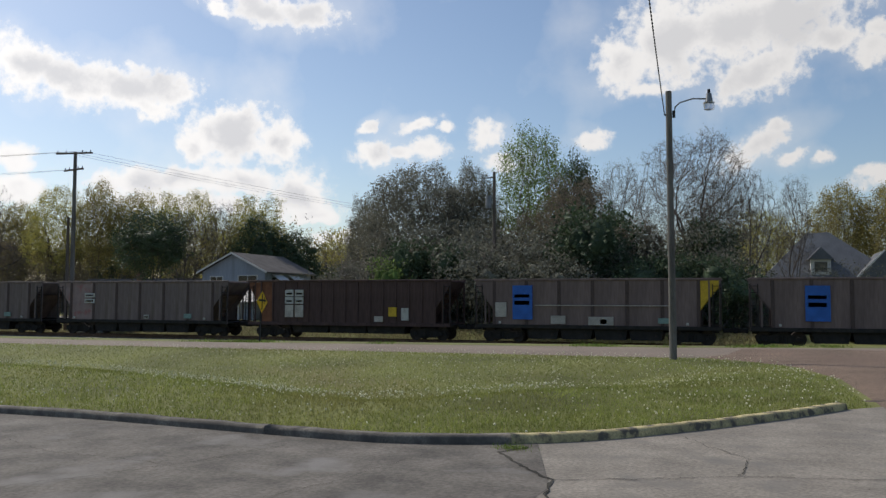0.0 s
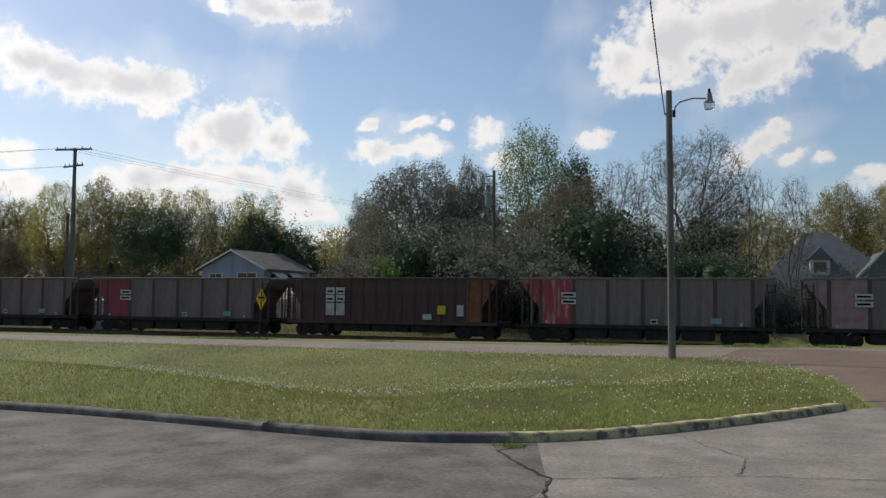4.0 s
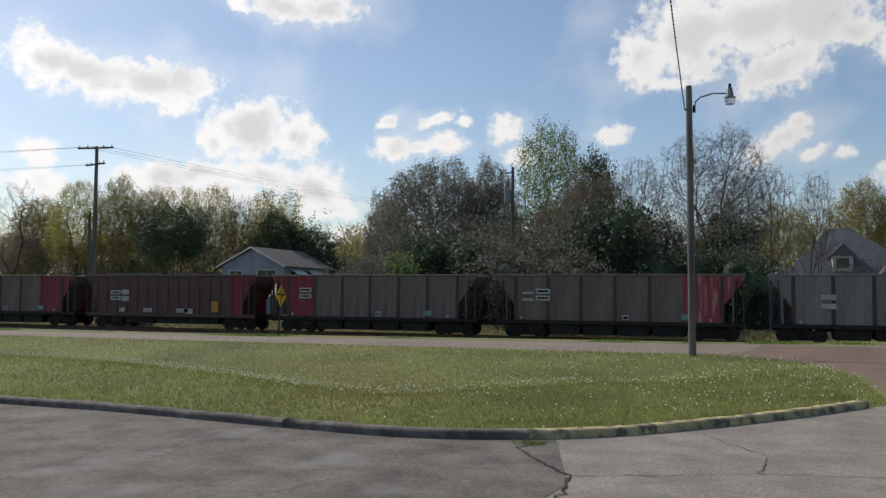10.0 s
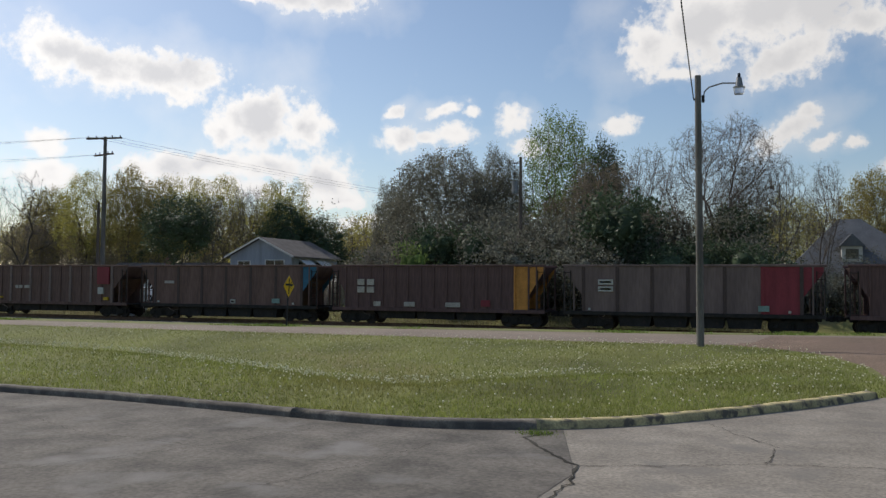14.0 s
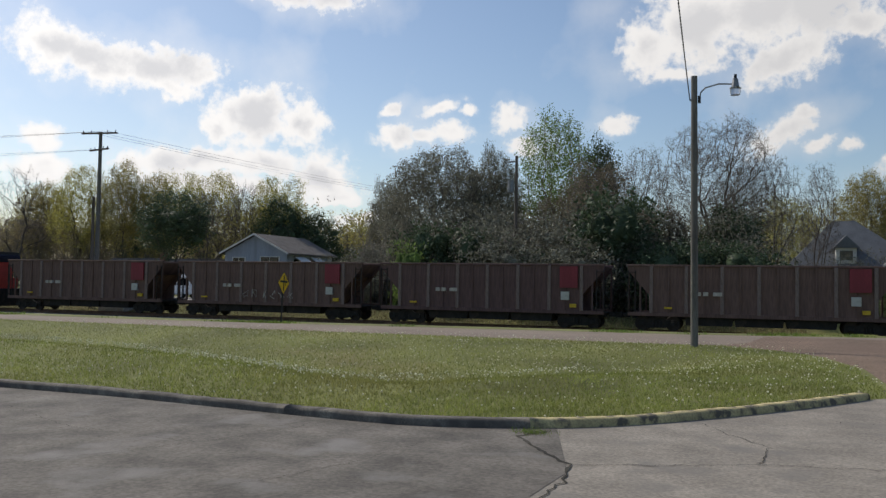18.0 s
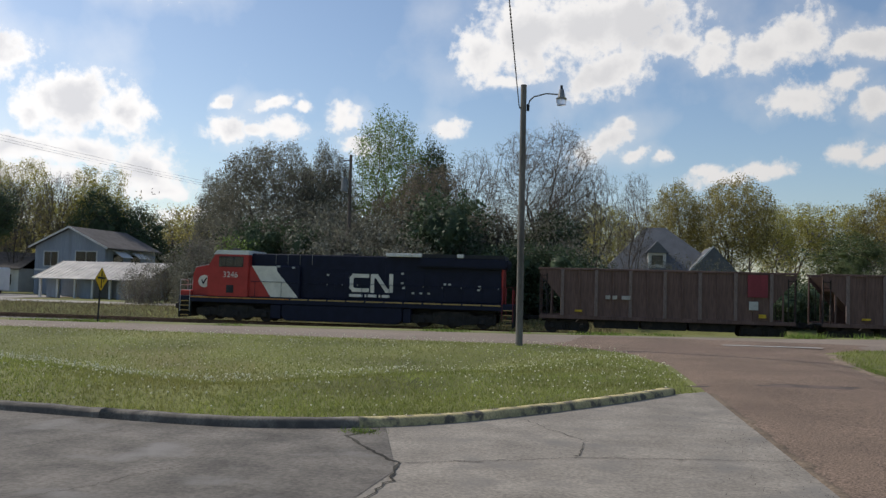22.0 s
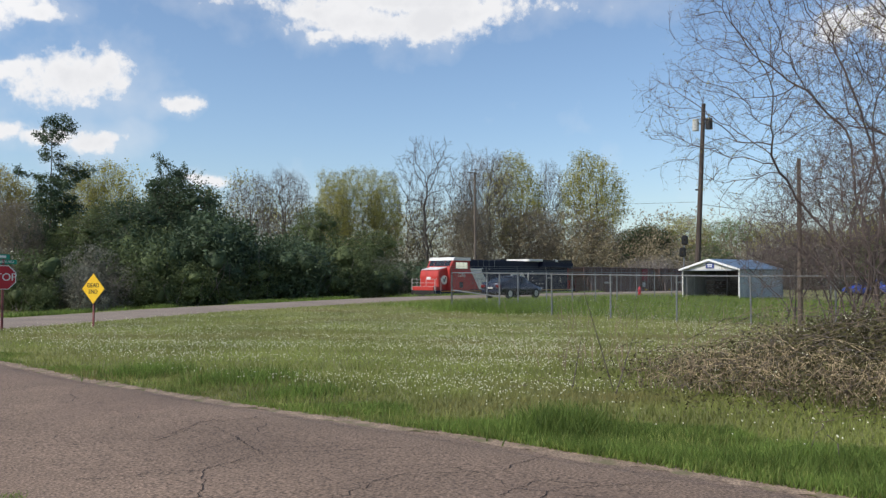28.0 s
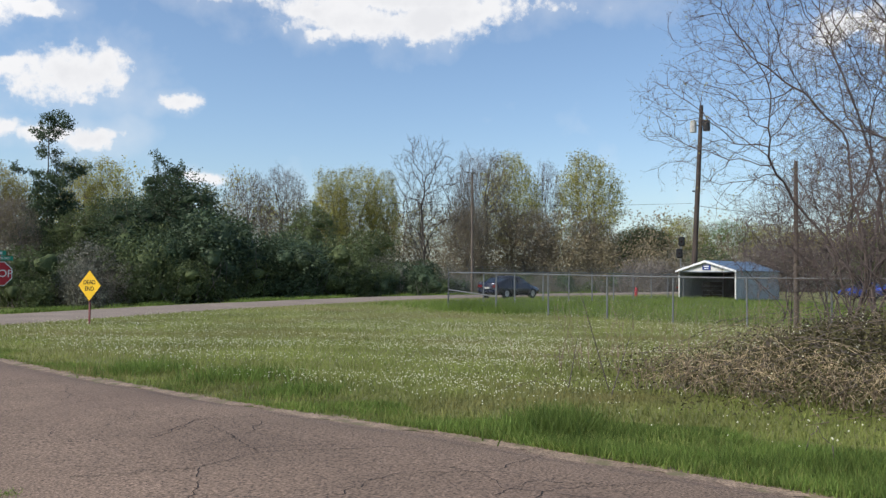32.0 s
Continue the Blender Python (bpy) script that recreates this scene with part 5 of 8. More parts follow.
broad("bare_bold", 25, "leafless old tree with bold dark limbs", None, 0, 0, 18, 4.5, 4.6, 4.0, n=1000, lumps=14, lump=0.36, vase=0.38, twigs=3, twig_len=0.8, bark=BARK_DARK, wander=0.34, tip=0.018, step=0.5, kill=0.75, lift=0.2, limbs=8, spread=(10, 55))
broad("bud", 7, "tree hazed with yellow-green spring buds", LEAF_BUD, 4, 0.09, 17, 4.0, 4.0, 3.6, n=1700, lumps=14, lump=0.38, vase=0.38, twigs=3, twig_len=0.6, jitter=0.25, bark=BARK_GREY, lift=0.25, step=0.5, kill=0.58, limbs=7, spread=(5, 36))
broad("gold", 9, "rounded tree in gold-brown spring bud", LEAF_GOLD, 4, 0.1, 16, 3.4, 4.6, 3.2, n=1900, lumps=15, lump=0.38, vase=0.36, twigs=3, twig_len=0.6, jitter=0.25, bark=BARK_GREY, lift=0.2, step=0.5, kill=0.58, limbs=8, spread=(6, 44))
broad("green", 11, "tall tree with fresh light green leaves", LEAF_GREEN, 3, 0.095, 18, 3.0, 3.9, 2.8, n=1700, lumps=15, lump=0.36, vase=0.26, twigs=3, jitter=0.25, bark=BARK, lift=0.35, kill=0.55, limbs=6, spread=(4, 30))
broad("brown", 13, "leafing tree in reddish-brown bud", LEAF_BROWN, 3, 0.07, 12, 0.3, 4.0, 0.8, n=2400, lumps=24, lump=0.36, vase=0.04, twigs=3, twig_len=0.6, jitter=0.2, bark=BARK_MAUVE, kill=0.46, limbs=9, spread=(8, 62))
broad("magnolia", 17, "dense dark green evergreen tree", LEAF_DARK, 9, 0.115, 12, 0.6, 4.0, 1.6, n=1100, twigs=3, twig_len=0.7, jitter=0.3, core=0.45, spray=1, kill=0.7)
broad("magnolia_high", 27, "dark evergreen tree with a raised crown on bare stems", LEAF_DARK, 9, 0.115, 12.6, 4.6, 4.1, 3.4, n=900, twigs=3, twig_len=0.7, jitter=0.3, core=0.42, spray=1, kill=0.7, bark=BARK_DARK)
broad("midgreen", 19, "dense mid-green tree thick with leaves", LEAF_MID, 9, 0.105, 12, 0.6, 4.0, 1.6, n=1100, twigs=3, twig_len=0.7, jitter=0.3, core=0.42, spray=1, kill=0.7)


def cedar(key, seed, h, label, masses, trunk):
    """A ragged conifer: a straight stem with short limbs that carry clumps of needles."""
    segs, tips = colonise(seed, lobes(seed, 1300, masses), trunk, 0.4, 0.5, 0.1, 0.3, 3, 0.4, 0.012, limbs=0, spray=2)
    species(key, "conifer", label, segs, tips, LEAF_DARK, 7, 0.095, 0.16, BARK_DARK, seed, 1.3, height=h)


cedar("cedar_tall", 21, 17.5, "tall ragged dark conifer standing over the hedge", [(0.9, 0, 16.9, 1.5, 0.6), (-0.2, 0.2, 15.6, 1.3, 1.1), (0.1, -0.2, 13.4, 1.0, 1.1), (-2.5, 0, 11.6, 0.8, 0.8), (2.5, 0.3, 12.2, 1.3, 0.9), (0, 0, 10.6, 1.7, 1.4), (0.3, -0.3, 8.0, 2.3, 1.8), (-0.5, 0.4, 5.4, 3.0, 1.8), (0.6, 0, 3.0, 3.2, 1.8)], 15.5)
cedar("cedar", 22, 12, "dark pointed evergreen over the shrubs", [(-0.8, 0, 11.4, 0.8, 0.9), (1.4, 0.2, 10.6, 1.2, 0.7), (-0.4, 0.4, 9.6, 1.5, 0.9), (2.0, 0, 8.8, 1.2, 0.8), (0, -0.3, 7.6, 2.4, 1.2), (0.5, 0, 5.6, 3.0, 1.6), (-0.6, 0.3, 3.4, 3.4, 1.7), (0.4, 0, 1.8, 3.4, 1.2)], 10.6)


def shrub_mesh(key, seed, w, h, leaf, n, size, label, stems=14, name="shrub", core=0.7, twigs=0):
    """A thicket: bent stems from the ground and lumps of leaves with an uneven outline."""
    rng = random.Random(seed)
    segs, cs = [], []
    lumps = [(rng.uniform(-w, w) * 0.75, rng.uniform(-0.8, 0.8), 0, rng.uniform(0.26, 0.36) * h) for _ in range(9)]
    lumps = [(x, y, max(r * 0.8, min(h - r, rng.uniform(0.2, 0.75) * h)), r) for x, y, _, r in lumps]
    for _ in range(stems):
        x, y = rng.uniform(-w, w) * 0.8, rng.uniform(-1, 1)
        p = Vector((x, y, 0))
        for j in range(4):
            q = p + Vector((rng.gauss(0, 0.25), rng.gauss(0, 0.2), h * rng.uniform(0.12, 0.19)))
            segs.append((p, q, 0.045 - 0.009 * j, 0.036 - 0.009 * j, 5))
            for _ in range(twigs if j else 0):
                e = q + Vector((rng.gauss(0, 0.45), rng.gauss(0, 0.45), rng.gauss(0.35, 0.35)))
                segs.append((p.lerp(q, rng.random()), e, 0.012, 0, 9))
            p = q
    for i in range(n):
        x, y, z, r = rng.choice(lumps)
        d = Vector((rng.gauss(0, 1), rng.gauss(0, 1), rng.gauss(0, 1))).normalized() * r * rng.uniform(0.86, 1.1)
        if z + d.z > 0.05:
            cs.append(((x + d.x * 1.3, y + d.y, z + d.z), 3))
    for i in range(n // 3):
        cs.append(((rng.uniform(-w, w), rng.uniform(-1.2, 1.2), rng.uniform(0.1, h * 0.5)), 3))
    tr = branch_mesh("stems", segs, BARK_MAUVE)
    cr = leaf_mesh("foliage", [c for c, _ in cs], size, leaf, seed, 8, 0.16, cores=[(x, y, z, r * core, r * core) for x, y, z, r in lumps] if core else ())
    SPECIES[key] = (name, label, tr, cr, h, w)


shrub_mesh("shrub_dark", 31, 2.6, 4.4, LEAF_DARK, 760, 0.095, "dense dark evergreen thicket beside the tracks", core=0.5)
shrub_mesh("shrub_mid", 32, 2.8, 4.0, LEAF_MID, 760, 0.09, "dense green thicket beside the tracks", core=0.46)
shrub_mesh("shrub_olive", 33, 2.8, 4.6, LEAF_OLIVE, 560, 0.07, "olive-brown thicket of leafing stems", stems=30, core=0, twigs=5)
LEAF_DULL = surface("leaf_dull_green", (0.19, 0.19, 0.145), 0.65, spec=0.15, vary=0.35, grain=0.15, scale=0.5, fine=2, bump=0, island=0.4, trans=0.25)
shrub_mesh("shrub_leafy", 36, 2.8, 4.4, LEAF_DULL, 1300, 0.085, "dense dull grey-green thicket with a dark inside", stems=24, core=0.3, twigs=4)
shrub_mesh("shrub_grey", 34, 2.8, 4.2, LEAF_GREY, 560, 0.055, "grey-brown thicket of bare stems and dry leaves", stems=60, core=0, twigs=9)
shrub_mesh("shrub_green", 35, 1.6, 4.2, LEAF_GREEN, 260, 0.1, "bright green young evergreen shrub", core=0.5)


def plant(key, x, y, scale=1.0, turn=0.0, wide=1.0, z=None):
    name, label, trunk, crown, *_ = SPECIES[key]
    zz = float(height(x, y)) - 0.05 if z is None else z
    t = thing(name, label, "tree" if name in ("tree", "conifer") else "shrub", "trees behind the tracks" if name != "shrub" else "hedge behind the tracks", m=pose(x, y, zz, 0, 0, turn))
    is_tree = name != "shrub"
    a = part("trunk" if is_tree else "stem_clump", trunk, None, t)
    a.scale = (scale * wide, scale * wide, scale)
    if not is_tree:
        tagged(a, kind="stuff")
    if crown:
        b = part("crown" if is_tree else "foliage", crown, None, t)
        b.scale = (scale * wide, scale * wide, scale)
    return t


# the large trees, one by one: kind, x, y, height, half its width, turn
LEFT_TREES = (
    ("bare_bold", -97.2, 92, 17.9, 4.3, 20), ("bare", -111.3, 95, 17.8, 4.0, 70), ("bud", -121.2, 96, 18.2, 3.7, 0), ("bud", -90.8, 97, 18.3, 4.1, 0), ("gold", -85.1, 99, 19.3, 3.2, 80),
    ("gold", -80.4, 100, 17.4, 3.3, 10), ("bud", -76.1, 101, 17.5, 3.3, 50), ("bud", -71.5, 103, 17.5, 3.5, 170), ("magnolia_high", -66.2, 86, 12.7, 4.1, 30), ("bare", -64.2, 98, 15.9, 2.6, 90),
    ("bud", -60.9, 101, 16.3, 4.0, 230), ("magnolia", -58.6, 98, 13.2, 3.2, 120), ("magnolia", -55.0, 101, 11.3, 3.6, 200), ("bud", -64.2, 130, 11.8, 2.8, 0), ("bud", -58.5, 128, 12.0, 3.1, 60),
    ("gold", -105.1, 104, 17.2, 4.4, 20), ("brown", -101.5, 98, 11.0, 4.5, 40), ("bare", -67.0, 94, 14.1, 2.8, 300), 
    ("brown", -91.0, 99, 10.0, 4.2, 170), ("magnolia", -92.0, 112, 10.5, 5.0, 0), ("brown", -60.0, 106, 10.0, 4.6, 10),
)
MID_TREES = (
    ("oak", -28.0, 76, 15.4, 5.8, 0), ("oak", -24.1, 80, 15.8, 3.1, 140), ("oak", -35.9, 82, 13.2, 2.4, 70), ("green", -18.2, 82, 19.1, 4.0, 0), ("magnolia", -14.5, 84, 16.8, 2.3, 0),
    ("brown", -12.7, 75, 13.2, 3.7, 60), ("brown", -16.5, 77, 10.7, 3.4, 160), ("bare_b", -8.8, 76, 14.8, 2.7, 30), ("bare", -2.7, 72, 16.5, 4.8, 0), ("bare_b", 1.7, 80, 13.8, 2.2, 160),
    ("bare_b", 5.2, 82, 13.5, 2.0, 210), ("bare", -1.1, 78, 14.0, 2.1, 70), ("brown", -8.8, 71, 8.9, 3.2, 200), ("magnolia", -1.8, 70, 8.7, 2.8, 90), ("oak", -19.9, 71, 8.5, 2.8, 30),
    ("brown", -25.6, 70, 7.5, 2.9, 250), ("brown", -14.0, 69, 6.7, 2.4, 90), ("bare_b", -2.4, 74, 11.4, 1.9, 0), ("gold", 12.3, 112, 16.4, 3.7, 60), ("gold", 18.8, 110, 16.6, 5.2, 0),
    ("bud", 24.7, 114, 12.9, 2.8, 130), ("bud", 3.8, 113, 13.5, 3.7, 70),
)
RIGHT_TREES = (
    ("bud", 29.0, 120, 14.2, 4.0, 10), ("bud", 35.3, 122, 14.2, 3.6, 0), ("gold", 41.1, 120, 16.6, 5.3, 40), ("cedar_tall", 34.5, 85, 17.6, 3.4, 0), ("bud", 52.0, 118, 18.0, 2.6, 0),
    ("bud", 56.1, 117, 18.2, 3.4, 70), ("midgreen", 22.7, 76, 7.2, 3.1, 40), ("brown", 28.5, 78, 8.6, 2.5, 0), ("midgreen", 34.5, 77, 7.6, 2.9, 0), ("cedar", 41.4, 75, 13.2, 3.1, 0),
    ("magnolia", 36.9, 73, 8.8, 3.2, 30), ("magnolia", 42.5, 74, 11.5, 4.5, 70), ("magnolia", 45.5, 72, 7.5, 2.7, 170), ("midgreen", 36.7, 78, 9.0, 2.1, 60), ("bare", 70.8, 105, 17.7, 3.6, 0),
    ("bare", 77.8, 106, 18.9, 4.6, 60), ("bud", 88.7, 108, 19.3, 2.9, 20), ("bud", 94.2, 108, 20.3, 4.0, 120), ("bud", 99.5, 107, 20.2, 3.0, 10), ("midgreen", 66.1, 84, 10.6, 3.3, 0),
    ("midgreen", 77.4, 86, 8.1, 4.2, 90), ("bare_bold", 99.3, 97, 25.3, 5.7, 45), ("bare", 113.6, 97, 25.3, 5.9, 0), ("bud", 125.9, 100, 25.3, 5.7, 70), ("bare_b", 133.3, 97, 24.9, 3.5, 0),
    ("bud", 142.8, 94, 26.8, 6.6, 40), ("bare_b", 107.7, 95, 19.9, 2.9, 130), ("brown", 104.3, 92, 13.8, 4.6, 0), ("brown", 118.9, 91, 13.8, 5.4, 90), ("bare_b", 106.7, 104, 17.5, 4.4, 20),
    ("midgreen", 160.8, 92, 13.2, 6.1, 0), ("brown", 140.9, 92, 13.6, 5.4, 40), 
    ("magnolia", 162, 92, 13, 5.4, 0), ("midgreen", 157, 93, 12, 5, 90), ("bud", 170, 88, 15.5, 6, 0), ("green", 174, 80, 14.6, 6, 60), ("midgreen", 166, 84, 9, 5, 30), ("bud", 178, 72, 14, 6.5, 0), ("gold", 184, 66, 13.5, 6.5, 120), ("bud", 188, 57, 13.5, 7, 10), ("gold", 190, 48, 13, 7, 60), ("bud", 194, 38, 13, 7, 0), ("gold", 198, 29, 13, 7, 200), ("bud", 200, 20, 13, 7, 70),
)
for group in (LEFT_TREES, MID_TREES, RIGHT_TREES):
    for key, x, y, tall, half, turn in group:
        k = tall / SPECIES[key][4]
        plant(key, x, y, k, turn, half / (SPECIES[key][5] * k))

# thickets along the far side of the tracks
rng = random.Random(12)
x = -34.0
while x < 112:
    for row, y in enumerate((63.5, 67.5)):
        if x < -26:
            kind = rng.choice(("shrub_grey", "shrub_olive", "shrub_leafy"))
        elif x < 6:
            kind = rng.choice(("shrub_leafy", "shrub_dark", "shrub_leafy", "shrub_olive"))
        elif x < 32:
            kind = rng.choice(("shrub_dark", "shrub_leafy", "shrub_mid", "shrub_dark", "shrub_olive")) if row == 0 else rng.choice(("shrub_olive", "shrub_leafy", "shrub_mid"))
        elif x < 60:
            kind = rng.choice(("shrub_dark", "shrub_mid", "shrub_dark", "shrub_mid", "shrub_dark"))
        else:
            kind = rng.choice(("shrub_mid", "shrub_olive", "shrub_dark"))
        s = rng.uniform(0.9, 1.3) * (1.35 if row else 1.0) * (1.0 if x > -30 else 0.7) * (1.05 if 32 < x < 62 else 1.0) * (0.68 if 1.5 < x < 32 else 1.0) * (1.22 if -24 < x < -8 else 1.0) * float(np.interp(x, [50, 66, 112], [1.0, 0.55, 0.45]))
        plant(kind, x + rng.uniform(-0.8, 0.8), y + rng.uniform(-0.7, 0.7), s, rng.uniform(0, 360), rng.uniform(0.9, 1.2))
    x += 3.6
for i in range(7):
    plant(("shrub_grey", "shrub_olive", "shrub_leafy")[i % 3], -30 + i * 4.4 + rng.uniform(-1, 1), 72 + rng.uniform(-1, 1.5), rng.uniform(1.6, 2.0), rng.uniform(0, 360), 0.9)
for i in range(13):
    plant(("shrub_olive", "shrub_grey", "shrub_mid")[i % 3], -108 + i * 5.2 + rng.uniform(-1, 1), 112 + rng.uniform(-2, 2), rng.uniform(1.5, 2.0), rng.uniform(0, 360), 1.0)
plant("shrub_green", -25.3, 61.0, 1.25, 0, 0.6)
rng = random.Random(31)
for i in range(13):
    a, d = radians(61 + i * 2.2 + rng.uniform(-0.5, 0.5)), rng.uniform(116, 126)
    plant(("shrub_grey", "shrub_olive", "shrub_mid", "shrub_grey")[i % 4], d * math.sin(a), d * math.cos(a), rng.uniform(1.5, 2.0), rng.uniform(0, 360), 1.1)

# ---- street furniture and poles ----
SIGN_RED = surface("sign_red", (0.42, 0.02, 0.035), 0.45, vary=0.1, grain=0.05)
SIGN_YELLOW = surface("sign_yellow", (0.75, 0.46, 0.02), 0.45, vary=0.08, grain=0.05)
SIGN_GREEN = surface("sign_green", (0.01, 0.24, 0.16), 0.45, vary=0.08, grain=0.05)
SIGN_BLACK = surface("sign_black", (0.015, 0.015, 0.015), 0.5)
SIGN_WHITE = surface("sign_white", (0.75, 0.75, 0.75), 0.45, vary=0.04, grain=0.03)
POST_RED = surface("sign_post", (0.22, 0.07, 0.07), 0.6, vary=0.3, spots=(6, 0.5, 0.7, (0.12, 0.1, 0.09)))


def zg(x, y):
    return float(height(x, y)) - 0.03


def disc(n, r, y0, y1, z, turn=0.0):
    return prism([(math.cos(turn + 6.28318 * i / n) * r, z + math.sin(turn + 6.28318 * i / n) * r) for i in range(n)], y0, y1)


def lamp_pole(x, y):
    z = zg(x, y)
    t = thing("street_lamp", "grey wooden street lamp pole with a bracket arm", "street lamp", m=pose(x, y, z))
    part("pole", rod((0, 0, -0.2), (-0.04, 0, 7.62), 0.105, 0.085, 14), POLE_GREY, t, smooth=False)
    part("arm", tube([(0.1, 0, 6.95), (0.14, 0, 7.15), (0.26, 0, 7.27), (0.62, 0, 7.36), (1.0, 0, 7.33)], 0.022, 8), GALV, t)
    part("bracket", box(0.06, 0.14, -0.05, 0.05, 6.85, 7.05, bevel=0.01), DARKMETAL, t)
    head = part("lamp_head", rod((1.06, 0, 7.22), (1.06, 0, 7.48), 0.11, 0.07, 12), GALV, t)
    part("photo_cell", rod((1.06, 0, 7.48), (1.06, 0, 7.6), 0.045, 0.04, 10), DARKMETAL, head)
    part("diffuser", rod((1.06, 0, 7.02), (1.06, 0, 7.22), 0.13, 0.16, 14), glass("lamp_glass", (0.8, 0.82, 0.85), 0.3), head)
    part("insulator", rod((-0.16, 0, 6.95), (-0.1, 0, 6.95), 0.03), DARKMETAL, t)
    return t


lamp_pole(-1.6, 24.95)


def cable(name, label, points, r=0.012, sag=0.0, twist=False):
    bm = bmesh.new()
    pts = []
    for a, b in zip(points, points[1:]):
        a, b = Vector(a), Vector(b)
        for i in range(15):
            t = i / 14
            p = a.lerp(b, t)
            p.z -= sag * 4 * t * (1 - t)
            if not pts or (pts[-1] - p).length > 1e-3:
                pts.append(p)
        if twist:
            n = int((b - a).length / 0.22)
            for i in range(n):
                t = i / n
                p = a.lerp(b, t)
                p.z -= sag * 4 * t * (1 - t)
                d = (b - a).normalized() * 0.05
                rod(p - d, p + d, r * 2.1, r * 1.2, 5, bm)
    tube(pts, r, 4, bm)
    ob = part(name, bm, DARKMETAL)
    return tagged(ob, label, "cable")


cable("power_cable", "black twisted service cable running from the lamp pole", [(-1.76, 24.95, 6.95), (0.0, -12, 7.9)], 0.009, 0.5, True)


def stop_sign(x, y):
    z = zg(x, y)
    t = thing("stop_sign", "red octagonal stop sign with green street name blades", "road sign", m=pose(x, y, z, 0, 0, -4))
    part("post", box(-0.035, 0.035, -0.02, 0.02, -0.2, 2.25), POST_RED, t)
    f = part("plate", disc(8, 0.41, -0.032, -0.026, 1.66, math.pi / 8), SIGN_WHITE, t)
    part("plate_face", disc(8, 0.385, -0.037, -0.031, 1.66, math.pi / 8), SIGN_RED, t)
    lettering("STOP", 0.33, SIGN_WHITE, t, pose(0, -0.04, 1.66, 90, 0, 0))
    a = part("street_name_blade", box(-0.42, 0.42, -0.012, 0.012, 2.08, 2.22), SIGN_GREEN, t)
    a.matrix_basis = pose(0, 0, 0, 0, 0, 8)
    lettering("N RAILROAD", 0.11, SIGN_WHITE, t, pose(0, -0.02, 2.15, 90, 0, 8))
    b = part("street_name_blade", box(-0.26, 0.26, -0.012, 0.012, 2.24, 2.39), SIGN_GREEN, t)
    b.matrix_basis = pose(0, 0, 0, 0, 0, 30)
    part("lettering_bar", box(-0.2, 0.1, -0.016, -0.012, 2.28, 2.35), SIGN_WHITE, t).matrix_basis = pose(0, 0, 0, 0, 0, 30)
    return t


stop_sign(10.15, 28.55)


def diamond_sign(x, y, side, zc, turn, name, label, words=None, cross=False, lean=0):
    z = zg(x, y)
    t = thing(name, label, "road sign", m=pose(x, y, z, 0, lean, turn))
    part("post", box(-0.03, 0.03, -0.02, 0.02, -0.2, zc + side * 0.5), POST_RED if cross is False else DARKMETAL, t)
    r = side * 0.7071
    part("plate", disc(4, r, -0.03, -0.024, zc), SIGN_BLACK, t)
    part("plate_face", disc(4, r - 0.03, -0.035, -0.029, zc), SIGN_YELLOW, t)
    if words:
        for i, w in enumerate(words):
            lettering(w, side * 0.27, SIGN_BLACK, t, pose(0, -0.038, zc + side * (0.14 - 0.28 * i), 90, 0, 0))
    if cross:
        part("symbol", box(-0.035, 0.035, -0.042, -0.036, zc - r * 0.7, zc + r * 0.7), SIGN_BLACK, t)
        part("symbol", box(-r * 0.62, r * 0.62, -0.0425, -0.0365, zc + 0.02, zc + 0.1), SIGN_BLACK, t)
        part("symbol", box(r * 0.3, r * 0.38, -0.043, -0.037, zc - 0.1, zc + 0.2), SIGN_BLACK, t)
    return t


diamond_sign(12.85, 28.05, 0.76, 1.28, -72, "dead_end_sign", "yellow diamond dead end sign on a steel post in the grass", ("DEAD", "END"))
diamond_sign(-18.1, 30.5, 0.66, 1.62, 91, "crossing_sign", "yellow diamond railway side-road sign beside the street", None, True, 3)


def wood_pole(x, y, top, r=0.16, lean=0.0, mat=None, label="tall brown wooden utility pole", z=None, low=None):
    z0 = zg(x, y) if z is None else z
    t = thing("utility_pole", label, "utility pole", m=pose(x, y, z0))
    part("pole", rod((0, 0, -0.3), (lean, -1.9 * lean if lean > 0.2 else 0, top - z0), r, r * 0.65, 10), mat or WOODPOLE, t)
    return t, top - z0


def cross_arm(t, h, half, turn, dx=0.0):
    arm = part("crossarm", box(-half, half, -0.06, 0.06, -0.07, 0.07), WOODPOLE, t)
    arm.matrix_basis = pose(dx, -0.15, h, 0, 0, turn)
    for u in (-half * 0.9, -half * 0.45, half * 0.45, half * 0.9):
        part("insulator", rod((u, 0, 0.05), (u, 0, 0.26), 0.05, 0.03, 8), DARKMETAL, arm)
    return arm


up, hh = wood_pole(-54.2, 60, 14.4, 0.22, 0, POLE_GREY, "tall grey utility pole with two crossarms behind the tracks")
cross_arm(up, hh - 0.15, 1.75, 8)
cross_arm(up, hh - 1.6, 1.35, -14)
wood_pole(-53.3, 58.4, 8.5, 0.17, 0, WOODPOLE, "short brown wooden pole beside the tracks")
wood_pole(-46.2, 57.8, 3.2, 0.12, 0, WOODPOLE, "thin dark post beside the tracks")
p2, h2 = wood_pole(-17.7, 65, 11.7, 0.17, 0, WOODPOLE, "wooden utility pole with a grey transformer in the hedge")
part("transformer", rod((-0.42, -0.1, h2 - 2.9), (-0.42, -0.1, h2 - 1.9), 0.27, 0.27, 12), GALV, p2)
part("bracket", box(-0.6, 0.1, -0.04, 0.04, h2 - 0.5, h2 - 0.42), WOODPOLE, p2)
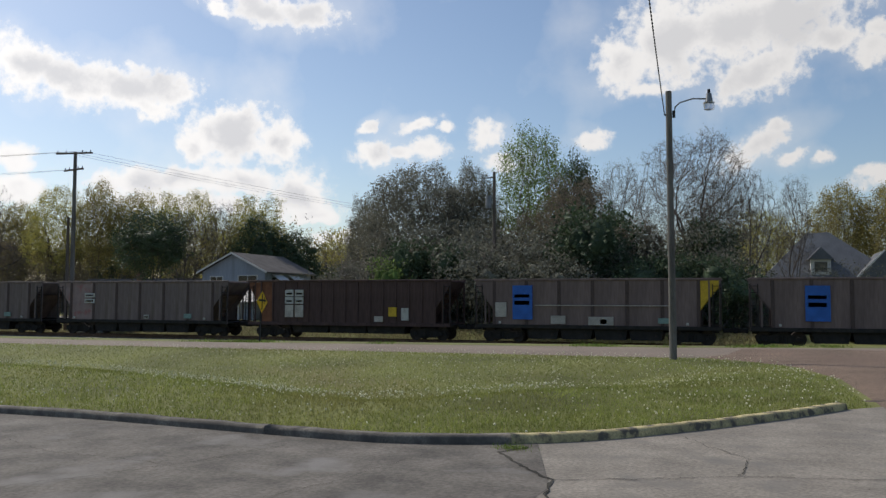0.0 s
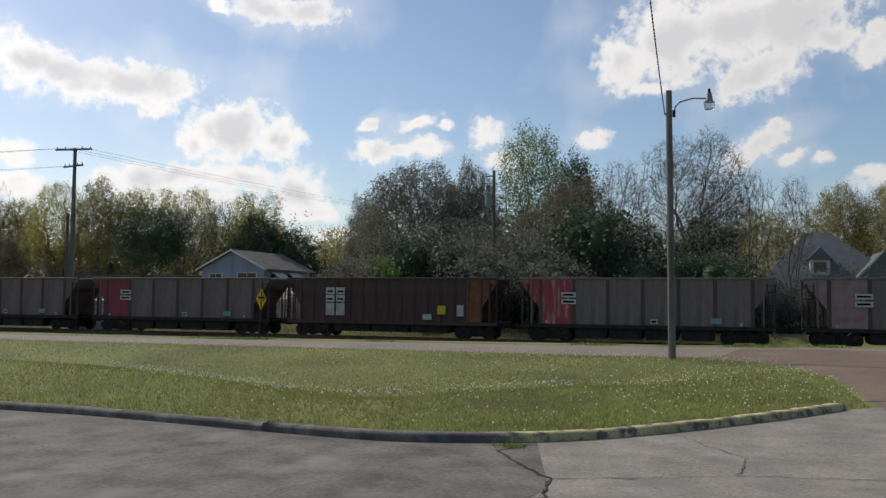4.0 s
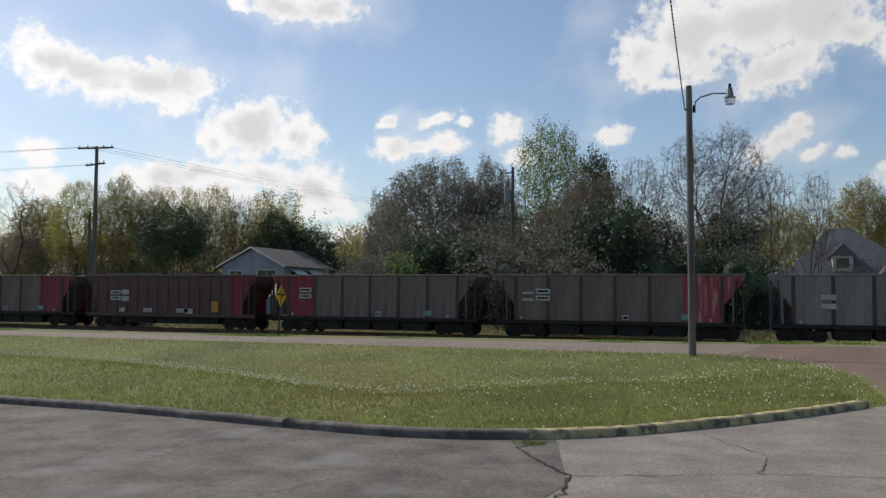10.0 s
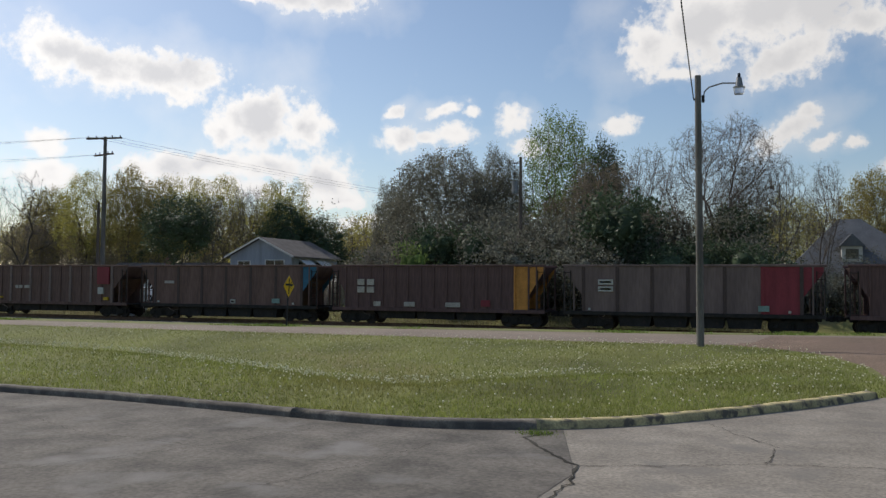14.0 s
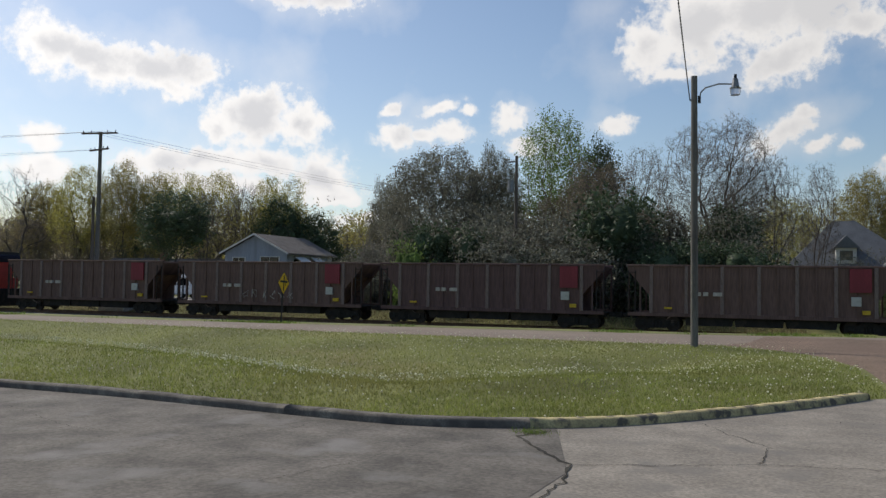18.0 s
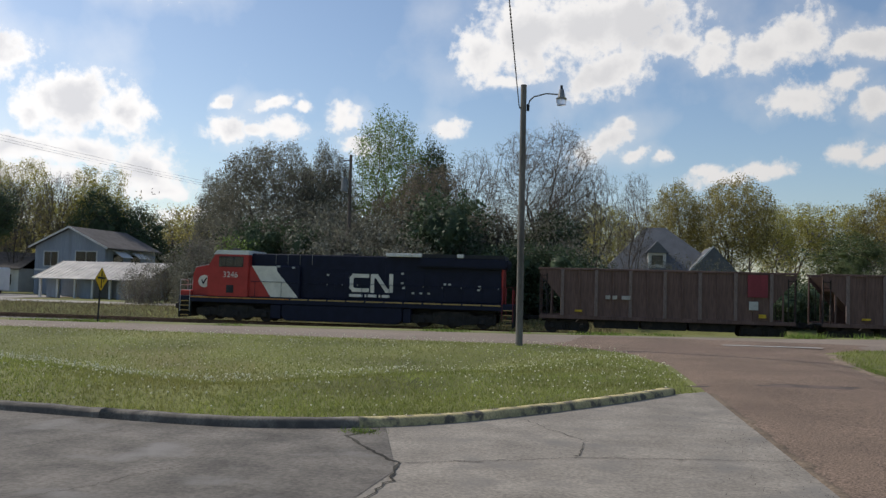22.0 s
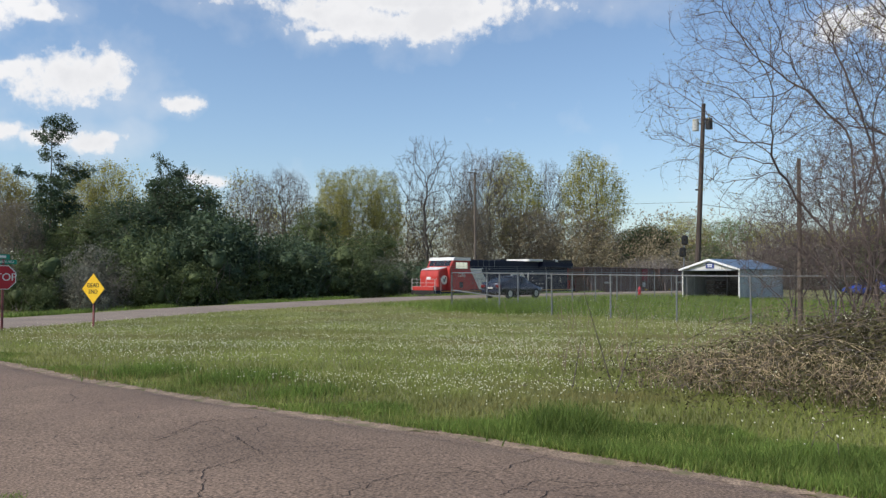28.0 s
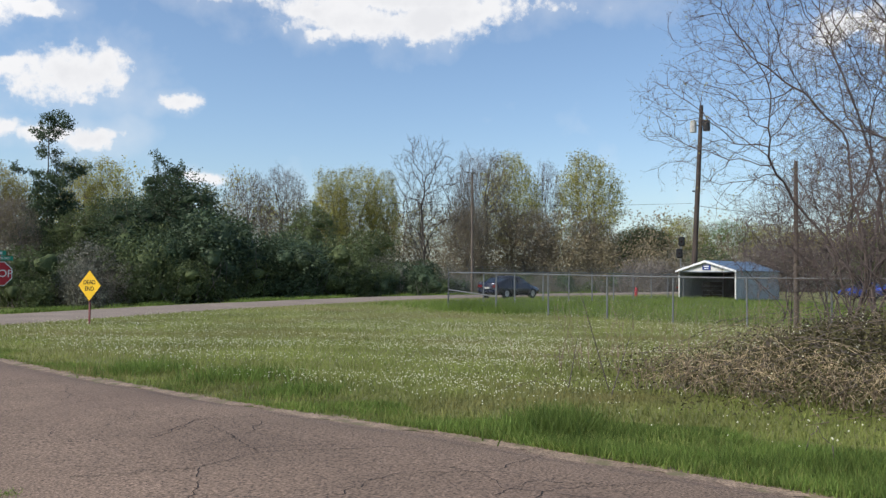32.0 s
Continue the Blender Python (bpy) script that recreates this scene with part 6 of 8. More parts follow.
p3, h3 = wood_pole(-48.9, 110, 11.5, 0.17, 0, WOODPOLE, "distant utility pole with a crossarm")
cross_arm(p3, h3 - 0.2, 1.4, 20)
for k, (dy, dz) in enumerate(((-1.5, 14.5), (-0.6, 14.5), (0.7, 14.5))):
    cable("power_line", "thin overhead power line", [(-54.2 + dy, 60, 14.45), (-130, 48 + k * 3, 15.5)], 0.01, 0.8)
    cable("power_line", "thin overhead power line", [(-54.2 + dy, 60, 14.45), (-26 + k * 2, 150, 13.0)], 0.01, 1.2)
for k in range(2):
    cable("power_line", "thin overhead power line", [(-55.2 + k * 2, 60, 12.85), (-120, 40 + k * 6, 12.0)], 0.01, 0.8)
cable("power_line", "thin overhead power line", [(-90, 112, 11.3), (-48.9, 110, 11.4), (-17.7, 65, 11.4)], 0.012, 0.5)

POLE_DARK = surface("pole_dark", (0.065, 0.05, 0.042), 0.9, vary=0.3, grain=0.3, scale=4, fine=50, streak=True)
# right-hand poles
az = lambda a, d: (d * math.sin(radians(a)), d * math.cos(radians(a)))
ux, uy = az(63.25, 76)
p5, h5 = wood_pole(ux, uy, 16.6, 0.25, 0.33, POLE_DARK, "leaning brown utility pole with transformers behind the carport")
part("transformer", rod((0.02, -0.03, h5 - 2.3), (0.02, -0.03, h5 - 1.3), 0.28, 0.26, 14), P_WHITE, p5, "white transformer can")
part("transformer", rod((0.52, -1.0, h5 - 2.2), (0.52, -1.0, h5 - 1.3), 0.3, 0.3, 14), DARKMETAL, p5, "dark transformer can")
part("bracket", rod((0.05, -0.1, h5 - 1.7), (0.5, -0.95, h5 - 1.7), 0.05, 0.05, 6), DARKMETAL, p5)
part("bracket", box(0.0, 0.6, -0.05, 0.05, h5 - 7.4, h5 - 7.28), DARKMETAL, p5)
cable("power_line", "black cable sagging from the transformer pole", [(ux + 0.4, uy - 0.6, 13.9), (ux + 2, uy - 24, 4.0)], 0.02, 0.8)
cable("power_line", "black cable sagging from the transformer pole", [(ux + 0.2, uy - 0.3, 8.0), (ux + 2, uy - 26, 4.6)], 0.02, 0.3)
cable("power_line", "thin overhead line from the pole", [(ux, uy, 8.2), (38, 60, 8.0)], 0.012, 0.4)
mx, my = az(69.4, 33)
wood_pole(mx, my, 5.95, 0.1, 0.02, WOODPOLE, "grey wooden pole standing in the brush")
fx, fy = az(48.95, 90)
p4, h4 = wood_pole(fx, fy, 12.8, 0.17, -0.15, WOODPOLE, "tall thin wooden pole beyond the tracks")
part("crossarm", box(-1.3, 0.2, -0.05, 0.05, h4 - 0.15, h4 - 0.05), WOODPOLE, p4)


def railway_signal(x, y):
    z = zg(x, y)
    t = thing("railway_signal", "black railway signal with two heads beside the track", "railway signal", m=pose(x, y, z, 0, 0, -62))
    part("mast", rod((0, 0, 0), (0, 0, 8.1), 0.09, 0.08, 10), GALV, t)
    for k, dx in ((0, 0.1), (1, -0.15)):
        top = 8.2 - k * 1.45
        h = part("signal_head", box(dx - 0.38, dx + 0.38, -0.3, 0.0, top - 1.15, top, bevel=0.15), SIGN_BLACK, t)
        part("lens", rod((dx, -0.32, top - 0.58), (dx, -0.3, top - 0.58), 0.12, 0.12, 14), glass("signal_lens", (0.1, 0.05, 0.05)), h)
    return t


sx_, sy_ = az(62.5, 108)
railway_signal(sx_, sy_)

# ---- equipment hut by the track ----
HUT = surface("hut_aluminium", (0.42, 0.44, 0.46), 0.5, metal=0.4, vary=0.15, streak=True)
hut = thing("equipment_hut", "grey aluminium railway equipment hut on the bank", "hut", m=pose(-49.4, 58.2, zg(-49.4, 57.2) - 0.05))
part("body", box(-1.9, 0.7, -1.1, 1.1, 0, 2.45, bevel=0.03), HUT, hut)
part("roof", prism([(-2.0, 2.45), (-2.0, 2.52), (-0.6, 2.66), (0.8, 2.52), (0.8, 2.45)], -1.2, 1.2), HUT, hut)
dr = part("door", box(-0.5, 0.45, -1.13, -1.1, 0.15, 2.1, bevel=0.008), HUT, hut)
part("handle", box(-0.4, -0.34, -1.17, -1.12, 1.0, 1.25), DARKMETAL, dr)
for i in range(3):
    part("panel_rib", box(-1.7 + i * 0.45, -1.66 + i * 0.45, -1.125, -1.1, 0.1, 2.4), HUT, hut)
part("roof_vent", box(-1.3, -0.4, -0.3, 0.3, 2.6, 2.85, bevel=0.03), HUT, hut)
part("stencil_bar", box(0.1, 0.35, -1.145, -1.13, 0.2, 0.5), P_WHITE, hut)

# ---- buildings behind the tracks ----
SIDING = surface("siding_pale_blue", (0.27, 0.3, 0.34), 0.8, vary=0.2, grain=0.12, scale=0.8, fine=10, streak=True, spots=(0.8, 0.52, 0.75, (0.2, 0.22, 0.24)))
SIDING_W = surface("siding_white", (0.62, 0.61, 0.58), 0.75, vary=0.1, grain=0.08, scale=0.8, fine=10)
SHINGLE = surface("shingle_brown", (0.13, 0.115, 0.105), 0.9, vary=0.2, grain=0.25, scale=1.0, fine=14)
SHINGLE_GREY = surface("shingle_grey", (0.135, 0.14, 0.148), 0.9, vary=0.15, grain=0.2, scale=1.0, fine=14)
TIN = surface("tin_roof", (0.5, 0.47, 0.43), 0.5, metal=0.35, vary=0.2, grain=0.1, scale=0.7, fine=8)
WINDOW = glass("window_glass", (0.06, 0.07, 0.08), 0.05)
BACKROAD = surface("pale_road", (0.36, 0.33, 0.29), 0.95, vary=0.15, grain=0.15, scale=0.5, fine=20)

bx = np.arange(-140, -18, 4.0)
by = np.array([60.6, 62, 63.5, 65])
back = part("back_road", sheet("back_road", bx, by, lambda x, y: height(x, y), BACKROAD, 0.02))
tagged(back, "pale gravelled street on the bank behind the tracks", "road", kind="structure")
apron = part("back_lot", sheet("back_lot", np.arange(-100, -44, 4.0), np.arange(65, 82, 3.0), lambda x, y: height(x, y), BACKROAD, 0.015))
tagged(apron, "pale paved yard beside the houses", "pavement", kind="structure")


def window(parent, x0, x1, y, z0, z1, side=-1, n=2):
    w = part("window", box(x0 - 0.08, x1 + 0.08, y + side * 0.06, y, z0 - 0.08, z1 + 0.08), SIDING_W, parent)
    step = (x1 - x0) / n
    for i in range(n):
        part("pane", box(x0 + i * step + 0.03, x0 + (i + 1) * step - 0.03, y + side * 0.075, y + side * 0.062, z0, z1), WINDOW, w)
    return w


def gable_roof(parent, x0, x1, y0, y1, eave, ridge, mat, over=0.4, along="x"):
    """Two sloping slabs with an overhang; the ridge runs along x or y."""
    th = 0.16
    if along == "y":
        xm = (x0 + x1) / 2
        for a, b in ((x0 - over, xm), (x1 + over, xm)):
            drop = over * (ridge - eave) / (xm - x0)
            part("roof", prism([(a, eave - drop), (a, eave - drop + th), (b, ridge + th), (b, ridge)], y0 - over, y1 + over), mat, parent)
    else:
        ym = (y0 + y1) / 2
        drop = over * (ridge - eave) / (ym - y0)
        for a, b in ((y0 - over, ym), (y1 + over, ym)):
            bm = prism([(a, eave - drop), (a, eave - drop + th), (b, ridge + th), (b, ridge)], x0 - over, x1 + over)
            for v in bm.verts:
                v.co.x, v.co.y = v.co.y, v.co.x
            bmesh.ops.recalc_face_normals(bm, faces=bm.faces)
            part("roof", bm, mat, parent)


# two-storey house with a gable towards the tracks
hz = zg(-52, 85)
house = thing("house", "pale blue two-storey wooden house with a brown gable roof", "house", m=pose(-50.7, 85, hz))
XL, XR, XP, H, D = -7.4, 0.8, -3.3, 5.2, 11.0
part("wall", box(XL, XR, 0, D, 0, H), SIDING, house)
part("gable", prism([(XL, H), (XP, H + 2.0), (XR, H)], 0.0, 0.2), SIDING, house)
for x in (XL - 0.5, XR + 0.5):
    part("roof", prism([(x, H - 0.2), (XP, H + 2.05), (XP, H + 2.2), (x, H - 0.05)], -0.5, D + 0.4), SHINGLE, house)
    part("bargeboard", prism([(x, H - 0.25), (XP, H + 2.0), (XP, H + 2.2), (x, H - 0.05)], -0.54, -0.5), SIDING_W, house)
for x0, x1, z0, z1 in ((-6.3, -4.7, 3.1, 4.6), (-2.6, -0.2, 3.0, 4.7)):
    window(house, x0, x1, 0, z0, z1)
for y in (1.6, 5.4):
    part("side_window", box(XR, XR + 0.05, y, y + 2.0, 3.0, 4.5), WINDOW, house)
    bm = prism([(XR, 4.9), (XR, 4.95), (XR + 1.2, 4.2), (XR + 1.2, 4.15)], y - 0.2, y + 2.2)
    part("awning", bm, SIDING_W, house)
part("band_board", box(XL, XR, -0.04, 0, 2.55, 2.75), SIDING_W, house)
for i in range(14):
    part("siding_board", box(XL, XR, -0.022, 0, 0.3 + i * 0.17, 0.44 + i * 0.17), SIDING, house)

# long shed with a tin roof
shed = thing("shed", "long low shed with a pale tin roof and open bays", "shed", m=pose(-44.2, 73, zg(-44, 73)))
part("wall", box(-5.3, 5.6, 3.8, 4.0, 0, 2.6), SIDING, shed)
part("roof", prism([(-0.6, 1.75), (-0.6, 1.82), (4.2, 3.5), (4.2, 3.42)], -5.6, 5.9), TIN, shed)
for o in shed.children:
    if o.name.startswith("roof"):
        for v in o.data.vertices:
            v.co.x, v.co.y = v.co.y, v.co.x
for i in range(24):
    y = -5.5 + i * 0.49
    part("roof_rib", prism([(-0.58, 1.82), (-0.58, 1.86), (4.18, 3.54), (4.18, 3.5)], y, y + 0.05), TIN, shed)
for o in shed.children:
    if o.name.startswith("roof_rib"):
        for v in o.data.vertices:
            v.co.x, v.co.y = v.co.y, v.co.x
for i in range(7):
    part("post", box(-5.2 + i * 1.75, -5.0 + i * 1.75, 0, 0.2, 0, 1.95), SIDING_W, shed)
for i, x in enumerate((-4.6, -1.2, 2.4)):
    part("bay_panel", box(x, x + 1.4, 0.3, 0.35, 0, 1.9), SIDING, shed)

# white bungalow further back
bung = thing("house", "white bungalow with two small gables and a grey roof", "house", m=pose(-74.6, 92.5, zg(-74, 92)) @ Matrix.Scale(0.89, 4))
part("wall", box(-10.5, 10.5, 0, 9, 0, 3.1), SIDING_W, bung)
gable_roof(bung, -10.5, 10.5, 0, 9, 3.1, 5.2, SHINGLE)
for x in (-5.5, 5.0):
    g = part("porch_gable", prism([(x - 2.6, 3.1), (x, 4.6), (x + 2.6, 3.1)], -0.9, 1.2), SIDING_W, bung)
    part("porch_wall", box(x - 2.5, x + 2.5, -0.85, 0.1, 0, 3.1), SIDING_W, bung)
    window(bung, x - 1.2, x + 1.2, -0.86, 0.9, 2.4)
for x in (-8.8, -1.5, 0.6, 8.2):
    window(bung, x, x + 1.3, 0, 0.9, 2.3)
part("chimney", box(-0.8, 0.0, 3.0, 3.8, 3.1, 6.0), surface("chimney_brick", (0.2, 0.11, 0.08), 0.9, vary=0.2), bung)

# grey-roofed house behind the trees
gh = thing("house", "house with a steep grey shingle roof and dormer", "house", m=pose(9.2, 95, zg(9, 95) + 0.0))
part("wall", box(-6.5, 7.5, 0, 10, 0, 3.4), SIDING_W, gh)
rf = bmesh.new()
pts = [(-7.2, -0.6, 3.2), (8.2, -0.6, 3.2), (8.2, 10.6, 3.2), (-7.2, 10.6, 3.2), (-1.6, 4.6, 9.2), (0.6, 4.6, 9.3)]
vs = [rf.verts.new(p) for p in pts]
for f in ((0, 1, 5, 4), (1, 2, 5), (2, 3, 4, 5), (3, 0, 4), (3, 2, 1, 0)):
    rf.faces.new([vs[i] for i in f])
bmesh.ops.recalc_face_normals(rf, faces=rf.faces)
part("roof", rf, SHINGLE_GREY, gh)
dm = part("dormer", box(-1.5, 0.4, 0.6, 4.0, 4.6, 6.3), SIDING_W, gh)
part("dormer_roof", prism([(-1.8, 6.2), (-0.55, 7.5), (0.7, 6.2)], 0.3, 4.5), SHINGLE_GREY, dm)
part("pane", box(-1.15, 0.05, 0.55, 0.6, 4.95, 5.95), WINDOW, dm)
part("sill", box(-1.3, 0.2, 0.5, 0.62, 4.8, 4.9), SIDING_W, dm)
wing = part("wing_roof", prism([(1.5, 3.2), (5.0, 6.9), (8.4, 3.2)], -2.0, 4.5), SHINGLE_GREY, gh)
part("wing_trim", prism([(1.4, 3.2), (4.95, 7.0), (4.95, 6.8), (1.7, 3.2)], -2.1, -2.0), SIDING_W, wing)

# ---- parked vehicles ----
TYRE = surface("tyre_rubber", (0.02, 0.02, 0.02), 0.9, vary=0.2)
RIM = surface("wheel_rim", (0.4, 0.4, 0.41), 0.35, metal=0.9, vary=0.1)
CARGLASS = glass("car_glass", (0.05, 0.06, 0.065), 0.04)
TAIL = surface("tail_lamp", (0.12, 0.01, 0.01), 0.25, vary=0.05)


def paint(name, c):
    return surface(name, c, 0.22, metal=0.35, vary=0.06, grain=0.04, bump=0, spec=0.6)


def wheel(parent, x, y, r, z=None):
    w = new("wheel")
    w.parent, w.location = parent, (x, y, r)
    s = -1 if y < 0 else 1
    part("tyre", rod((0, -0.1, 0), (0, 0.1, 0), r, r, 22), TYRE, w)
    part("rim", rod((0, s * 0.1, 0), (0, s * 0.112, 0), r * 0.64, r * 0.6, 18), RIM, w)


def loft(sections):
    """A closed body from cross sections (x, half width low, half width high, z low, z belt, z top)."""
    bm = bmesh.new()
    rings = []
    for x, wl, wb, wt, zl, zb, zt in sections:
        ring = [(x, -wl, zl), (x, -wb, zl + (zb - zl) * 0.45), (x, -wb * 0.985, zb), (x, -wt, zt), (x, wt, zt), (x, wb * 0.985, zb), (x, wb, zl + (zb - zl) * 0.45), (x, wl, zl)]
        rings.append([bm.verts.new(p) for p in ring])
    for a, b in zip(rings, rings[1:]):
        for k in range(8):
            bm.faces.new((a[k], a[(k + 1) % 8], b[(k + 1) % 8], b[k]))
    bm.faces.new(rings[0]), bm.faces.new(rings[-1])
    bmesh.ops.recalc_face_normals(bm, faces=bm.faces)
    return bm


def sedan(name, label, color, m):
    """A sedan, front towards +x."""
    t = thing(name, label, "car", "parked vehicles", m=m)
    body = loft(((-2.38, 0.7, 0.8, 0.74, 0.42, 0.72, 0.95), (-2.3, 0.78, 0.86, 0.8, 0.3, 0.75, 1.06), (-1.7, 0.84, 0.91, 0.82, 0.22, 0.8, 1.1), (-0.6, 0.86, 0.92, 0.85, 0.2, 0.85, 0.98), (0.9, 0.86, 0.92, 0.85, 0.2, 0.82, 0.96), (1.6, 0.84, 0.9, 0.75, 0.22, 0.72, 0.86), (2.2, 0.78, 0.84, 0.7, 0.3, 0.6, 0.72), (2.4, 0.66, 0.74, 0.62, 0.36, 0.52, 0.6)))
    bmesh.ops.bevel(body, geom=[e for e in body.edges], offset=0.025, segments=2, affect="EDGES")
    part("body", body, paint(name + "_paint", color), t, smooth=True)
    cab = loft(((-1.75, 0.72, 0.72, 0.66, 0.98, 1.04, 1.08), (-0.95, 0.8, 0.78, 0.6, 0.98, 1.1, 1.4), (-0.1, 0.82, 0.8, 0.62, 0.96, 1.1, 1.46), (0.45, 0.82, 0.8, 0.6, 0.95, 1.08, 1.42), (1.35, 0.76, 0.74, 0.68, 0.9, 0.93, 0.95)))
    part("glasshouse", cab, CARGLASS, t)
    top = loft(((-1.0, 0.58, 0.6, 0.5, 1.385, 1.4, 1.43), (-0.1, 0.62, 0.63, 0.52, 1.44, 1.46, 1.5), (0.5, 0.6, 0.6, 0.5, 1.4, 1.42, 1.45)))
    part("roof", top, paint(name + "_paint", color), t, smooth=True)
    for s in (-1, 1):
        part("pillar", prism([(-1.8, 1.0), (-1.0, 1.42), (-0.9, 1.42), (-1.55, 1.0)], s * 0.7, s * 0.8), paint(name + "_paint", color), t)
        part("pillar", prism([(-0.12, 0.95), (-0.1, 1.43), (0.0, 1.43), (0.02, 0.95)], s * 0.66, s * 0.82), paint(name + "_paint", color), t)
        part("tail_lamp", box(-2.4, -2.2, s * 0.45 if s > 0 else -0.82, s * 0.82 if s > 0 else -0.45, 0.72, 0.9, bevel=0.02), TAIL, t)
        part("head_lamp", box(2.1, 2.34, min(s * 0.45, s * 0.78), max(s * 0.45, s * 0.78), 0.56, 0.7, bevel=0.03), RIM, t)
        part("mirror", box(0.75, 0.9, min(s * 0.88, s * 1.02), max(s * 0.88, s * 1.02), 0.95, 1.07, bevel=0.03), paint(name + "_paint", color), t)
        for x in (-1.45, 1.42):
            wheel(t, x, s * 0.82, 0.33)
    part("bumper", box(-2.46, -2.3, -0.75, 0.75, 0.34, 0.56, bevel=0.05), paint(name + "_paint", color), t)
    part("number_plate", box(-2.42, -2.395, -0.2, 0.2, 0.64, 0.76), P_WHITE, t, "plain pale plate")
    return t


sedan("dark_car", "dark blue sedan parked by the street behind the fence", (0.012, 0.016, 0.035), pose(45.4, 36.2, zg(45.4, 36.2) + 0.03, 0, 0, 1))
sedan("silver_car", "silver-blue sedan parked on the street behind the tracks", (0.36, 0.42, 0.5), pose(-62.3, 61.8, zg(-62.3, 61.8) + 0.05, 0, 0, 176))
bl = az(73.3, 84)
sedan("blue_car", "bright blue car half hidden by the brush", (0.02, 0.06, 0.35), pose(bl[0], bl[1], zg(*bl) + 0.02, 0, 0, 70))
bw = az(71.0, 125)
sedan("white_car", "white car half hidden by the brush", (0.6, 0.6, 0.6), pose(bw[0], bw[1], zg(*bw) + 0.02, 0, 0, 80))

bus = thing("shuttle_bus", "white shuttle bus parked in front of the bungalow", "bus", "parked vehicles", m=pose(-58.0, 74.8, zg(-58, 74.8) + 0.02, 0, 0, 180))
BUSW = surface("bus_white", (0.7, 0.71, 0.72), 0.35, vary=0.06, grain=0.05)
part("body", box(-3.6, 1.4, -1.1, 1.1, 0.45, 2.65, bevel=0.1), BUSW, bus)
part("cab", prism([(1.4, 0.45), (1.4, 2.2), (1.9, 2.15), (2.5, 1.3), (3.4, 1.1), (3.5, 0.5)], -0.98, 0.98), BUSW, bus)
part("windshield", prism([(1.92, 2.12), (2.5, 1.34), (2.54, 1.36), (1.96, 2.15)], -0.85, 0.85), CARGLASS, bus)
for s in (-1, 1):
    part("cab_window", prism([(1.5, 1.35), (1.5, 2.0), (1.85, 2.0), (2.3, 1.35)], s * 0.985, s * 0.995), CARGLASS, bus)
    for i in range(6):
        part("window", box(-3.3 + i * 0.75, -2.65 + i * 0.75, min(s * 1.1, s * 1.115), max(s * 1.1, s * 1.115), 1.35, 2.1), CARGLASS, bus)
    for x in (-2.4, 2.4):
        wheel(bus, x, s * 0.95, 0.38)
part("bumper", box(3.45, 3.6, -0.95, 0.95, 0.4, 0.6, bevel=0.04), DARKMETAL, bus)

# ---- chain-link fence with barbed wire ----
LINK = surface("chain_link_wire", (0.2, 0.205, 0.21), 0.6, metal=0.4, vary=0.1)
FENCE_C = (30.3, 27.9)


def fence_run(name, label, start, step, count, arms, mid_rail=False):
    f = thing(name, label, "fence")
    h = 1.78
    pts = [(start[0] + step[0] * i, start[1] + step[1] * i) for i in range(count + 1)]
    zz = [zg(*p) for p in pts]
    for i, (p, z) in enumerate(zip(pts, zz)):
        lean = 0.03 * math.sin(i * 2.1)
        part("post", rod((p[0], p[1], z - 0.2), (p[0] + lean, p[1], z + h + 0.04), 0.038 if i else 0.05, 0.036, 8), GALV, f)
        if arms:
            part("barb_arm", rod((p[0] + lean, p[1], z + h), (p[0] + lean - 0.25, p[1] - 0.12, z + h + 0.3), 0.018, 0.015, 5), GALV, f)
    for i in range(count):
        (x0, y0), (x1, y1), z0, z1 = pts[i], pts[i + 1], zz[i], zz[i + 1]
        part("top_rail", rod((x0, y0, z0 + h), (x1, y1, z1 + h), 0.024, 0.024, 6), GALV, f)
        if mid_rail and i == 0:
            part("mid_rail", rod((x0, y0, z0 + 0.95), (x1, y1, z1 + 0.72), 0.03, 0.03, 6), GALV, f)
        n = 26
        V, F = [], []

        def wire(a, b, r=0.0022):
            k = len(V)
            d = Vector(b) - Vector(a)
            u = Vector((d.y, -d.x, 0)).normalized() * r
            w = Vector((0, 0, r))
            for q in (a, b):
                q = Vector(q)
                V.extend((q + u - w * 0.6, q - u - w * 0.6, q + w))
            for j in range(3):
                F.append((k + j, k + (j + 1) % 3, k + 3 + (j + 1) % 3, k + 3 + j))

        L = math.hypot(x1 - x0, y1 - y0)
        cell = 0.14
        m = int((L + h) / cell)
        for sgn in (1, -1):
            for j in range(m):
                s0 = j * cell - h
                a_s, a_z, b_s, b_z = s0, 0.0, s0 + h, h
                if a_s < 0:
                    a_z, a_s = -s0, 0.0
                if b_s > L:
                    b_z, b_s = h - (b_s - L), L
                if b_s - a_s < 0.02:
                    continue
                if sgn < 0:
                    a_s, b_s = L - a_s, L - b_s
                pa = (x0 + (x1 - x0) * a_s / L, y0 + (y1 - y0) * a_s / L, z0 + (z1 - z0) * a_s / L + a_z + 0.03)
                pb = (x0 + (x1 - x0) * b_s / L, y0 + (y1 - y0) * b_s / L, z0 + (z1 - z0) * b_s / L + b_z + 0.03)
                wire(pa, pb)
        tagged(part("chain_link", arrays_mesh("chain_link", np.array([tuple(v) for v in V]), np.array(F), LINK), None, f), kind="stuff")
        if arms:
            for k in range(3):
                o = (-0.25 * (k + 1) / 3, -0.12 * (k + 1) / 3, h + 0.3 * (k + 1) / 3)
                part("barbed_wire", rod((x0 + o[0], y0 + o[1], z0 + o[2]), (x1 + o[0], y1 + o[1], z1 + o[2]), 0.006, 0.006, 4), GALV, f)
    return f


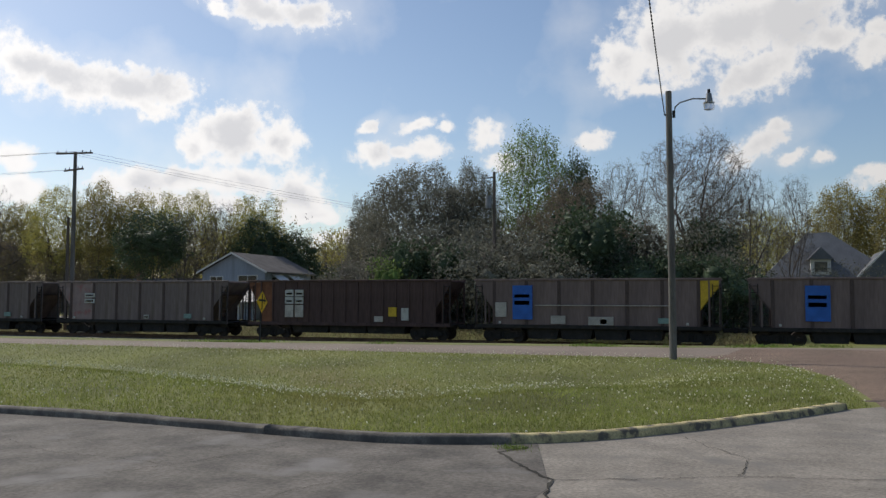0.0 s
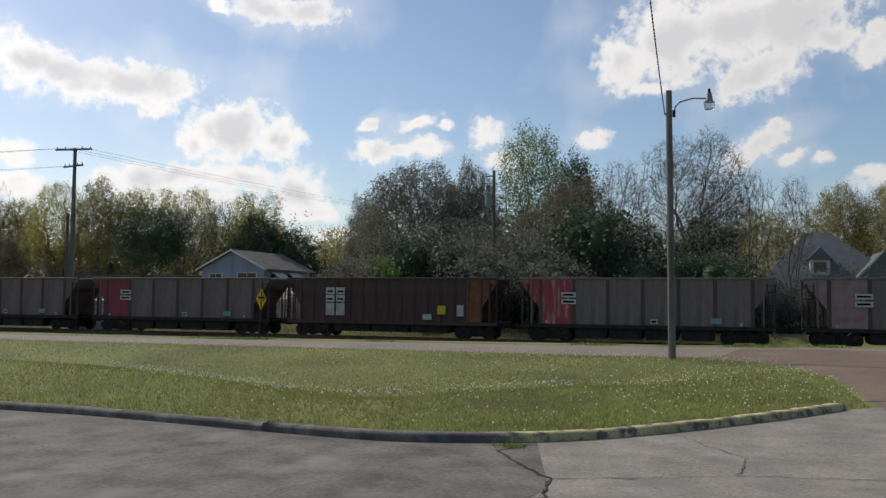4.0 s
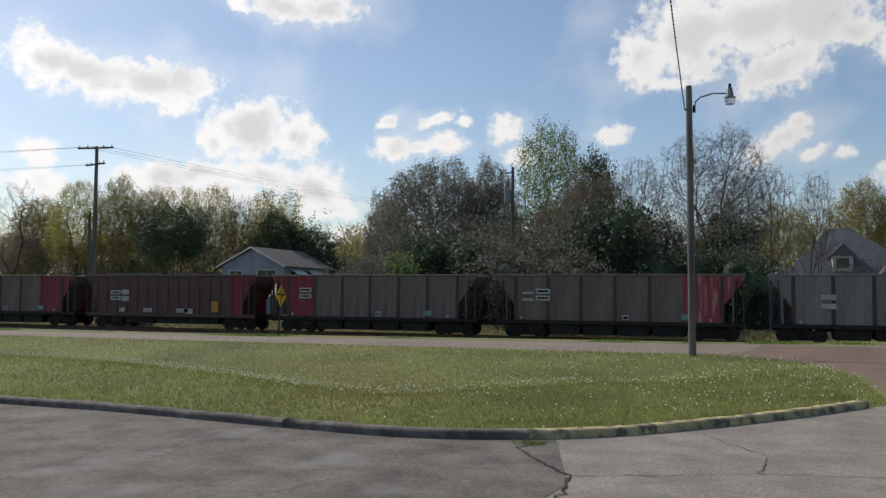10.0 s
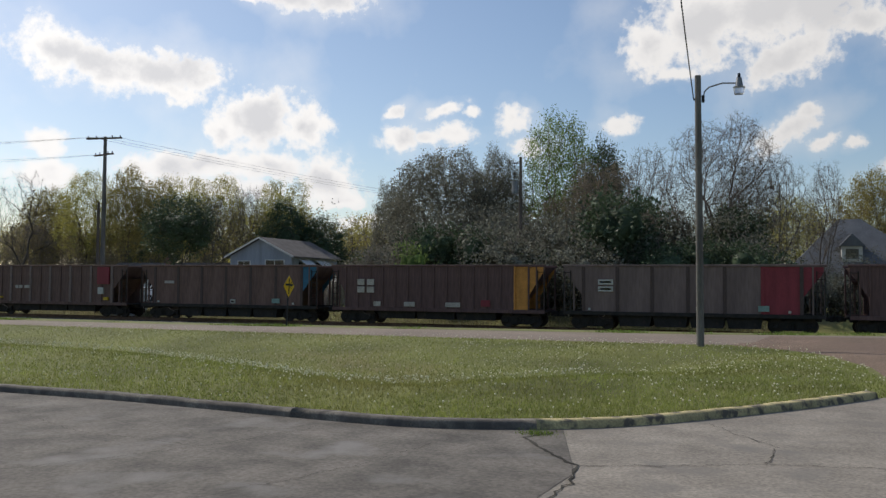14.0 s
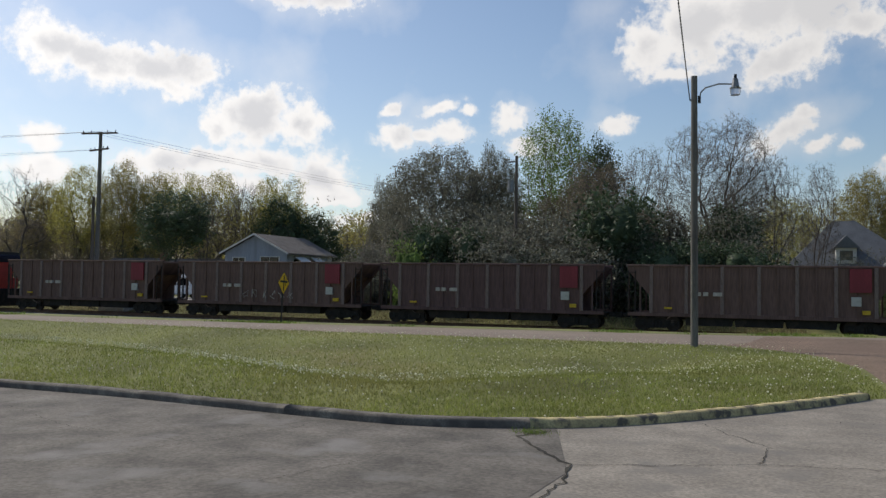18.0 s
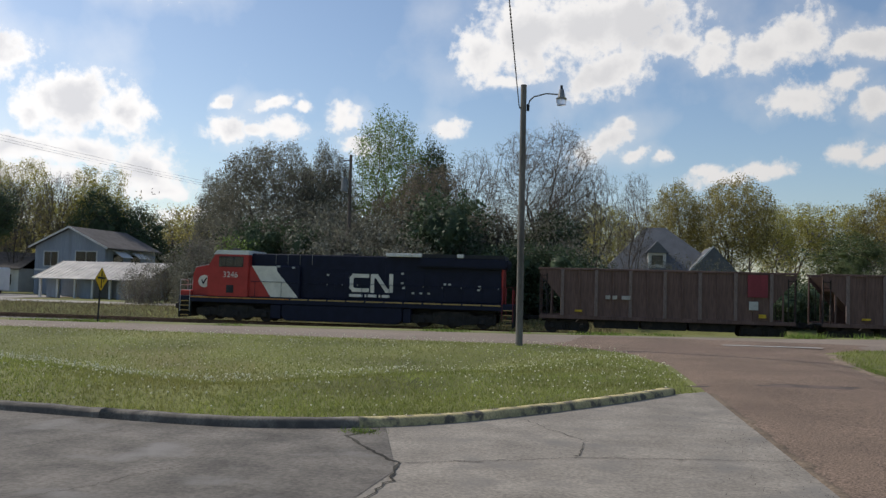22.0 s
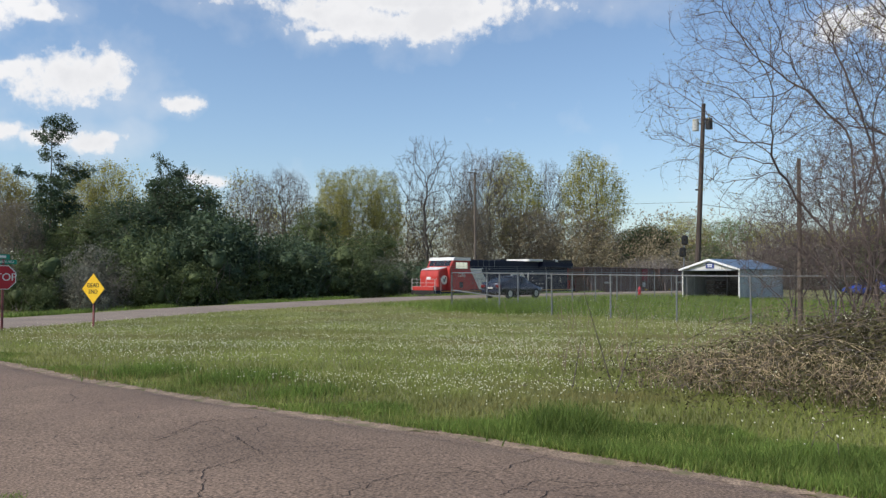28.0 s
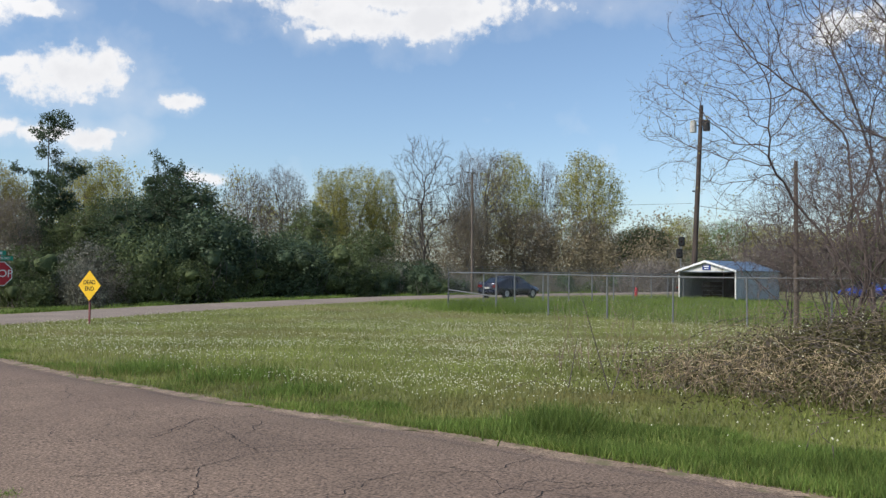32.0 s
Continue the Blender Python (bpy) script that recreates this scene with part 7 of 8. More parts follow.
fence_run("chain_link_fence", "galvanised chain-link fence beside the meadow", FENCE_C, (0.0, -2.95), 8, False, True)
fence_run("chain_link_fence", "chain-link fence topped with barbed wire along the street", FENCE_C, (2.95, 0.3), 12, True)
fence_run("chain_link_fence", "far chain-link fence topped with barbed wire", (FENCE_C[0] + 35.4, FENCE_C[1] + 3.6), (0.2, -2.95), 7, True)

hx, hy = az(59.7, 70)
hyd = thing("fire_hydrant", "red fire hydrant in the grass behind the fence", "hydrant", m=pose(hx, hy, zg(hx, hy)))
part("barrel", rod((0, 0, 0), (0, 0, 0.55), 0.12, 0.11, 12), SIGN_RED, hyd)
part("bonnet", rod((0, 0, 0.55), (0, 0, 0.74), 0.13, 0.05, 12), SIGN_RED, hyd)
part("nozzle", rod((-0.2, 0, 0.45), (0.2, 0, 0.45), 0.06, 0.06, 10), SIGN_RED, hyd)
part("flange", rod((0, 0, 0.0), (0, 0, 0.06), 0.17, 0.17, 12), SIGN_RED, hyd)

# ---- carport ----
CPMETAL = surface("carport_steel", (0.32, 0.35, 0.38), 0.5, metal=0.3, vary=0.15, streak=True)
CPROOF = surface("carport_roof_blue", (0.13, 0.19, 0.26), 0.45, metal=0.3, vary=0.12)
cx, cy = az(64.1, 66.5)
cp = thing("carport", "grey steel carport with a white gable and a blue-grey roof", "carport", m=pose(cx, cy, zg(cx, cy) - 0.02, 0, 0, -6))
CL, CWD, CE, CR = 6.2, 2.35, 2.15, 2.85
for s in (-1, 1):
    part("side_wall", box(0.05, CL, s * CWD - 0.02, s * CWD + 0.02, 0.0, CE), CPMETAL, cp)
    for i in range(3):
        part("wall_rib", box(0.05, CL, min(s * CWD, s * (CWD + 0.03)), max(s * CWD, s * (CWD + 0.03)), 0.45 + i * 0.6, 0.52 + i * 0.6), CPMETAL, cp)
    for i in range(5):
        part("post", box(i * CL / 4 - 0.035, i * CL / 4 + 0.035, s * CWD - 0.05, s * CWD + 0.05, 0, CE), SIDING_W if i == 0 else CPMETAL, cp)
for s in (-1, 1):
    bm = bmesh.new()
    yy = [(s * (CWD + 0.2), CE - 0.06), (s * (CWD + 0.2), CE), (0, CR + 0.06), (0, CR)]
    a = [bm.verts.new((-0.2, y, z)) for y, z in yy]
    b = [bm.verts.new((CL + 0.1, y, z)) for y, z in yy]
    bm.faces.new(a), bm.faces.new(b[::-1])
    for i in range(4):
        bm.faces.new((a[i], b[i], b[(i + 1) % 4], a[(i + 1) % 4]))
    bmesh.ops.recalc_face_normals(bm, faces=bm.faces)
    part("roof", bm, CPROOF, cp)
    bm = bmesh.new()
    yy = [(s * (CWD + 0.2), CE - 0.14), (s * (CWD + 0.2), CE), (0, CR + 0.06), (0, CR - 0.1)]
    a = [bm.verts.new((-0.24, y, z)) for y, z in yy]
    b = [bm.verts.new((-0.2, y, z)) for y, z in yy]
    bm.faces.new(a), bm.faces.new(b[::-1])
    for i in range(4):
        bm.faces.new((a[i], b[i], b[(i + 1) % 4], a[(i + 1) % 4]))
    bmesh.ops.recalc_face_normals(bm, faces=bm.faces)
    part("gable_trim", bm, SIGN_WHITE, cp)
gb = bmesh.new()
vs = [gb.verts.new(p) for p in ((0, -CWD, CE - 0.05), (0, CWD, CE - 0.05), (0, 0, CR - 0.05))]
vs2 = [gb.verts.new((0.04, v.co.y, v.co.z)) for v in vs]
gb.faces.new(vs), gb.faces.new(vs2[::-1])
for i in range(3):
    gb.faces.new((vs[i], vs2[i], vs2[(i + 1) % 3], vs[(i + 1) % 3]))
bmesh.ops.recalc_face_normals(gb, faces=gb.faces)
part("gable", gb, SIDING_W, cp)
sg = part("sign", box(-0.06, -0.01, -0.34, 0.34, 2.2, 2.58), surface("sign_navy", (0.03, 0.05, 0.2), 0.5), cp, "small navy sign")
part("lettering_bar", box(-0.07, -0.06, -0.22, 0.22, 2.42, 2.5), SIGN_WHITE, sg)
part("lettering_bar", box(-0.07, -0.06, -0.18, 0.18, 2.28, 2.34), SIGN_WHITE, sg)
part("crossbeam", box(-0.02, 0.06, -CWD, CWD, CE - 0.12, CE - 0.04), CPMETAL, cp)
# near-black: a dark back wall with the roof's shade put into its colour
CPDARK = surface("carport_shaded_dark", (0.035, 0.03, 0.028), 0.9, vary=0.4)
part("back_wall", box(CL - 0.03, CL, -CWD, CWD, 1.05, CR - 0.2), CPDARK, cp, "dark back wall, roof shade put into its colour")
for y0, y1 in ((0.75, CWD), (-CWD, -0.95)):
    part("back_panel", box(CL - 0.03, CL, y0, y1, 0, 1.05), CPDARK, cp)
# near-black blocks added left and right, for dark shapes of no known kind
for y, w, z in ((1.5, 0.7, 1.3), (-1.6, 0.55, 1.2)):
    crate = thing("storage_crate", "pile of near-black blocks added under the carport roof", "crate", m=pose(cx, cy, zg(cx, cy), 0, 0, -6) @ pose(3.2, y, 0.0))
    for k in range(4):
        part("board_stack", box(-0.9 + 0.05 * (k % 2), 0.9, -w / 2, w / 2 - 0.04 * (k % 2), k * z / 4, (k + 0.92) * z / 4, bevel=0.01), CPDARK, crate)
for y in (-1.2, 0.0, 1.2):
    part("roof_purlin", box(0, CL, y - 0.03, y + 0.03, CE - 0.02, CE + 0.05), CPMETAL, cp)

# ---- far woods, joined ----
def woods(name, label, trees, leaf, seed, leaf_n=420, size=0.3):
    """Distant trees in one object: trunks, limbs and loose crowns."""
    rng = random.Random(seed)
    segs, cs = [], []
    for x, y, h, wide in trees:
        b = Vector((x, y, zg(x, y)))
        top = b + Vector((rng.gauss(0, 0.4), rng.gauss(0, 0.4), h * 0.75))
        segs.append((b, top, 0.22, 0.09, 5))
        lumps = []
        for k in range(11):
            t = rng.uniform(0.3, 1.0)
            a = rng.uniform(0, 6.28)
            r = wide * rng.uniform(0.3, 1.0) * (1.15 - abs(t - 0.62))
            e = Vector((x + math.cos(a) * r, y + math.sin(a) * r, b.z + h * (t * 0.62 + 0.33)))
            s = b.lerp(top, rng.uniform(0.4, 1.0))
            segs.append((s, e, 0.06, 0.02, 9))
            lumps.append(e)
            for _ in range(4):
                d = Vector((rng.gauss(0, 1), rng.gauss(0, 1), rng.gauss(0.4, 0.8))).normalized() * wide * 0.4
                segs.append((s.lerp(e, rng.uniform(0.5, 1)), e + d, 0.025, 0.012, 9))
        for k in range(leaf_n // 6):
            e = rng.choice(lumps)
            d = Vector((rng.gauss(0, 1), rng.gauss(0, 1), rng.gauss(0, 0.8)))
            cs.append(tuple(e + d * wide * 0.26))
    t = thing(name, label, "woods", kind="stuff")
    tagged(part("trunks", branch_mesh("trunks", segs, BARK_GREY), None, t), kind="stuff")
    tagged(part("crowns", leaf_mesh("crowns", cs, size, leaf, seed, 6, 0.35), None, t), kind="stuff")
    return t


rng = random.Random(77)
belts = {"far_woods": ("distant woods in yellow-green spring bud", LEAF_BUD, 0), "gold_woods": ("distant woods in gold-brown bud", LEAF_GOLD, 1), "grey_woods": ("distant bare grey-brown woods", LEAF_GREY, 2)}
rows = [[], [], []]
x = -175.0
while x < 260:
    gap = -52 < x < -36
    y = 128 + rng.uniform(-8, 14)
    hgt = rng.uniform(11, 15) * (0.8 if gap else 1.0)
    if 60 < x < 175:
        hgt *= 1.25
    rows[rng.randrange(3)].append((x, y, hgt, rng.uniform(3.2, 4.8)))
    x += rng.uniform(2.6, 4.2)
for i in range(170):
    a = rng.uniform(58, 92)
    d = rng.uniform(135, 215)
    px_, py_ = az(a, d)
    if py_ < 46:
        rows[rng.randrange(3)].append((px_, py_, rng.uniform(9, 13.5), rng.uniform(3.5, 5.5)))
for i in range(64):
    rows[rng.choice((0, 1, 2))].append((-52 - i * 2.0 + rng.uniform(-2, 2), 116 + rng.uniform(-8, 8), rng.uniform(9, 14.5), rng.uniform(3, 4.5)))
for (nm, (lab, leaf, k)) in belts.items():
    woods(nm, lab, rows[k], leaf, 5 + k, leaf_n=800 if k < 2 else 560, size=0.2 if k < 2 else 0.15)
# low scrub under the far trees
under = []
rng = random.Random(9)
for i in range(260):
    under.append((-170 + i * 1.65 + rng.uniform(-1, 1), rng.uniform(96, 118) if i > 80 else rng.uniform(112, 126)))
for i in range(90):
    px_, py_ = az(rng.uniform(60, 92), rng.uniform(120, 190))
    if py_ < 46:
        under.append((px_, py_))
cs = []
for x, y in under:
    for k in range(26):
        cs.append((x + rng.gauss(0, 1.5), y + rng.gauss(0, 1.2), zg(x, y) + abs(rng.gauss(0, 1.9 if x > -40 else 3.2)) + 0.2))
brush = []
for x, y in under:
    for k in range(34):
        brush.append((x + rng.gauss(0, 1.6), y + 3 + rng.gauss(0, 1.2), zg(x, y) + abs(rng.gauss(0, 3.4)) + 0.2))
tagged(part("brush", leaf_mesh("brush", brush, 0.2, LEAF_GREY, 13, 8, 0.5)), "grey-brown leafless brush under the far woods", "scrub", kind="stuff")
rng = random.Random(19)
wood_low = []
for i in range(150):
    a, d = rng.uniform(33, 66), rng.uniform(142, 172)
    x, y = az(a, d)
    for k in range(52):
        wood_low.append((x + rng.gauss(0, 2.4), y + rng.gauss(0, 2.0), zg(x, y) + min(abs(rng.gauss(0, 5.6)), 13.0) + 0.2))
tagged(part("underwood", leaf_mesh("underwood", wood_low, 0.22, surface("underwood_leaf", (0.27, 0.225, 0.145), 0.8, spec=0.1, vary=0.3, grain=0.15, scale=0.2, fine=2, bump=0, island=0.35, trans=0.3), 23, 8, 0.6)), "tall brown and olive underwood beyond the tracks", "scrub", kind="stuff")
scrub = part("scrub", leaf_mesh("scrub", cs, 0.28, LEAF_MID, 3, 6, 0.4))
tagged(scrub, "low green and brown scrub under the far woods", "scrub", kind="stuff")

# ---- leafless tree and brush on the near right ----
TWIGGY = surface("bark_twiggy", (0.12, 0.092, 0.085), 0.9, vary=0.3, grain=0.25, scale=1, fine=15)


tx_, ty_ = 25.4, 7.4
segs, tips = colonise(41, lobes(41, 5200, [(0.5, -0.5, 8.6, 4.4, 5.2), (-1.6, 3.6, 6.6, 2.6, 2.6), (2.5, -2.5, 7, 4, 4), (-1.0, 1.8, 8.8, 3.4, 3.2), (-0.6, 2.6, 4.4, 2.0, 2.0)]), 1.1, 0.33, 0.4, 0.16, 0.3, 3, 0.5, 0.0062, 2.55, ((0, 0), (0.55, -0.5), (-0.35, 0.5)), limbs=9, spread=(8, 50))
near = thing("tree", "leafless many-stemmed tree with reddish twigs over the brush", "tree", m=pose(tx_, ty_, zg(tx_, ty_)))
part("trunk", branch_mesh("trunk", segs, TWIGGY), None, near)
part("crown", leaf_mesh("crown", [tuple(p) for p, _ in tips[::6]], 0.03, LEAF_BUD, 8, 1, 0.08), None, near, "a few opening buds")
copy_thing(near, pose(29.5, 4.6, zg(29.5, 4.6), 0, 0, 130))
segs, tips = colonise(43, lobes(43, 1500, [(0, 0, 3.4, 2.4, 2.6), (-1.2, 0.8, 2.6, 1.8, 1.8)]), 0.4, 0.3, 0.33, 0.2, 0.35, 3, 0.45, 0.0055, 2.4, ((0, 0), (0.4, 0.3)))
sap = thing("sapling", "tangled leafless sapling beside the brush", "tree", m=pose(22.4, 5.0, zg(22.4, 5.0)))
part("trunk", branch_mesh("trunk", segs, TWIGGY), None, sap)
part("crown", leaf_mesh("crown", [tuple(p) for p, _ in tips[::6]], 0.025, LEAF_BROWN, 8, 1, 0.08), None, sap, "a few brown buds")
for x, y, turn in ((24.0, 7.0, 90), (26.8, 8.6, 300), (28, 4.0, 60), (25, 3.6, 200), (31, 10.5, 130), (34, 13.0, 20)):
    copy_thing(sap, pose(x, y, zg(x, y), 0, 0, turn))


def arch(rng, p, d, ln, rise, n=6):
    pts = []
    for i in range(n + 1):
        t = i / n
        pts.append(Vector((p[0] + d[0] * ln * t + rng.gauss(0, 0.02), p[1] + d[1] * ln * t + rng.gauss(0, 0.02), max(0.02, p[2] + rise * 4 * t * (1 - t) * (1 - 0.35 * t) + rng.gauss(0, 0.015)))))
    return pts


def bramble():
    """A low heap of dead bramble: arching canes, dark small leaves, a few white flowers."""
    rng = random.Random(6)
    t = thing("bramble_bush", "tangled heap of dry brown bramble canes with small white flowers", "bush", m=pose(13.35, 3.75, 0.03))

    def hump(x, y):
        return max(0.0, 0.85 * math.exp(-(x / 2.1) ** 2 - ((y - 0.3) / 2.6) ** 2) + 0.95 * math.exp(-((x - 3.0) / 2.4) ** 2 - ((y + 0.6) / 2.6) ** 2))

    dry, dark = [], []
    for i in range(900):
        x, y = rng.gauss(0.6, 1.4), rng.gauss(-0.1, 1.6)
        a = rng.uniform(0, 6.28)
        ln = rng.uniform(0.6, 2.0)
        pts = arch(rng, (x, y, hump(x, y) * rng.uniform(0.3, 1.05)), (math.cos(a), math.sin(a)), ln, rng.uniform(0.05, 0.4))
        (dry if rng.random() < 0.38 else dark).append(pts)
    for i in range(420):
        y = rng.uniform(-3.6, 2.9)
        x = -1.3 - rng.random() * 0.9
        dry.append(arch(rng, (x, y, 0.0), (rng.gauss(0.3, 0.4), rng.gauss(0, 0.5)), rng.uniform(0.4, 1.1), rng.uniform(0.25, 0.7)))
    straw = []
    for i in range(460):
        y = rng.uniform(-4.2, 2.6)
        x = -1.75 - 0.5 * rng.random() + 0.1 * y
        straw.append(arch(rng, (x + rng.random(), y, hump(x + 1, y) * rng.uniform(0, 0.7)), (rng.gauss(-0.35, 0.4), rng.gauss(0, 0.6)), rng.uniform(0.4, 1.2), rng.uniform(0.12, 0.5)))
    for name, runs, mat, r in (("dry_cane", dry, TWIG, 0.006), ("dark_cane", dark, BARK, 0.007), ("straw", straw, surface("pale_straw", (0.46, 0.36, 0.22), 0.9, vary=0.25, bump=0, island=0.3), 0.005)):
        segs = [(a, b, r, r * 0.8, 9) for pts in runs for a, b in zip(pts, pts[1:])]
        tagged(part(name, branch_mesh(name, segs, mat), None, t), kind="stuff")
    cs = []
    for i in range(9000):
        x, y = rng.gauss(0.7, 1.4), rng.gauss(-0.1, 1.6)
        cs.append((x, y, hump(x, y) * rng.uniform(0.15, 0.98) + 0.03))
    tagged(part("leaf", leaf_mesh("leaf", cs, 0.03, surface("bramble_leaf", (0.115, 0.105, 0.05), 0.9, spec=0.1, vary=0.3, grain=0.2, bump=0, island=0.5, trans=0.25), 4, 5, 0.1), None, t), kind="stuff")
    fl = [(x, y, hump(x, y) + 0.06) for x, y in [(rng.gauss(-0.5, 1.2), rng.gauss(0, 1.8)) for _ in range(200)]]
    tagged(part("flower", leaf_mesh("flower", fl, 0.012, FLOWER, 5, 3, 0.02), None, t), kind="stuff")
    return t


bramble()
# tall dry weeds and dead stalks beside and behind the heap
rng = random.Random(15)
segs = []
for i in range(420):
    x, y = rng.uniform(12.5, 30), rng.uniform(4.0, 10.5)
    p = Vector((x, y, zg(x, y)))
    h = rng.uniform(0.4, 1.5)
    q = p + Vector((rng.gauss(0, 0.25), rng.gauss(0, 0.25), h))
    segs.append((p, p.lerp(q, 0.6) + Vector((rng.gauss(0, 0.05), 0, 0)), 0.009, 0.006, 9))
    segs.append((segs[-1][1], q, 0.006, 0.003, 9))
stalks = part("dry_stalks", branch_mesh("dry_stalks", segs, TWIG))
tagged(stalks, "tall dry weed stalks round the brush", "weeds", kind="stuff")
for k, (x, y, ang, h) in enumerate(((11.2, 7.0, 0.5, 1.5), (10.6, 6.6, -0.55, 0.9), (11.0, 7.6, -0.3, 0.8))):
    st = thing("dead_stalk", "single bare dead stalk leaning over the meadow", "weed", m=pose(x, y, zg(x, y)))
    part("stem", rod((0, 0, 0), (-h * ang * 0.6, h * ang * 0.3, h), 0.012, 0.004, 6), BARK, st)

# ---- grass, clover ----
rs = np.random.RandomState(21)


def blades(name, label, xy, h, w, mat, lean=0.35):
    """Single grass blades as slim triangles."""
    n = len(xy)
    z = height(xy[:, 0], xy[:, 1]) - 0.035
    a = rs.uniform(0, 6.28318, n)
    hh = h * rs.uniform(0.5, 1.3, n)
    ww = w * rs.uniform(0.6, 1.3, n)
    base = np.column_stack([xy, z])
    side = np.column_stack([np.cos(a) * ww, np.sin(a) * ww, np.zeros(n)])
    tip = base + np.column_stack([rs.normal(0, lean, n) * hh, rs.normal(0, lean, n) * hh, hh])
    v = np.stack([base - side, base + side, tip], 1).reshape(-1, 3)
    ob = part(name, arrays_mesh(name, v, np.arange(3 * n).reshape(n, 3), mat))
    return tagged(ob, label, "grass", kind="stuff")


def scatter(n, x0, x1, y0, y1, keep, power=1.0):
    """Places in a stretch of the plan, thinner with distance."""
    out = []
    while sum(len(o) for o in out) < n:
        x, y = rs.uniform(x0, x1, n * 2), rs.uniform(y0, y1, n * 2)
        d = np.hypot(x, y)
        ok = keep(x, y) & (rs.uniform(0, 1, n * 2) < np.minimum(1, (9.0 / d) ** power))
        out.append(np.column_stack([x, y])[ok])
    return np.concatenate(out)[:n]


def patchy(x, y):
    return 0.5 + 0.5 * np.sin(x * 0.55 + 1.3 * np.sin(y * 0.31)) * np.sin(y * 0.47 + 1.7) + 0.35 * np.sin(x * 1.7 + y * 1.1)


def on_lawn(x, y):
    return (y > np.interp(x, KX, KY) + 0.2) & (y < road_near(x) - 0.05) & (x < np.where(y > 14.4, street_left(y) - 0.1, 1.5))


def on_meadow(x, y):
    return (x > street_right(y) + 0.03) & (y < road_near(x) - 0.1)


lawn_xy = scatter(150000, -30, 2.2, 9.2, 26, on_lawn, 1.6)
blades("lawn_grass", "short mown yellow-green lawn grass", lawn_xy, 0.055, 0.008, BLADES)
blades("meadow_grass", "green meadow grass beside the side street", scatter(190000, 6.2, 60, 1.0, 38, on_meadow, 1.4), 0.1, 0.009, BLADES)
near_edge = scatter(52000, 6.4, 13, 1.0, 22, lambda x, y: on_meadow(x, y) & (x < street_right(y) + 0.3 + 2.4 * np.clip((9 - y) / 7, 0, 1) * 0.8 + 0.8 * np.clip(np.sin(y * 1.7), 0, 1)), 1.0)
blades("verge_grass", "long lush green grass on the street verge", near_edge, (0.05 + 0.06 * np.clip((9.5 - near_edge[:, 1]) / 4, 0, 1)) * (0.6 + 0.7 * patchy(near_edge[:, 0] * 2.3, near_edge[:, 1] * 2.6)), 0.006, BLADES_LUSH, 0.45)
for x, y, r, n, h in ((7.75, 5.55, 0.3, 1800, 0.27), (7.6, 9.9, 0.35, 900, 0.16), (7.3, 13.9, 0.4, 1200, 0.2), (8.0, 12.0, 0.5, 1200, 0.2), (-2.3, 9.22, 0.1, 900, 0.08), (-2.2, 8.6, 0.06, 260, 0.04), (-1.75, 7.95, 0.07, 260, 0.04), (-1.5, 7.2, 0.05, 200, 0.035), (2.45, 6.7, 0.08, 350, 0.07), (31.0, 27.2, 1.0, 2500, 0.45), (30.8, 24.6, 0.9, 2200, 0.4), (33.5, 26.0, 2.2, 4000, 0.45)):
    xy = np.column_stack([rs.normal(x, r, n), rs.normal(y, r * 0.8, n)])
    blades("grass_tuft", "dense dark green tuft of long grass", xy, h, 0.009, BLADES_LUSH, 0.4)
fence_grass = scatter(30000, 30.3, 62, 8, 34, lambda x, y: y < road_near(x) - 2, 0.3)
blades("fenced_grass", "longer green grass inside the fence", fence_grass, 0.25, 0.016, BLADES_LUSH, 0.4)
wx = rs.uniform(-70, 75, 52000)
wy = road_far(wx) + 0.1 + np.abs(rs.normal(0, 0.8, len(wx)))
keepw = np.sin(wx * 0.9) + np.sin(wx * 0.37 + 2) + np.sin(wx * 2.3) * 0.5 + 1.0 * (wx > 3) > rs.uniform(0.2, 2.2, len(wx))
blades("track_weeds", "low green weeds between street and track", np.column_stack([wx, wy])[keepw], np.where(wx[keepw] > 8, 0.22, 0.1), 0.014, BLADES_LUSH, 0.35)
bx_ = rs.uniform(-75, 3, 22000)
blades("bank_grass", "dry tan grass on the railway bank", np.column_stack([bx_, rs.uniform(56.6, 60.5, len(bx_))]), 0.28, 0.025, surface("dry_grass", (0.26, 0.23, 0.13), 0.85, vary=0.3, bump=0, island=0.4, trans=0.3), 0.5)


def clover(name, xy, r):
    n = len(xy)
    z = height(xy[:, 0], xy[:, 1]) + rs.uniform(0.04, 0.12, n)
    c = np.column_stack([xy, z])
    offs = np.array([[1, 0, 0], [0, 1, 0], [-1, 0, 0], [0, -1, 0], [0, 0, 1], [0, 0, -1]]) * r
    v = (c[:, None, :] + offs[None] * rs.uniform(0.6, 1.25, (n, 1, 1))).reshape(-1, 3)
    f0 = np.array([[0, 1, 4], [1, 2, 4], [2, 3, 4], [3, 0, 4], [1, 0, 5], [2, 1, 5], [3, 2, 5], [0, 3, 5]])
    f = (np.arange(n)[:, None, None] * 6 + f0[None]).reshape(-1, 3)
    return tagged(part(name, arrays_mesh(name, v, f, FLOWER)), "scattered white clover flowers in the grass", "flowers", kind="stuff")


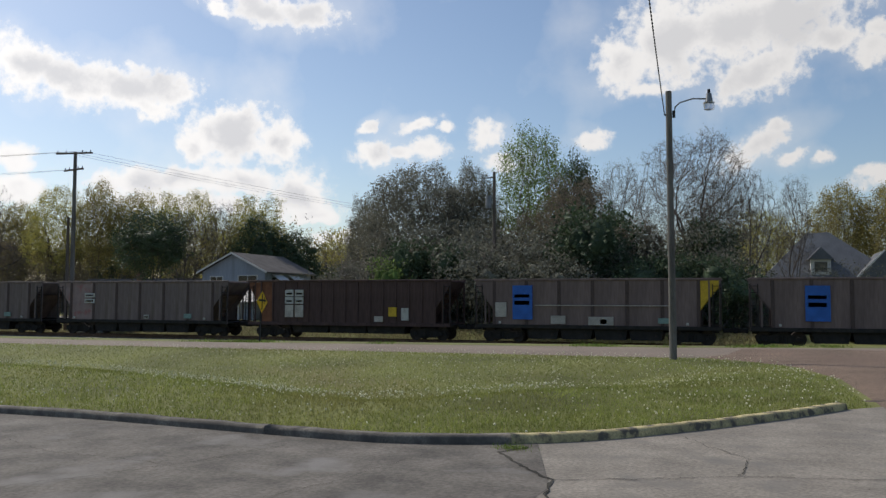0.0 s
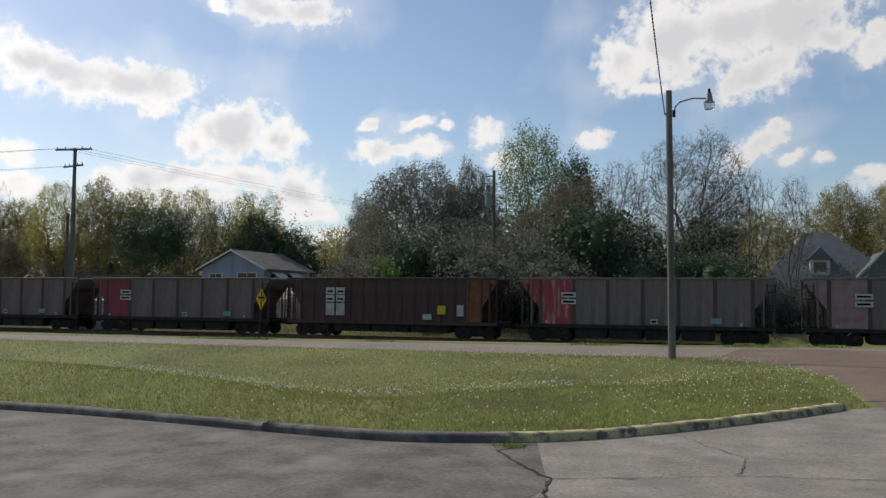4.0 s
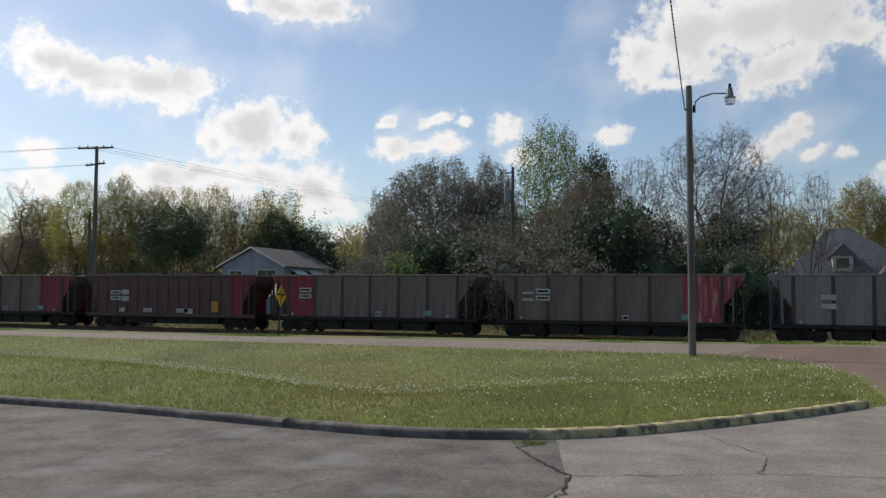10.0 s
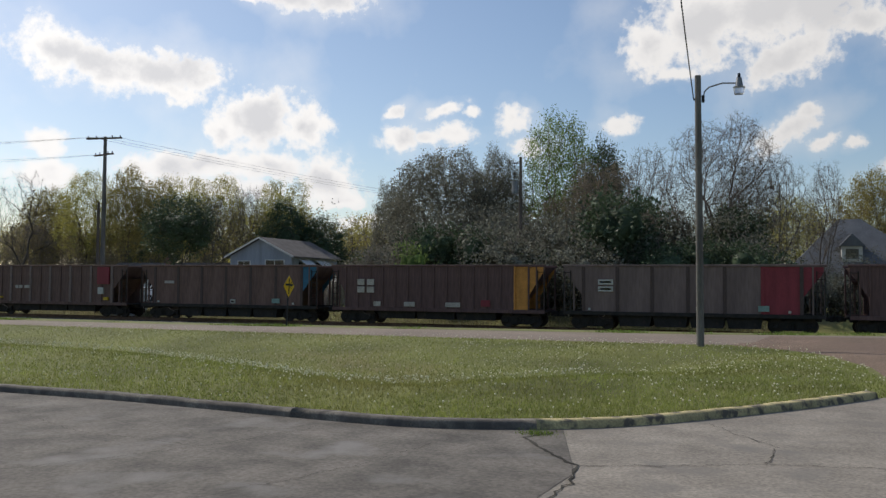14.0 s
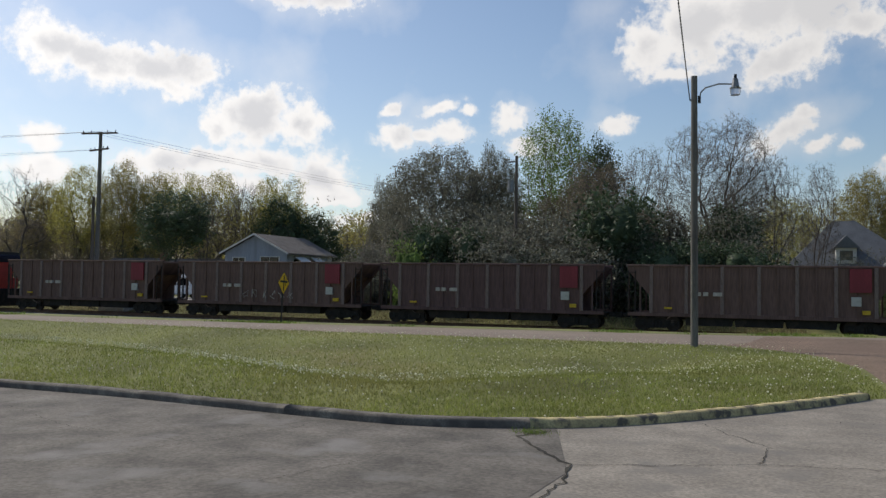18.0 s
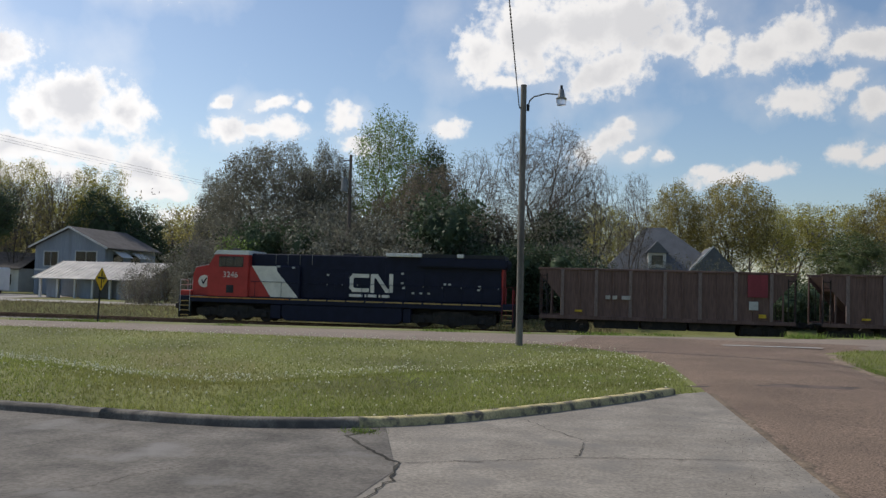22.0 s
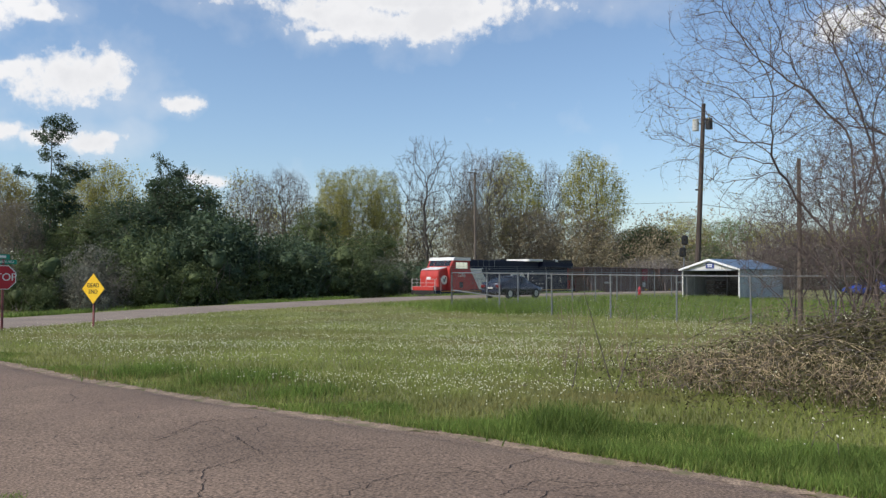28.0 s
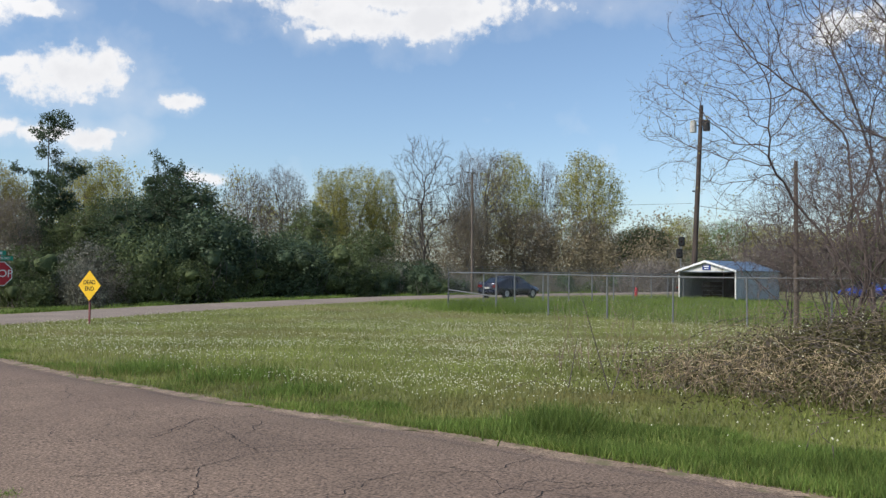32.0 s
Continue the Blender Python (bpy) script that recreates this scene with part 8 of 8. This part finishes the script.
mxy = scatter(21000, 7, 46, 3, 33, lambda x, y: on_meadow(x, y) & (x > street_right(y) + 1.2 + 1.2 * rs.uniform(0, 1, len(x))) & ((np.hypot(x, y) > 11.5) | (rs.uniform(0, 1, len(x)) < 0.15)) & (rs.uniform(0, 1.1, len(x)) < patchy(x, y) * np.exp(-((np.hypot(x - 15, y - 13)) / 13.0) ** 2) + 0.06), 0.5)
clover("meadow_clover", mxy, 0.0112)
lxy = scatter(4200, -24, 2, 9.6, 25.5, lambda x, y: on_lawn(x, y) & (rs.uniform(0, 1, len(x)) < 0.07 + 0.5 * np.exp(-((y - np.interp(x, CREST_X, CREST_Y)) / 0.5) ** 2) * (x < -2.5) + 0.06 * (y > 19)), 0.3)
clover("lawn_clover", lxy, 0.015)

# ---- street details ----
def strip(name, label, ys, left, right, mat, lift, low=None):
    """A ragged strip along the street, from lift at its left to low at its right."""
    v, f = [], []
    low = lift if low is None else low
    for i, y in enumerate(ys):
        a, b = left(y), right(y)
        for k in range(4):
            x = a + (b - a) * k / 3
            v.append((x, y, street_z(x, y) + 0.004 if name == "patch_seam" else float(height(x, y)) + lift + (low - lift) * k / 3 - (0.014 if k in (0, 3) else 0)))
    for i in range(len(ys) - 1):
        for k in range(3):
            f.append((4 * i + k, 4 * i + k + 1, 4 * i + k + 5, 4 * i + k + 4))
    return tagged(part(name, arrays_mesh(name, np.array(v), np.array(f), mat)), label, "verge", kind="structure")


def rag(y, k):
    out = 0.05 * math.sin(y * 2.1 + k) + 0.04 * math.sin(y * 4.7 + 2 * k)
    for w in range(5):
        out += 0.028 * math.sin(y * (9.3 + 7.1 * w) + 3.7 * k + w * w) / (1 + 0.4 * w)
    return out


strip("soil_edge", "crumbling gravel and soil along the street edge", np.arange(1.0, 26, 0.05), lambda y: float(street_right(y)) - 0.16 + 1.3 * rag(y, 1), lambda y: float(street_right(y)) + 0.3 + rag(y, 4), surface("gravelly_soil", (0.26, 0.19, 0.135), 0.95, vary=0.3, grain=0.5, scale=5, fine=45, bump=0.5, spots=(3.5, 0.5, 0.62, (0.16, 0.14, 0.075))), -0.008, -0.024)
strip("soil_edge", "dirt in the joint between lot and street", np.arange(2.0, 14.5, 0.05), lambda y: 2.13, lambda y: 2.24 + abs(rag(y, 2)) * 1.0, SOIL, 0.0245, 0.022)
strip("patch_seam", "dark tar seam across the side street", np.arange(15.75, 16.3, 0.05), lambda y: 2.2 + 0.3 * math.sin(y * 9), lambda y: 6.1 + 0.2 * math.sin(y * 7), surface("tar_seam", (0.1, 0.075, 0.06), 0.9, vary=0.3, spots=(2, 0.45, 0.6, (0.15, 0.105, 0.085))), 0.048)
sl = part("stop_line", arrays_mesh("stop_line", np.array([(4.5, 27.4, height(4.5, 27.4) + 0.05), (7.5, 27.65, height(7.5, 27.6) + 0.05), (7.5, 27.95, height(7.5, 27.9) + 0.05), (4.5, 27.7, height(4.5, 27.7) + 0.05)]), np.array([[0, 1, 2, 3]]), P_WHITE))
tagged(sl, "worn white painted stop line", "road marking", kind="structure")
ASPH_CRACK = surface("asphalt_crack", (0.028, 0.022, 0.02), 1.0, vary=0.3)
sz = lambda x, y: street_z(x, y) + 0.004
for pts in (((3.0, 6.9), (3.9, 6.4), (4.6, 6.6), (5.9, 5.8)), ((3.4, 8.4), (4.4, 8.0), (5.2, 8.6), (6.2, 8.2)), ((4.0, 4.9), (4.9, 5.1), (5.6, 4.6), (6.5, 4.8)), ((3.2, 10.8), (4.2, 10.5), (5.4, 10.9)), ((4.4, 3.6), (5.4, 3.9), (6.3, 3.4)), ((4.6, 6.6), (4.9, 7.4), (5.2, 8.6)), ((2.8, 13.0), (4.0, 12.8), (5.6, 13.2)), ((5.0, 2.6), (5.7, 3.0), (6.6, 2.4)), ((3.0, 5.2), (3.6, 5.9), (3.9, 6.4))):
    crack(list(pts), 0.0052, sz, ASPH_CRACK, "crack", "thin ragged crack in the brown asphalt")
crng = random.Random(52)
for i in range(11):
    x, y = crng.uniform(2.8, 5.6), crng.uniform(2.6, 12.5)
    a = crng.choice((0.2, 0.35, -0.25, 1.3, -0.1, 2.9))
    pts = [(x, y)]
    for j in range(crng.randint(2, 4)):
        a += crng.gauss(0, 0.45)
        x, y = x + 0.55 * math.cos(a), y + 0.55 * math.sin(a)
        if 2.5 < x < 6.3:
            pts.append((x, y))
    if len(pts) > 2:
        crack(pts, 0.0038 + 0.0004 * i / 4, sz, ASPH_CRACK, "crack", "thin ragged crack in the brown asphalt")
pb = np.column_stack([2.15 - np.abs(rs.normal(0, 0.5, 700)), rs.uniform(2.5, 12, 700), np.full(700, 0.026)])
peb = part("pebbles", leaf_mesh("pebbles", pb, 0.006, ASPH_CRACK, 3, 1, 0.0))
tagged(peb, "loose dark grit on the concrete", "gravel", kind="stuff")


def motions():
    for ob, x15 in TRAIN:
        walk(ob, [(t, pose(x15 + SPEED * (t - 15) + g, TRACK_Y, RAIL_Z)) for t, g in zip(GAIN_T, GAIN)])


motions()
